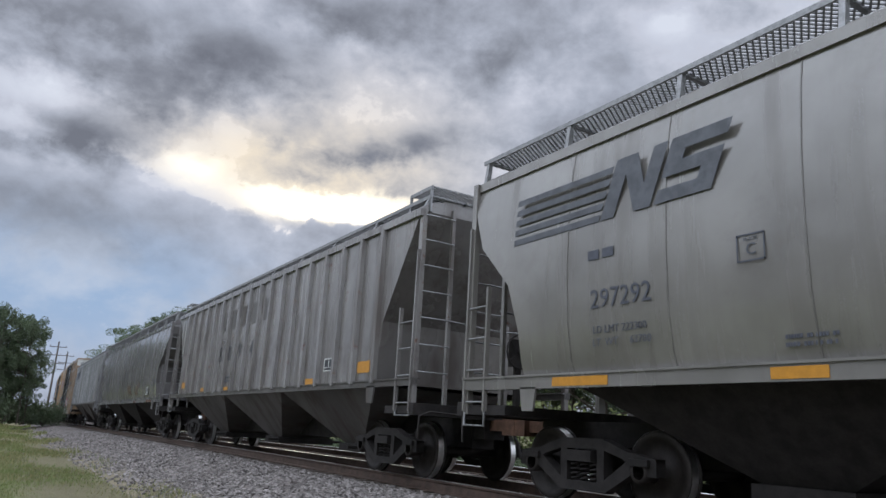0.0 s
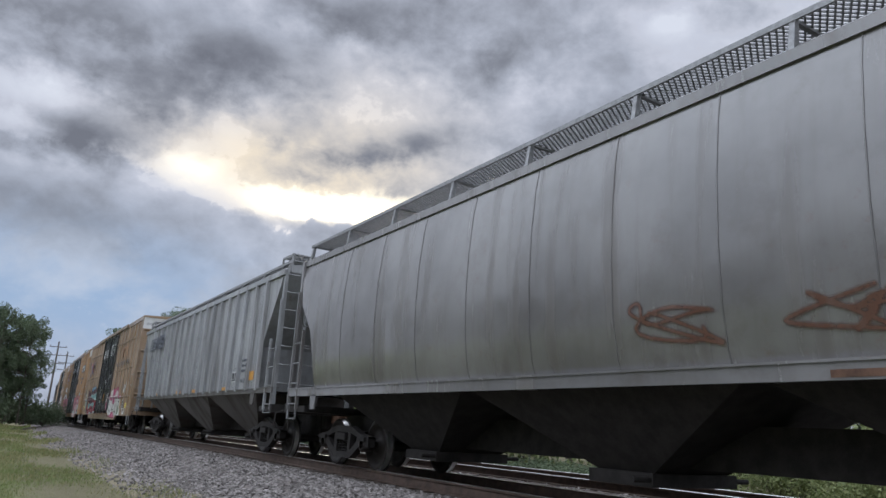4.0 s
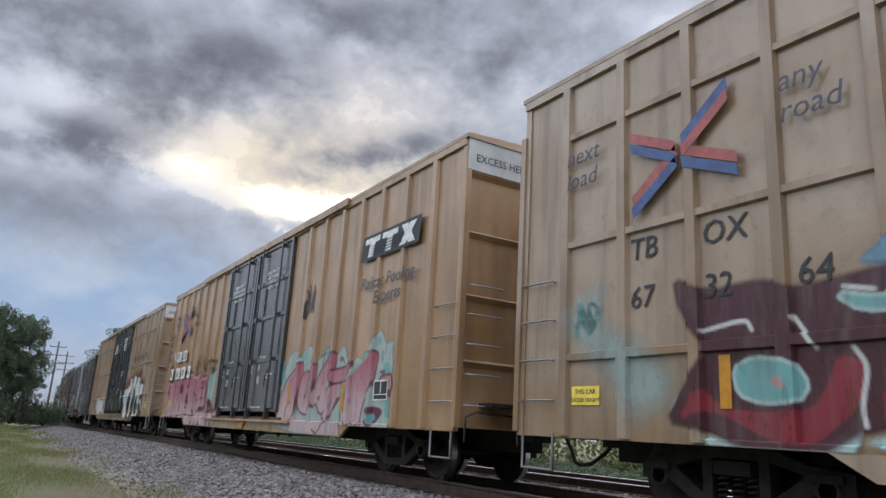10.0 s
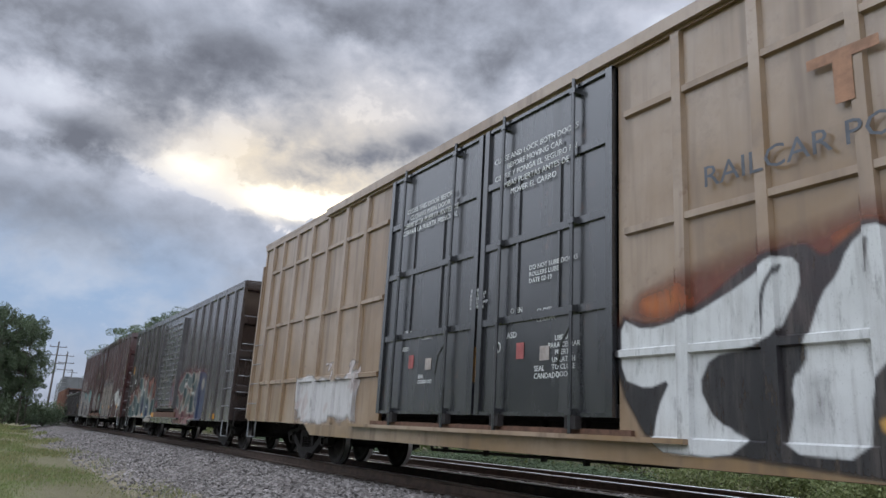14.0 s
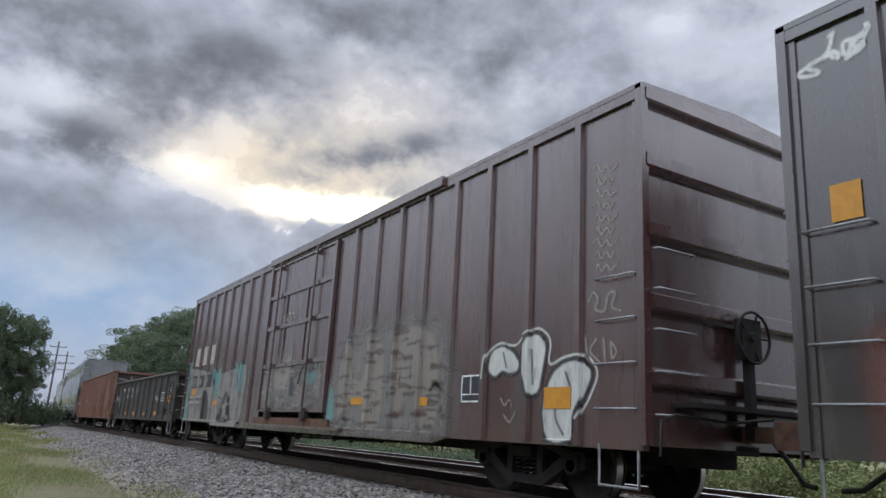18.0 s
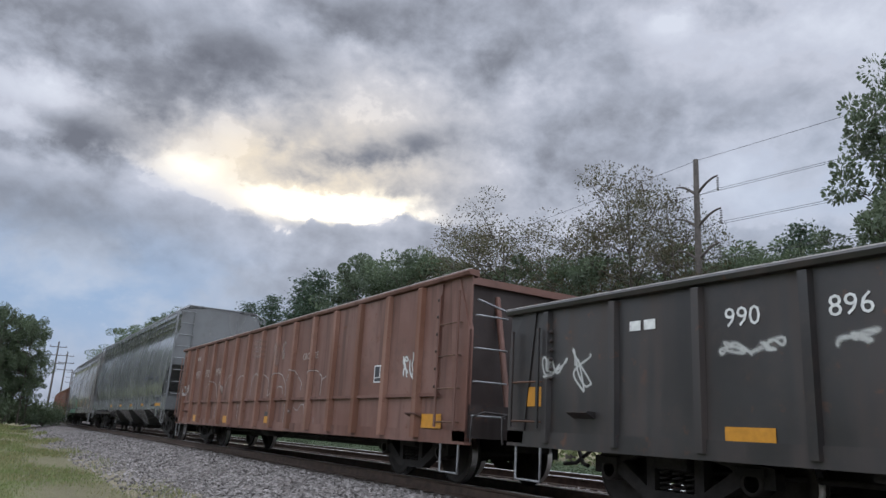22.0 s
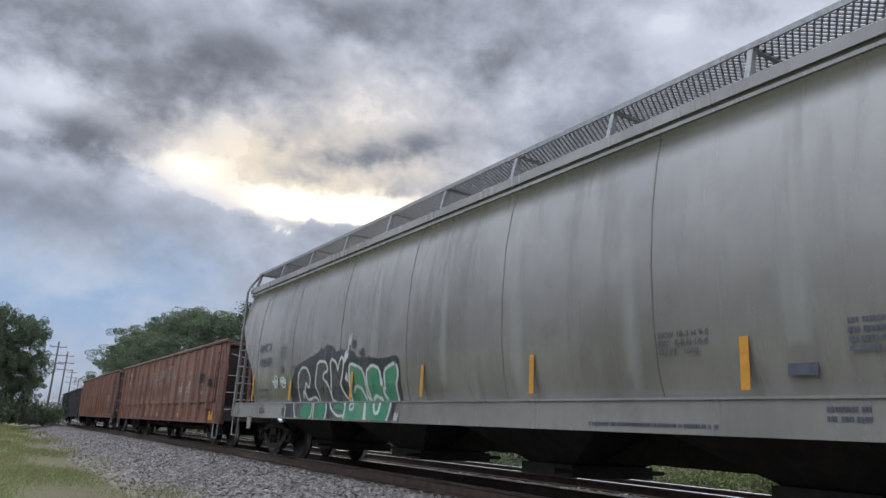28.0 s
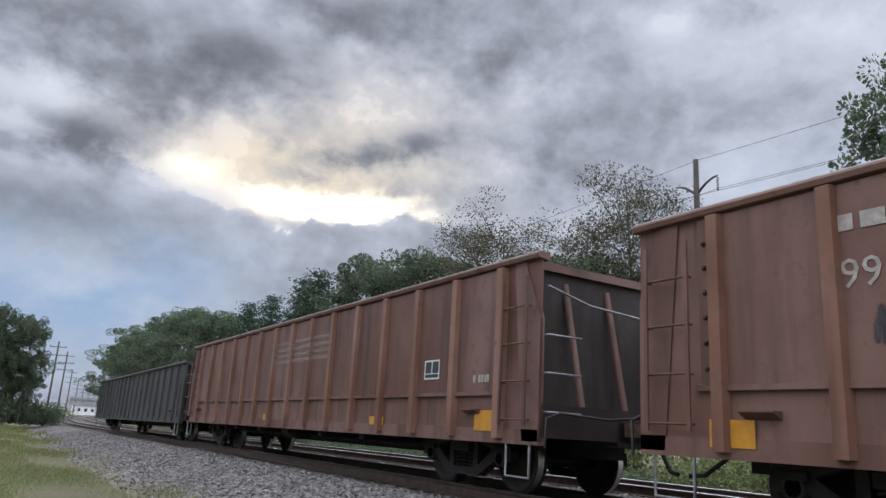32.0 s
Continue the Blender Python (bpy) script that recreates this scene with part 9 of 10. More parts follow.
    for S, w, z0, z1 in ((225.6, 0.16, 1.6, 3.6), (227.4, 0.10, 1.2, 3.3), (229.3, 0.14, 1.3, 3.5), (231.0, 0.10, 1.4, 3.2), (233.2, 0.16, 1.9, 3.4), (224.6, 0.08, 2.2, 3.6)):
        a = 239.0 - S
        g.fill(CREAMW, [(a - w, z0), (a - w * 0.5, z1), (a + w * 0.4, z1), (a + w, z0)], blur=0.12, cover=0.28)
    g.done("faint pale smears of touched-up paint")
    g = Mural(car, at(237.6), relM, -1.606, 0.86, None)
    g.fill(NAVYB, [(0.42, 1.19), (0.49, 1.58), (0.77, 1.92), (1.22, 2.01), (1.79, 2.1), (2.21, 2.17), (2.36, 2.27), (2.72, 2.19), (2.8, 2.07), (3.07, 2.14), (3.36, 2.03), (3.5, 2.09), (3.75, 1.94), (4.11, 1.94), (4.64, 1.86), (5.24, 1.9), (5.29, 1.74), (5.3, 1.17), (5.23, 0.81), (4.58, 0.82), (3.33, 0.79), (1.91, 0.8), (0.3, 0.8)], blur=0.03)
    g.letter(NAVYB, WHITEW, 0.045, [(0.96, 0.91), (0.91, 1.69), (1.12, 1.85), (1.39, 1.84), (1.56, 1.66), (1.49, 1.46), (1.34, 1.61), (1.22, 1.35), (1.33, 1.19), (1.81, 1.27), (1.91, 1.08), (1.82, 0.86), (1.33, 0.84)])
    g.letter(NAVYB, WHITEW, 0.045, [(1.89, 1.69), (2.0, 1.94), (2.36, 1.91), (2.45, 1.78), (2.23, 1.73), (2.19, 1.61), (2.45, 1.48), (2.53, 1.3), (2.6, 0.97), (2.48, 0.81), (1.99, 0.83), (2.02, 1.13), (1.95, 1.38), (1.85, 1.51)])
    g.letter(NAVYB, WHITEW, 0.045, [(2.56, 1.24), (2.64, 1.54), (2.6, 1.96), (2.85, 1.88), (2.91, 1.69), (3.08, 1.97), (3.17, 1.91), (3.08, 1.62), (3.0, 1.51), (3.14, 1.29), (3.42, 1.13), (3.41, 0.95), (3.12, 0.94), (2.83, 1.07), (2.79, 1.18)])
    g.letter(GREENK, WHITEW, 0.05, [(3.42, 1.76), (3.5, 1.82), (3.88, 1.73), (3.99, 1.62), (4.04, 1.47), (4.06, 1.23), (4.2, 1.18), (4.18, 0.82), (3.39, 0.82), (3.47, 1.07)])
    g.letter(GREENK, WHITEW, 0.05, [(4.1, 1.66), (4.33, 1.76), (4.59, 1.68), (4.62, 1.39), (4.8, 1.34), (4.78, 1.61), (4.83, 1.68), (5.15, 1.76), (5.22, 1.62), (5.12, 1.42), (5.14, 1.17), (5.04, 0.92), (4.95, 0.83), (4.28, 0.83), (4.28, 1.12), (4.19, 1.26)])
    g.fill(GREENK, [(1.32, 0.86), (1.31, 1.09), (1.76, 1.17), (1.87, 1.07), (1.78, 0.87)])
    g.fill(GREENK, [(2.02, 0.84), (2.04, 1.11), (2.53, 1.16), (2.55, 0.98), (2.44, 0.84)])
    g.fill(GREENK, [(2.89, 1.07), (3.13, 1.15), (3.38, 1.11), (3.37, 0.97), (3.12, 0.97)])
    g.line(WHITEW, 0.03, [(3.57, 1.35), (3.67, 1.44), (3.88, 1.42), (4.02, 1.23)])
    g.line(WHITEW, 0.03, [(4.3, 1.22), (4.4, 1.28), (4.6, 1.21)])
    g.line(WHITEW, 0.03, [(4.56, 1.11), (4.59, 0.98), (4.73, 0.99), (4.79, 1.15)])
    g.line(WHITEW, 0.03, [(4.66, 1.53), (4.69, 1.31), (4.79, 1.22)])
    g.line(WHITEW, 0.03, [(1.15, 1.28), (1.19, 1.41), (1.31, 1.28)])
    g.fill(WHITEW, [(3.61, 1.13), (3.8, 1.18), (3.81, 1.04), (3.63, 1.01)])
    g.fill(WHITEW, [(3.21, 1.57), (3.31, 1.73), (3.38, 1.51)])
    g.fill(WHITEW, [(3.14, 1.8), (3.35, 1.94), (3.32, 2.11), (3.21, 2.04)])
    g.fill(NAVYB, [(3.65, 1.1), (3.76, 1.14), (3.76, 1.07), (3.66, 1.04)])
    g.fill(NAVYB, [(4.64, 1.42), (4.69, 1.44), (4.66, 1.29)])
    g.line(TEALD, 0.02, [(1.02, 1.62), (1.16, 1.75), (1.34, 1.71)])
    g.line(TEALD, 0.02, [(2.91, 1.03), (3.33, 1.01)])
    g.line(TEALD, 0.02, [(5.14, 1.76), (5.23, 1.81)])
    g.line(NAVYB, 0.075, [(2.07, 2.13), (2.09, 2.14)], blur=0.02)
    g.line(NAVYB, 0.075, [(3.6, 2.17), (3.61, 2.18)], blur=0.02)
    g.line(NAVYB, 0.075, [(3.95, 2.01), (3.96, 2.01)], blur=0.02)
    g.line(NAVYB, 0.075, [(0.77, 1.84), (0.81, 1.85)], blur=0.02)
    g.line(NAVYB, 0.075, [(0.28, 0.99), (0.31, 0.98)], blur=0.02)
    g.line(NAVYB, 0.035, [(-0.06, 1.91), (-0.03, 1.91)], blur=0.02)
    g.line(NAVYB, 0.035, [(3.85, 2.01), (3.85, 2.01)], blur=0.02)
    g.line(NAVYB, 0.035, [(0.57, 1.9), (0.59, 1.91)], blur=0.02)
    g.line(NAVYB, 0.035, [(0.2, 0.85), (0.23, 0.84)], blur=0.02)
    g.line(WHITEW, 0.03, [(0.42, 0.86), (0.43, 1.08)], cover=0.8)
    g.line(WHITEW, 0.03, [(5.27, 0.85), (5.31, 1.01), (5.33, 0.85), (5.39, 0.97)], cover=0.8)
    g.line(WHITEW, 0.03, [(3.35, 1.97), (3.4, 2.38), (3.43, 2.16), (3.5, 2.37)], cover=0.8)
    g.done("bold green and black sprayed letters outlined in white")
    scrawl(car, at(238.3), 1.45, 0.9, 0.35, (0.52, 0.52, 0.50), 96, relM, -1.606, 0.02, 8)

    # --- last gondolas
    npo = [243.85 + 1.085 * i for i in range(15)]
    car, L, at = gondola("gondola", "brown-red high-sided gondola with scrawls", 242.5, 260.0, M_RED_GON, npo, 0.68, 2.96, seam=1.28)
    rel = relief_of([at(p) for p in npo], 0.085, 0.075)
    x = -1.534
    placard(car, at(245.15), 1.48, 0.42, 0.30, x)
    tape(car, at, [(243.69, 243.22, 0.73, 0.97), (259.18, 258.72, 0.74, 0.98), (250.95, 250.5, 0.78, 0.91), (253.16, 252.76, 0.78, 0.93), (247.6, 247.15, 0.78, 0.9), (256.3, 255.9, 0.78, 0.93)], -1.525)
    spray(car, at(252.5), at(248.6), 1.9, 2.6, [(lambda Y, Z: (((Z * 7.4) % 1.0) < 0.55) * (Y > at(251.4)) * (Z < 2.46) * (Z > 2.0) * 0.35, (0.34, 0.28, 0.25)),
          (faint(strokes([[(at(251.3), 2.05), (at(250.9), 2.45), (at(250.5), 2.08), (at(250.1), 2.48)], [(at(249.2), 2.45), (at(249.7), 2.4), (at(249.6), 2.25), (at(249.1), 2.2), (at(249.2), 2.06), (at(249.8), 2.05)]], 0.09), 0.4), (0.33, 0.27, 0.24))], rel, -1.531, label="faded white painted emblem")
    for i in range(1, 9):
        S = 258.75 - 1.085 * i
        scrawl(car, at(S), 1.36 + 0.03 * (i % 3), 0.62, 0.46 + 0.05 * (i % 3), INK, 100 + i, rel, -1.531, 0.016, 7)
    for S, w in ((247.85, 0.8), (246.85, 0.8)):
        scrawl(car, at(S), 1.38, w, 0.62, (0.42, 0.38, 0.36), 111, rel, -1.531, 0.014, 9)
    scrawl(car, at(245.25), 1.74, 0.75, 0.36, INK, 118, rel, -1.531, 0.02, 9)
    scrawl(car, at(244.1), 1.58, 0.72, 0.5, INK, 119, rel, -1.531, 0.02, 7)
    glyph_bars(car, at(257.95), 2.41, 0.24, 2, 0.19, M_DULLWHITE, x)
    words(car, "99", at(257.9), 2.0, 0.34, M_DULLWHITE, x)
    words(car, "MW", at(255.6), 2.0, 0.30, M_DULLWHITE, x)
    for text, S, z in (("CROSSTIE", 248.9, 2.05), ("LOADING", 247.75, 2.08), ("ONLY", 246.6, 2.1)):
        words(car, text, at(S), z, 0.17, M_DULLWHITE, x)
    words(car, "PULL\nHERE", at(258.66), 1.43, 0.08, M_DULLWHITE, -1.506)
    marks(car, at(259.9), 0.70, 1, 0.06, 0.6, M_DULLWHITE, -1.507, 1.8, 131)
    opo = [262.35 + 1.09 * i for i in range(15)]
    car, L, at = gondola("gondola", "dull red high-sided gondola", 261.6, 278.85, M_RED_DULL, opo, 0.68, 2.98, seam=1.28)
    placard(car, at(264.25), 1.48, 0.42, 0.28, x)
    tape(car, at, [(262.9, 262.35, 0.78, 1.04), (266.0, 265.5, 0.8, 0.93), (271.5, 271.0, 0.8, 0.93)], -1.525)
    spray(car, at(271.0), at(268.0), 1.9, 2.6, [(lambda Y, Z: (((Z * 7.4) % 1.0) < 0.55) * (Z < 2.5) * (Z > 2.0) * 0.4, (0.30, 0.24, 0.21))], relief_of([at(p) for p in opo], 0.085, 0.075), -1.531, label="faded painted stripes")
    marks(car, at(262.95), 1.40, 1, 0.10, 0.4, M_DULLWHITE, x, 1.8, 132)
    pp = [280.9 + 1.1 * i for i in range(18)]
    car, L, at = gondola("gondola", "charcoal gondola at the end of the train", 279.8, 300.8, M_SHADOW_GON, pp, 0.62, 2.6, post_half=0.07, post_proud=0.07)
    part("end_marker", Geo().box(-0.15, 0.15, L + 0.12, L + 0.30, 1.0, 1.5), M_YELLOW, car, "end of train marker box on the coupler")


train()

# ---- ground, ballast and tracks ----
M_GROUND = ground_material()
M_BALLAST = ballast_material("ballast", 0.80)
M_STONE = stone_material()
STATIONS = [-60 + 2.0 * i for i in range(80)] + [100 + 5.0 * i for i in range(41)] + [310 + 30 * i for i in range(10)]


def swept(profile, stations, smooth=True, jitter=0.0, seed=1):
    v, f = [], []
    m = len(profile)
    r = random.Random(seed)
    for s in stations:
        for c, z in profile:
            j = r.uniform(-jitter, jitter)
            v.append(line_at(s, c, z + j))
    for i in range(len(stations) - 1):
        for k in range(m - 1):
            f.append((i * m + k, i * m + k + 1, (i + 1) * m + k + 1, (i + 1) * m + k))
    return Geo().add(v, f, smooth)


ground_profile = [(-900, -1.2), (-300, -0.8), (-120, -0.72), (-40, -0.68), (-20, -0.66), (-12, -0.64), (-8, -0.66), (-6, -0.66), (-4.6, -0.66), (-3, -0.7), (8, -0.8), (9.5, -0.72), (12, -0.66), (16, -0.6), (22, -0.6), (40, -0.6), (120, -0.6), (400, -0.6), (1200, -0.8)]
far_stations = [-900, -500, -250, -120] + STATIONS[::2] + [700, 1000, 1600, 2400]
solid("ground", swept(ground_profile, far_stations), M_GROUND, "short dry grass with bare patches", "ground", kind="structure")
ballast_profile = [(-4.75, -0.74), (-4.45, -0.62), (-4.0, -0.53), (-3.4, -0.42), (-2.8, -0.28), (-2.3, -0.20), (-1.6, -0.185), (-1.2, -0.21), (0, -0.215), (1.2, -0.21), (1.7, -0.20), (2.05, -0.25), (2.4, -0.20), (2.9, -0.21), (4.1, -0.215), (5.3, -0.21), (6.2, -0.2), (7.0, -0.36), (7.8, -0.58), (8.4, -0.80)]
solid("ballast", swept(ballast_profile, [-50 + 0.6 * i for i in range(250)] + [100 + 4 * i for i in range(60)], True, 0.018), M_BALLAST, "grey crushed stone ballast bed", "ballast", kind="structure")


def stones(n, s0, s1, c0, c1, size, seed, bias=1.6):
    r = np.random.RandomState(seed)
    pc = [p[0] for p in ballast_profile]
    pz = [p[1] for p in ballast_profile]
    base = np.array([(1, 0, 0), (-1, 0, 0), (0, 1, 0), (0, -1, 0), (0, 0, 1), (0, 0, -1)], float)
    tri = np.array([(0, 2, 4), (2, 1, 4), (1, 3, 4), (3, 0, 4), (2, 0, 5), (1, 2, 5), (3, 1, 5), (0, 3, 5)])
    V, F = [], []
    for i in range(n):
        s = s0 + (s1 - s0) * r.rand() ** bias
        c = r.uniform(c0, c1)
        if c < -4.1 and r.rand() < (-4.1 - c) / 0.8:
            continue
        p = line_at(s, c, float(np.interp(c, pc, pz)) + r.uniform(-0.01, 0.02))
        k = size * r.uniform(0.55, 1.35)
        sh = base * (k * r.uniform(0.6, 1.2, (6, 1))) + r.uniform(-0.3, 0.3, (6, 3)) * k
        q = r.normal(size=(3, 3))
        q, _ = np.linalg.qr(q)
        sh = sh @ q
        sh[:, 2] *= 0.75
        F.append(tri + len(V) * 6)
        V.append(sh + np.array(p))
    me = bpy.data.meshes.new("loose_stones")
    me.from_pydata(np.concatenate(V).tolist(), [], np.concatenate(F).tolist())
    return me


solid("loose_stones", stones(17000, 8.0, 48.0, -4.9, -1.0, 0.042, 3), M_STONE, "loose crushed stones on the ballast slope", "stones", kind="stuff")
solid("loose_stones", stones(5000, 6.0, 45.0, 0.9, 3.3, 0.042, 4), M_STONE, "loose crushed stones between the tracks", "stones", kind="stuff")

RAIL = [(-0.07, -0.185), (-0.07, -0.17), (-0.012, -0.15), (-0.010, -0.045), (-0.034, -0.035), (-0.036, -0.010), (-0.026, -0.001), (0.026, -0.001), (0.036, -0.010), (0.034, -0.035), (0.010, -0.045), (0.012, -0.15), (0.07, -0.17), (0.07, -0.185)]
rail_stations = [-60 + 2.0 * i for i in range(150)]
for c in (-0.753, 0.753, 4.1 - 0.753, 4.1 + 0.753):
    ob = solid("rail", swept([(c + a, z) for a, z in RAIL], rail_stations, False), M_RAILSIDE, "rusty steel rail with a polished top", "rail", "rails of the two tracks")
    part("running_surface", swept([(c - 0.030, -0.004), (c - 0.024, 0.001), (c + 0.024, 0.001), (c + 0.030, -0.004)], rail_stations, False), M_TREAD, ob, "polished steel running surface")
me_tie = Geo().box(-1.3, 1.3, -0.115, 0.115, -0.30, -0.187).mesh("tie")
me_tie.materials.append(M_TIE)
for c in (0.0, 4.1):
    tr = thing("track_ties", "weathered wooden ties sunk in ballast", "track ties", "ties of the two tracks", "structure")
    for i in range(140):
        s = 2.0 + 0.53 * i
        a = max(s - BEND_FROM, 0) / BEND
        p = line_at(s, c)
        part("tie", me_tie, M_TIE, tr, at=pose(p.x, p.y, p.z, 0, 0, -math.degrees(a)))

# ---- grass beside the ballast ----
M_GRASS = foliage("short_dry_grass", (0.115, 0.14, 0.05), (0.23, 0.21, 0.10), (0.14, 0.175, 0.06))


def grass(n, seed):
    r = np.random.RandomState(seed)
    y = 11.0 + 52.0 * r.rand(n) ** 1.7
    x = r.uniform(-7.5, 3.3, n)
    patchy = np.sin(x * 1.9 + 0.6 * y) + np.sin(0.83 * y - 1.3 * x + 1.0) + r.normal(size=n) * 0.8
    keep = (patchy > -1.1 + np.clip((x - 0.6) * 1.0, -1.0, 3.4)) & (x + y * 0.0 < 3.2)
    x, y = x[keep], y[keep]
    m = len(x)
    far = y / 16.0
    a = r.uniform(0, 2 * math.pi, m)
    h = r.uniform(0.025, 0.075, m) * (0.8 + 0.3 * far)
    w = r.uniform(0.006, 0.013, m) * far
    lx, ly = r.normal(size=m) * 0.03, r.normal(size=m) * 0.03
    gz = np.interp(x - TRACK_X, [p[0] for p in ground_profile], [p[1] for p in ground_profile])
    gz = np.maximum(gz, np.interp(x - TRACK_X, [p[0] for p in ballast_profile], [p[1] for p in ballast_profile], left=-9)) - 0.008
    V = np.empty((m, 3, 3))
    V[:, 0] = np.stack([x - w * np.cos(a), y - w * np.sin(a), gz], 1)
    V[:, 1] = np.stack([x + w * np.cos(a), y + w * np.sin(a), gz], 1)
    V[:, 2] = np.stack([x + lx, y + ly, gz + h], 1)
    me = bpy.data.meshes.new("grass")
    me.from_pydata(V.reshape(-1, 3).tolist(), [], np.arange(3 * m).reshape(-1, 3).tolist())
    return me


solid("grass", grass(150000, 8), M_GRASS, "short patchy dry grass beside the ballast", "grass", kind="stuff")

# ---- trees ----
M_LEAF = foliage("dull_green_leaves", (0.075, 0.105, 0.058), (0.125, 0.155, 0.090), (0.095, 0.118, 0.078))
M_LEAF_OLD = foliage("browning_leaves", (0.060, 0.068, 0.036), (0.115, 0.100, 0.055), (0.090, 0.072, 0.046))
M_PINE = foliage("dark_needles", (0.040, 0.064, 0.040), (0.060, 0.088, 0.052), (0.05, 0.074, 0.046))
M_SHRUB = foliage("light_shrub_leaves", (0.10, 0.13, 0.045), (0.22, 0.24, 0.10), (0.15, 0.16, 0.08))
M_BARK = plain("grey_bark", (0.085, 0.070, 0.058), 0.9, 0.0, 0.35, 4.0)


def leaf_mesh(points, size, seed, droop=0.3, name="crown"):
    r = np.random.RandomState(seed)
    P = np.asarray(points)
    n = len(P)
    a = r.normal(size=(n, 3))
    a[:, 2] *= 0.7
    a /= np.linalg.norm(a, axis=1, keepdims=True)
    b = np.cross(a, r.normal(size=(n, 3)))
    b /= np.linalg.norm(b, axis=1, keepdims=True)
    k = size * r.uniform(0.6, 1.3, (n, 1))
    tip = P + a * k
    base = P - a * k
    l, rr = P + b * k * 0.55, P - b * k * 0.55
    V = np.stack([base, l, tip, rr], 1).reshape(-1, 3)
    me = bpy.data.meshes.new(name)
    F = np.arange(n * 4).reshape(-1, 4)
    me.from_pydata(V.tolist(), [], F.tolist())
    return me


def broadleaf(h, rad, seed, leaves, size=0.16, clump=0.75, low=0.22, limbs=16):
    """Trunk with tapered limbs, and leaves in clumps round the twigs."""
    r = random.Random(seed)
    nr = np.random.RandomState(seed)
    g = Geo()
    lean = (r.uniform(-0.05, 0.05) * h, r.uniform(-0.05, 0.05) * h)
    top = Vector((lean[0], lean[1], h * 0.94))
    trunk = [(lean[0] * u * u + 0.08 * math.sin(5 * u + seed), lean[1] * u * u + 0.08 * math.cos(4 * u), h * 0.94 * u) for u in [i / 8 for i in range(9)]]
    g.tube(trunk, [max(0.02, h * 0.017 * (1 - 0.93 * i / 8)) for i in range(9)], 8)
    ends = []
    for i in range(limbs):
        u = low + (0.95 - low) * (i + r.random()) / limbs
        b = Vector((lean[0] * u * u, lean[1] * u * u, h * 0.94 * u))
        a = i * 2.4 + r.uniform(-0.4, 0.4)
        shape = math.sin(math.pi * min(1.0, max(0.0, (u - low * 0.6) / (1.04 - low * 0.6))) ** 0.75) ** 0.6
        ln = rad * shape * r.uniform(0.7, 1.15) + 0.25
        up = r.uniform(0.15, 0.8) * ln
        e = b + Vector((math.cos(a) * ln, math.sin(a) * ln, up))
        mid = b.lerp(e, 0.5) + Vector((0, 0, -0.06 * ln))
        g.tube([b, mid, e], [h * 0.006 * (1.25 - u), h * 0.004 * (1.2 - u) + 0.006, 0.008], 5)
        ends.append((e, 1.0))
        for j in range(4):
            q = b.lerp(e, r.uniform(0.4, 0.95))
            t = q + Vector((r.uniform(-1, 1), r.uniform(-1, 1), r.uniform(-0.3, 0.9))) * (0.34 * ln + 0.2)
            g.tube([q, t], [0.014, 0.005], 4)
            ends.append((t, 0.8))
    ends.append((top, 0.7))
    pts = []
    per = max(4, leaves // len(ends))
    for e, w in ends:
        k = max(3, int(per * w * r.uniform(0.5, 1.5)))
        q = nr.normal(size=(k, 3))
        q *= np.minimum(1.0, 1.35 / np.linalg.norm(q, axis=1, keepdims=True))
        pts.append(np.array(e) + q * np.array([clump, clump, clump * 0.62]) * r.uniform(0.55, 1.05))
    P = np.concatenate(pts)
    P = P[P[:, 2] > h * 0.06]
    return g.mesh("trunk"), leaf_mesh(P, size, seed)


def pine(h, rad, seed, needles):
    r = random.Random(seed)
    nr = np.random.RandomState(seed)
    g = Geo()
    g.tube([(0, 0, h * i / 6) for i in range(7)], [max(0.02, h * 0.015 * (1 - i / 6.2)) for i in range(7)], 8)
    pts = []
    tiers = 15
    for i in range(tiers):
        u = 0.16 + 0.83 * i / (tiers - 1)
        for j in range(5):
            a = j * 1.257 + i * 0.9 + r.uniform(-0.3, 0.3)
            ln = rad * (1.06 - u) ** 0.75 * r.uniform(0.65, 1.2) + 0.15
            b = Vector((0, 0, h * u))
            e = b + Vector((math.cos(a) * ln, math.sin(a) * ln, ln * r.uniform(0.0, 0.35)))
            g.tube([b, e], [0.03, 0.008], 4)
            k = max(6, int(needles * ln / (tiers * 5 * rad * 0.6)))
            t = nr.rand(k, 1) ** 0.7
            pts.append(np.array(b) + (np.array(e) - np.array(b)) * t + nr.normal(size=(k, 3)) * np.array([0.28, 0.28, 0.16]))
    return g.mesh("trunk"), leaf_mesh(np.concatenate(pts), 0.085, seed)


KINDS = {"leafy": [broadleaf(10, 3.1, 11 + i, 30000, 0.076, 0.50, 0.2, 26) for i in range(3)], "thin": [broadleaf(10, 2.6, 31 + i, 15000, 0.050, 0.60, 0.26, 32) for i in range(3)],
         "pine": [pine(10, 2.4, 51 + i, 15000) for i in range(2)]}
for kind, mat in (("leafy", M_LEAF), ("thin", M_LEAF_OLD), ("pine", M_PINE)):
    for tk, cr in KINDS[kind]:
        tk.materials.append(M_BARK)
        cr.materials.append(mat)
LABELS = {"leafy": ("broadleaved_tree", "dull green broadleaved tree with a dense crown"), "thin": ("bare_tree", "half-bare tree with thin browning leaves"), "pine": ("pine_tree", "dark green pine with tiered boughs")}


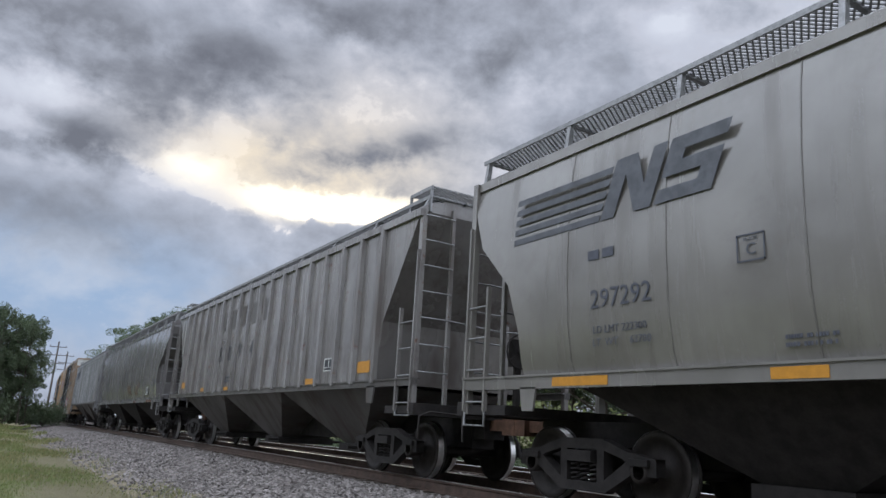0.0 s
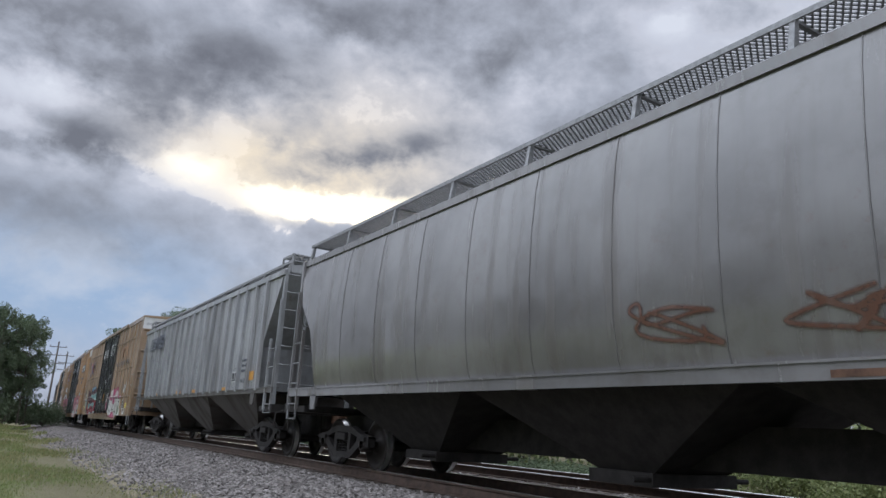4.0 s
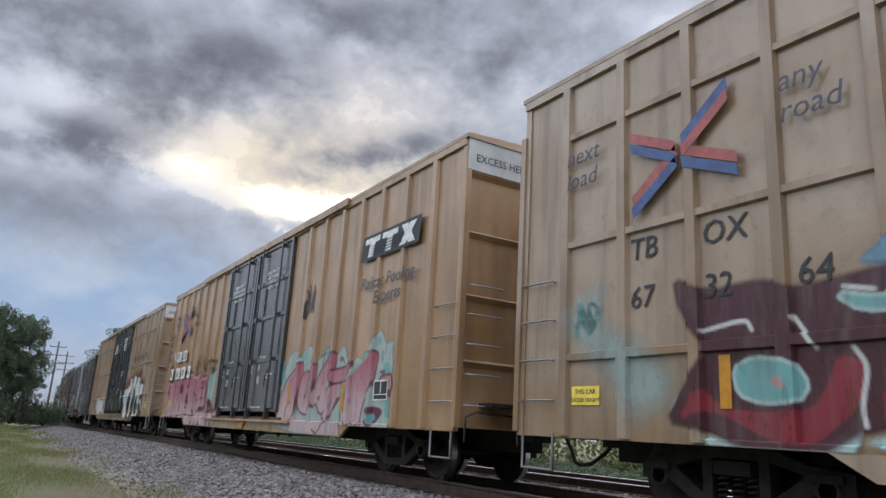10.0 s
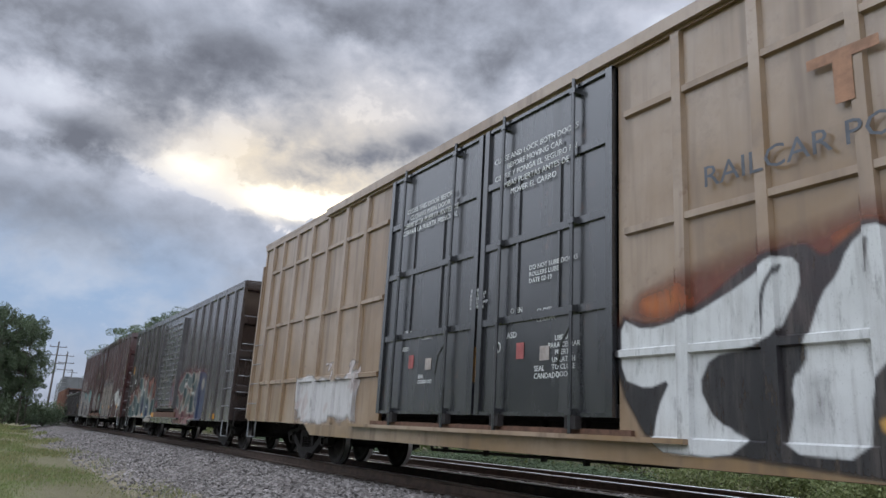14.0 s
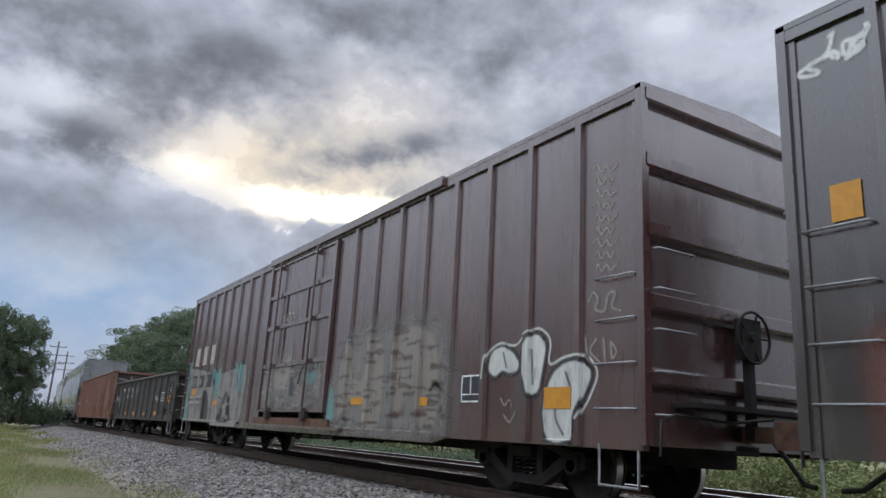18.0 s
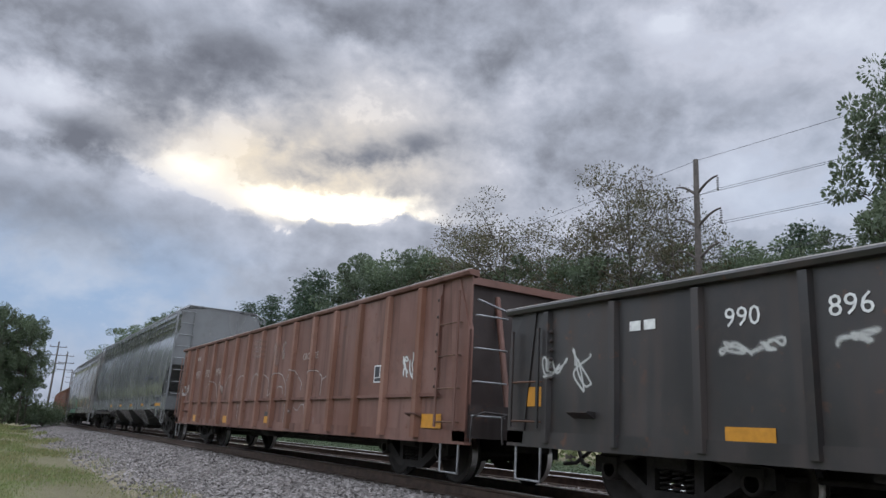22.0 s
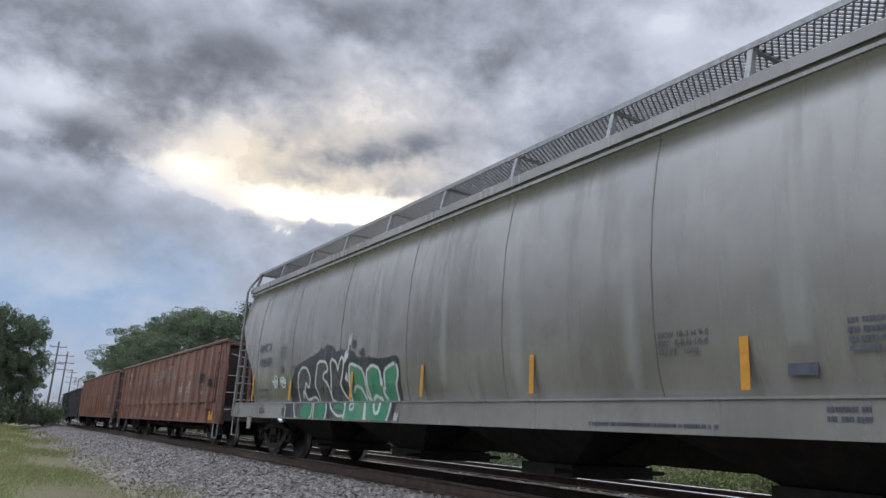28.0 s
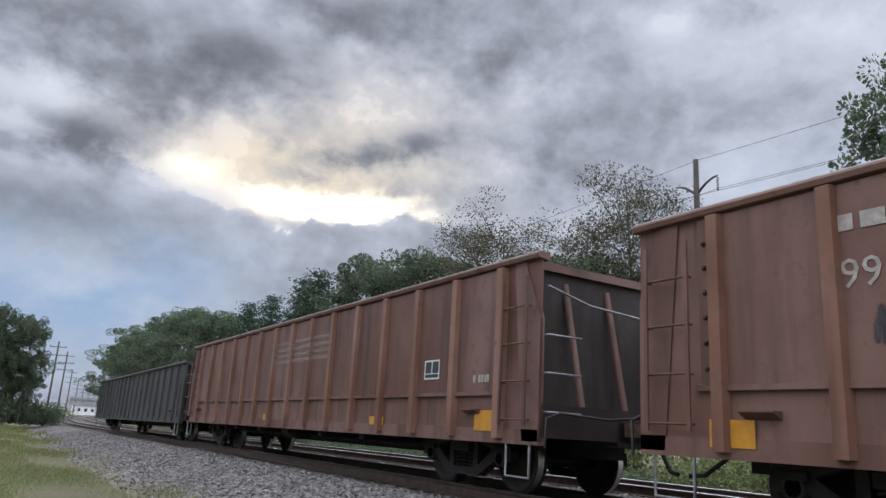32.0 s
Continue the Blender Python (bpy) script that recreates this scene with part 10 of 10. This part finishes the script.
def plant(kind, i, x, y, h, wide=1.0, z=-0.65, turn=0.0):
    tk, cr = KINDS[kind][i % len(KINDS[kind])]
    nm, lb = LABELS[kind]
    t = thing(nm, lb, "tree", "trees beside the line", at=pose(x, y, z, 0, 0, turn))
    m = Matrix.Diagonal((wide * h / 10, wide * h / 10, h / 10, 1))
    part("trunk", tk, M_BARK, t, at=m)
    part("crown", cr, None, t, at=m)


TREES = [("leafy", 27.6, 11.9, 15.8, 0.66), ("pine", 28.6, 13.0, 13.5, 0.7), ("leafy", 30.5, 8.0, 15.5, 1.0), ("leafy", 27.5, 15.6, 9.6, 0.9), ("pine", 29.5, 18.0, 11.0, 0.9), ("leafy", 30, 20.5, 10.5, 1.0), ("thin", 27, 22.3, 13.0, 0.8),
         ("thin", 27, 25.4, 15.2, 0.75), ("leafy", 27, 27.5, 10.8, 1.0), ("thin", 27, 30.0, 14.0, 1.0), ("leafy", 27.5, 33.0, 11.4, 0.9), ("thin", 26.5, 36.0, 14.8, 1.0), ("thin", 27, 39.5, 15.8, 0.95),
         ("leafy", 27.5, 41.0, 12.2, 1.0), ("leafy", 26.5, 45.6, 14.6, 0.8), ("leafy", 27, 50.0, 14.4, 0.9), ("leafy", 27, 55.0, 15.2, 0.85), ("pine", 27, 60.0, 15.0, 1.1), ("pine", 26.5, 66.5, 15.8, 1.2),
         ("pine", 27, 72.0, 16.0, 1.1), ("pine", 26, 79.0, 14.8, 1.1), ("pine", 26, 87.0, 15.0, 1.1), ("leafy", 26, 97.0, 15.0, 1.1), ("leafy", 26, 106.0, 16.4, 1.1), ("leafy", 26, 116.0, 17.4, 1.1),
         ("leafy", 26, 128.0, 16.8, 1.2), ("leafy", 27, 142.0, 17.6, 1.2), ("leafy", 27, 156.0, 18.8, 1.2), ("leafy", 28, 172.0, 17.8, 1.3), ("leafy", 28, 190.0, 17.6, 1.3), ("leafy", 28, 206.0, 16.0, 1.2),
         ("leafy", -2.6, 62.0, 7.6, 0.75), ("leafy", 0.6, 66.0, 9.0, 0.62), ("leafy", 2.2, 70.0, 8.6, 0.55), ("leafy", -5.5, 60.0, 8.2, 0.8), ("leafy", -0.8, 69.0, 8.4, 0.7),
         ("leafy", -1.4, 63.5, 7.8, 0.9), ("leafy", -3.9, 63.0, 8.3, 1.0), ("leafy", 1.0, 67.5, 7.2, 0.7), ("leafy", -0.6, 64.0, 5.6, 1.0), ("leafy", 1.6, 68.5, 5.4, 0.8), ("leafy", -2.6, 66.0, 9.2, 0.9), ("leafy", 2.6, 66.5, 8.4, 0.55), ("leafy", 3.1, 67.0, 5.6, 0.6)]
for i, (kd, x, y, h, w) in enumerate(TREES):
    plant(kd, i, x, y, h, w, turn=i * 47.0)
for i in range(26):
    y = 4 + i * 6.5
    plant("leafy", i, 33.0 + (i * 7 % 5), y, 8.5 + (i * 5 % 4) + 0.02 * y, 1.25, turn=i * 71.0)


# unseen trees added behind the camera, for dark reflections in the car sides
for i in range(15):
    plant("leafy", i, -26.0 - (i * 5 % 7), -40 + i * 7.0, 8.0 + (i * 3 % 4), 1.3, turn=i * 83.0)


def shrub(rad, h, seed, n, size):
    nr = np.random.RandomState(seed)
    cs = [(nr.uniform(-0.55, 0.55) * rad, nr.uniform(-0.55, 0.55) * rad, h * nr.uniform(0.25, 0.72)) for _ in range(9)]
    pts = [np.array(c) + nr.normal(size=(n // 9, 3)) * np.array([rad * 0.3, rad * 0.3, h * 0.2]) for c in cs]
    P = np.concatenate(pts)
    P = P[P[:, 2] > 0.02]
    return leaf_mesh(P, size, seed, name="shrub_leaves")


SHRUBS = [shrub(1.1, 1.3, 70 + i, 1500, 0.055) for i in range(4)]
me_stems = Geo()
for i in range(9):
    a = i * 0.7
    me_stems.tube([(0.05 * math.cos(a), 0.05 * math.sin(a), 0), (0.3 * math.cos(a), 0.3 * math.sin(a), 0.5), (0.5 * math.cos(a + 0.3), 0.5 * math.sin(a + 0.3), 0.95)], [0.016, 0.01, 0.004], 4)
ME_STEMS = me_stems.mesh("woody_base")
DARK_SHRUBS = [me.copy() for me in SHRUBS]
for me in SHRUBS:
    me.materials.append(M_SHRUB)
for me in DARK_SHRUBS:
    me.materials.append(M_LEAF)


def bush(i, x, y, k, z=-0.68, zk=1.0, dark=False):
    t = thing("shrub", "dark green low shrub beside the tracks" if dark else "light green shrub beside the tracks", "shrub", "shrubs along the line", at=pose(x, y, z, 0, 0, i * 53.0))
    part("woody_base", ME_STEMS, M_BARK, t, at=Matrix.Diagonal((k, k, k * zk, 1)))
    part("foliage", DARK_SHRUBS[i % 4] if dark else SHRUBS[i % 4], None, t, at=Matrix.Diagonal((k, k, k * zk, 1)))


rb = random.Random(5)
for i in range(64):
    s = 3.0 + i * 0.85
    bush(i, TRACK_X + rb.uniform(9.3, 11.5), s + rb.uniform(-0.4, 0.4), rb.uniform(0.75, 1.25), zk=1.0 if s < 15 else 0.45, dark=s >= 15)
for i in range(26):
    bush(i, 21.0 + rb.uniform(-2.5, 2), 4 + i * 4.0 + rb.uniform(-1, 1), rb.uniform(1.8, 3.2), zk=1.1)
for i in range(16):
    bush(i, 0.5 + i * 0.30 + rb.uniform(-0.3, 0.3), 66 + rb.uniform(-3, 10), rb.uniform(1.0, 1.7), dark=True)
for i in range(7):
    bush(i, -2.2 + i * 0.5, 50 + rb.uniform(-3, 3), rb.uniform(0.35, 0.6))

# ---- poles and wires ----
M_POLE = plain("weathered_steel_pole", (0.10, 0.085, 0.075), 0.7, 0.1, 0.3, 5.0)
M_INSUL = plain("grey_insulator", (0.16, 0.15, 0.15), 0.35, 0.0, 0.2, 8.0)
M_WIRE = plain("dark_wire", (0.07, 0.07, 0.075), 0.6, 0.3, 0.2, 8.0)


def davit_pole(x, y, h, k=1.0, arms=3):
    p = thing("power_pole", "tall power pole with curved arms and insulators", "power pole", "poles along the line", at=pose(x, y, -0.65))
    part("shaft", Geo().tube([(0, 0, 0), (0, 0, h * 0.5), (0, 0, h)], [0.21 * k, 0.17 * k, 0.12 * k], 10), M_POLE, p)
    for j in range(arms):
        z = h - 1.7 * k - j * 1.55 * k
        for s in (-1, 1):
            w = 1.15 * k * (1.1 if j == 1 else 1.0)
            pts = [(0, -s * w * u, z + 0.62 * k * math.sin(u * math.pi / 2)) for u in [i / 6 for i in range(7)]]
            a = part("arm", Geo().tube(pts, [0.075 * k - 0.006 * i for i in range(7)], 7), M_POLE, p)
            g = Geo()
            for q in range(6):
                g.lathe([(-0.03, 0.0), (-0.03, 0.035), (0.0, 0.075), (0.03, 0.03), (0.03, 0.0)], 10, "z", (0, -s * w, z + 0.5 * k - 0.11 * q))
            part("insulator", g, M_INSUL, a, "string of disc insulators")
    return p


davit_pole(26.0, 20.7, 14.25)
davit_pole(26.0, -32.0, 14.25)
davit_pole(27.0, 74.0, 14.25)


def wire(a, b, sag, name="power_line"):
    a, b = Vector(a), Vector(b)
    pts = [a.lerp(b, u) - Vector((0, 0, sag * 4 * u * (1 - u))) for u in [i / 14 for i in range(15)]]
    solid(name, Geo().tube(pts, 0.010, 4), M_WIRE, "thin dark power line between poles", "power line", "power lines")


wire((26, 20.7, 13.55), (26, -32, 13.55), 0.5)
wire((26, 20.7, 13.55), (27, 74, 13.55), 0.5)
for s in (-1, 1):
    for j in range(3):
        z = 14.25 - 0.65 - 1.7 - j * 1.55 + 0.0
        wire((26, 20.7 - s * 1.15, z), (26, -32 - s * 1.15, z), 0.6)
        wire((26, 20.7 - s * 1.15, z), (27, 74 - s * 1.15, z), 0.6)


def cross_pole(az, dist, h):
    x, y = dist * math.sin(radians(az)), dist * math.cos(radians(az))
    p = thing("utility_pole", "distant utility pole with crossarms", "utility pole", "distant poles", at=pose(x, y, -1.3, 0, 0, -12))
    part("shaft", Geo().tube([(0, 0, 0), (0, 0, h)], [0.22, 0.13], 8), M_POLE, p)
    for z, w in ((h - 1.0, 1.5), (h - 2.6, 1.7), (h - 4.2, 1.5)):
        arm = part("crossarm", Geo().box(-w, w, -0.06, 0.06, z - 0.07, z + 0.07), M_POLE, p)
        for xx in (-w + 0.1, w - 0.1):
            part("insulator", Geo().lathe([(0, 0.0), (0, 0.06), (0.25, 0.05), (0.25, 0)], 8, "z", (xx, 0, z + 0.07)), M_INSUL, arm)


for az, d, h in ((3.9, 160, 14.7), (4.55, 190, 15.0), (5.05, 265, 14.6), (5.55, 330, 14.4), (5.95, 400, 14.5), (6.35, 470, 14.5), (6.7, 540, 14.5)):
    cross_pole(az, d, h)

# ---- overpass far along the line ----
M_CONC = plain("grey_concrete", (0.30, 0.30, 0.30), 0.85, 0.0, 0.2, 0.6)
br = thing("overpass", "distant grey concrete road overpass", "overpass")
part("deck", Geo().box(27, 75, 296, 304, 2.3, 4.3), M_CONC, br)
part("parapet", Geo().box(27, 75, 295.7, 296.0, 4.3, 5.2), M_CONC, br)
for x in (40, 56, 72):
    part("pier", Geo().box(x - 0.6, x + 0.6, 297, 303, -1.4, 2.3), M_CONC, br)
M_HOUSE = plain("white_wall", (0.72, 0.72, 0.72), 0.7, 0.0, 0.1, 0.5)
M_PANE = plain("dark_window_glass", (0.03, 0.035, 0.045), 0.15, 0.0, 0.1, 2.0)
sh = thing("shed", "distant low white shed under the overpass", "shed")
part("wall", Geo().box(32, 42, 330, 338, -1.4, 2.6), M_HOUSE, sh)
part("roof", Geo().prism([(31.6, 2.6), (37, 4.0), (42.4, 2.6)], 329.5, 338.5, "y"), M_CONC, sh)
for x in (33.5, 36.0, 38.5):
    part("window", Geo().box(x, x + 1.0, 329.94, 330.0, 0.2, 1.4), M_PANE, sh)



# ---- what moves: the train and its wheels ----
def car_pose(sc, half):
    a, b = line_at(sc - half), line_at(sc + half)
    d = b - a
    m = (a + b) / 2
    return pose(m.x, m.y, m.z, math.degrees(math.atan2(d.z, math.hypot(d.x, d.y))), 0, -math.degrees(math.atan2(d.x, d.y)))


def motions():
    times = [i * 0.5 for i in range(65)]
    for car, sc, half in CARS:
        walk(car, [(t, car_pose(sc - run(t), half)) for t in times])
    turns = [i * 2 / FPS for i in range(481)]
    for w, yy in WHEELSETS:
        walk(w, [(t, pose(0, yy, WHEEL_R, math.degrees(run(t) / WHEEL_R) % 360)) for t in turns])


motions()
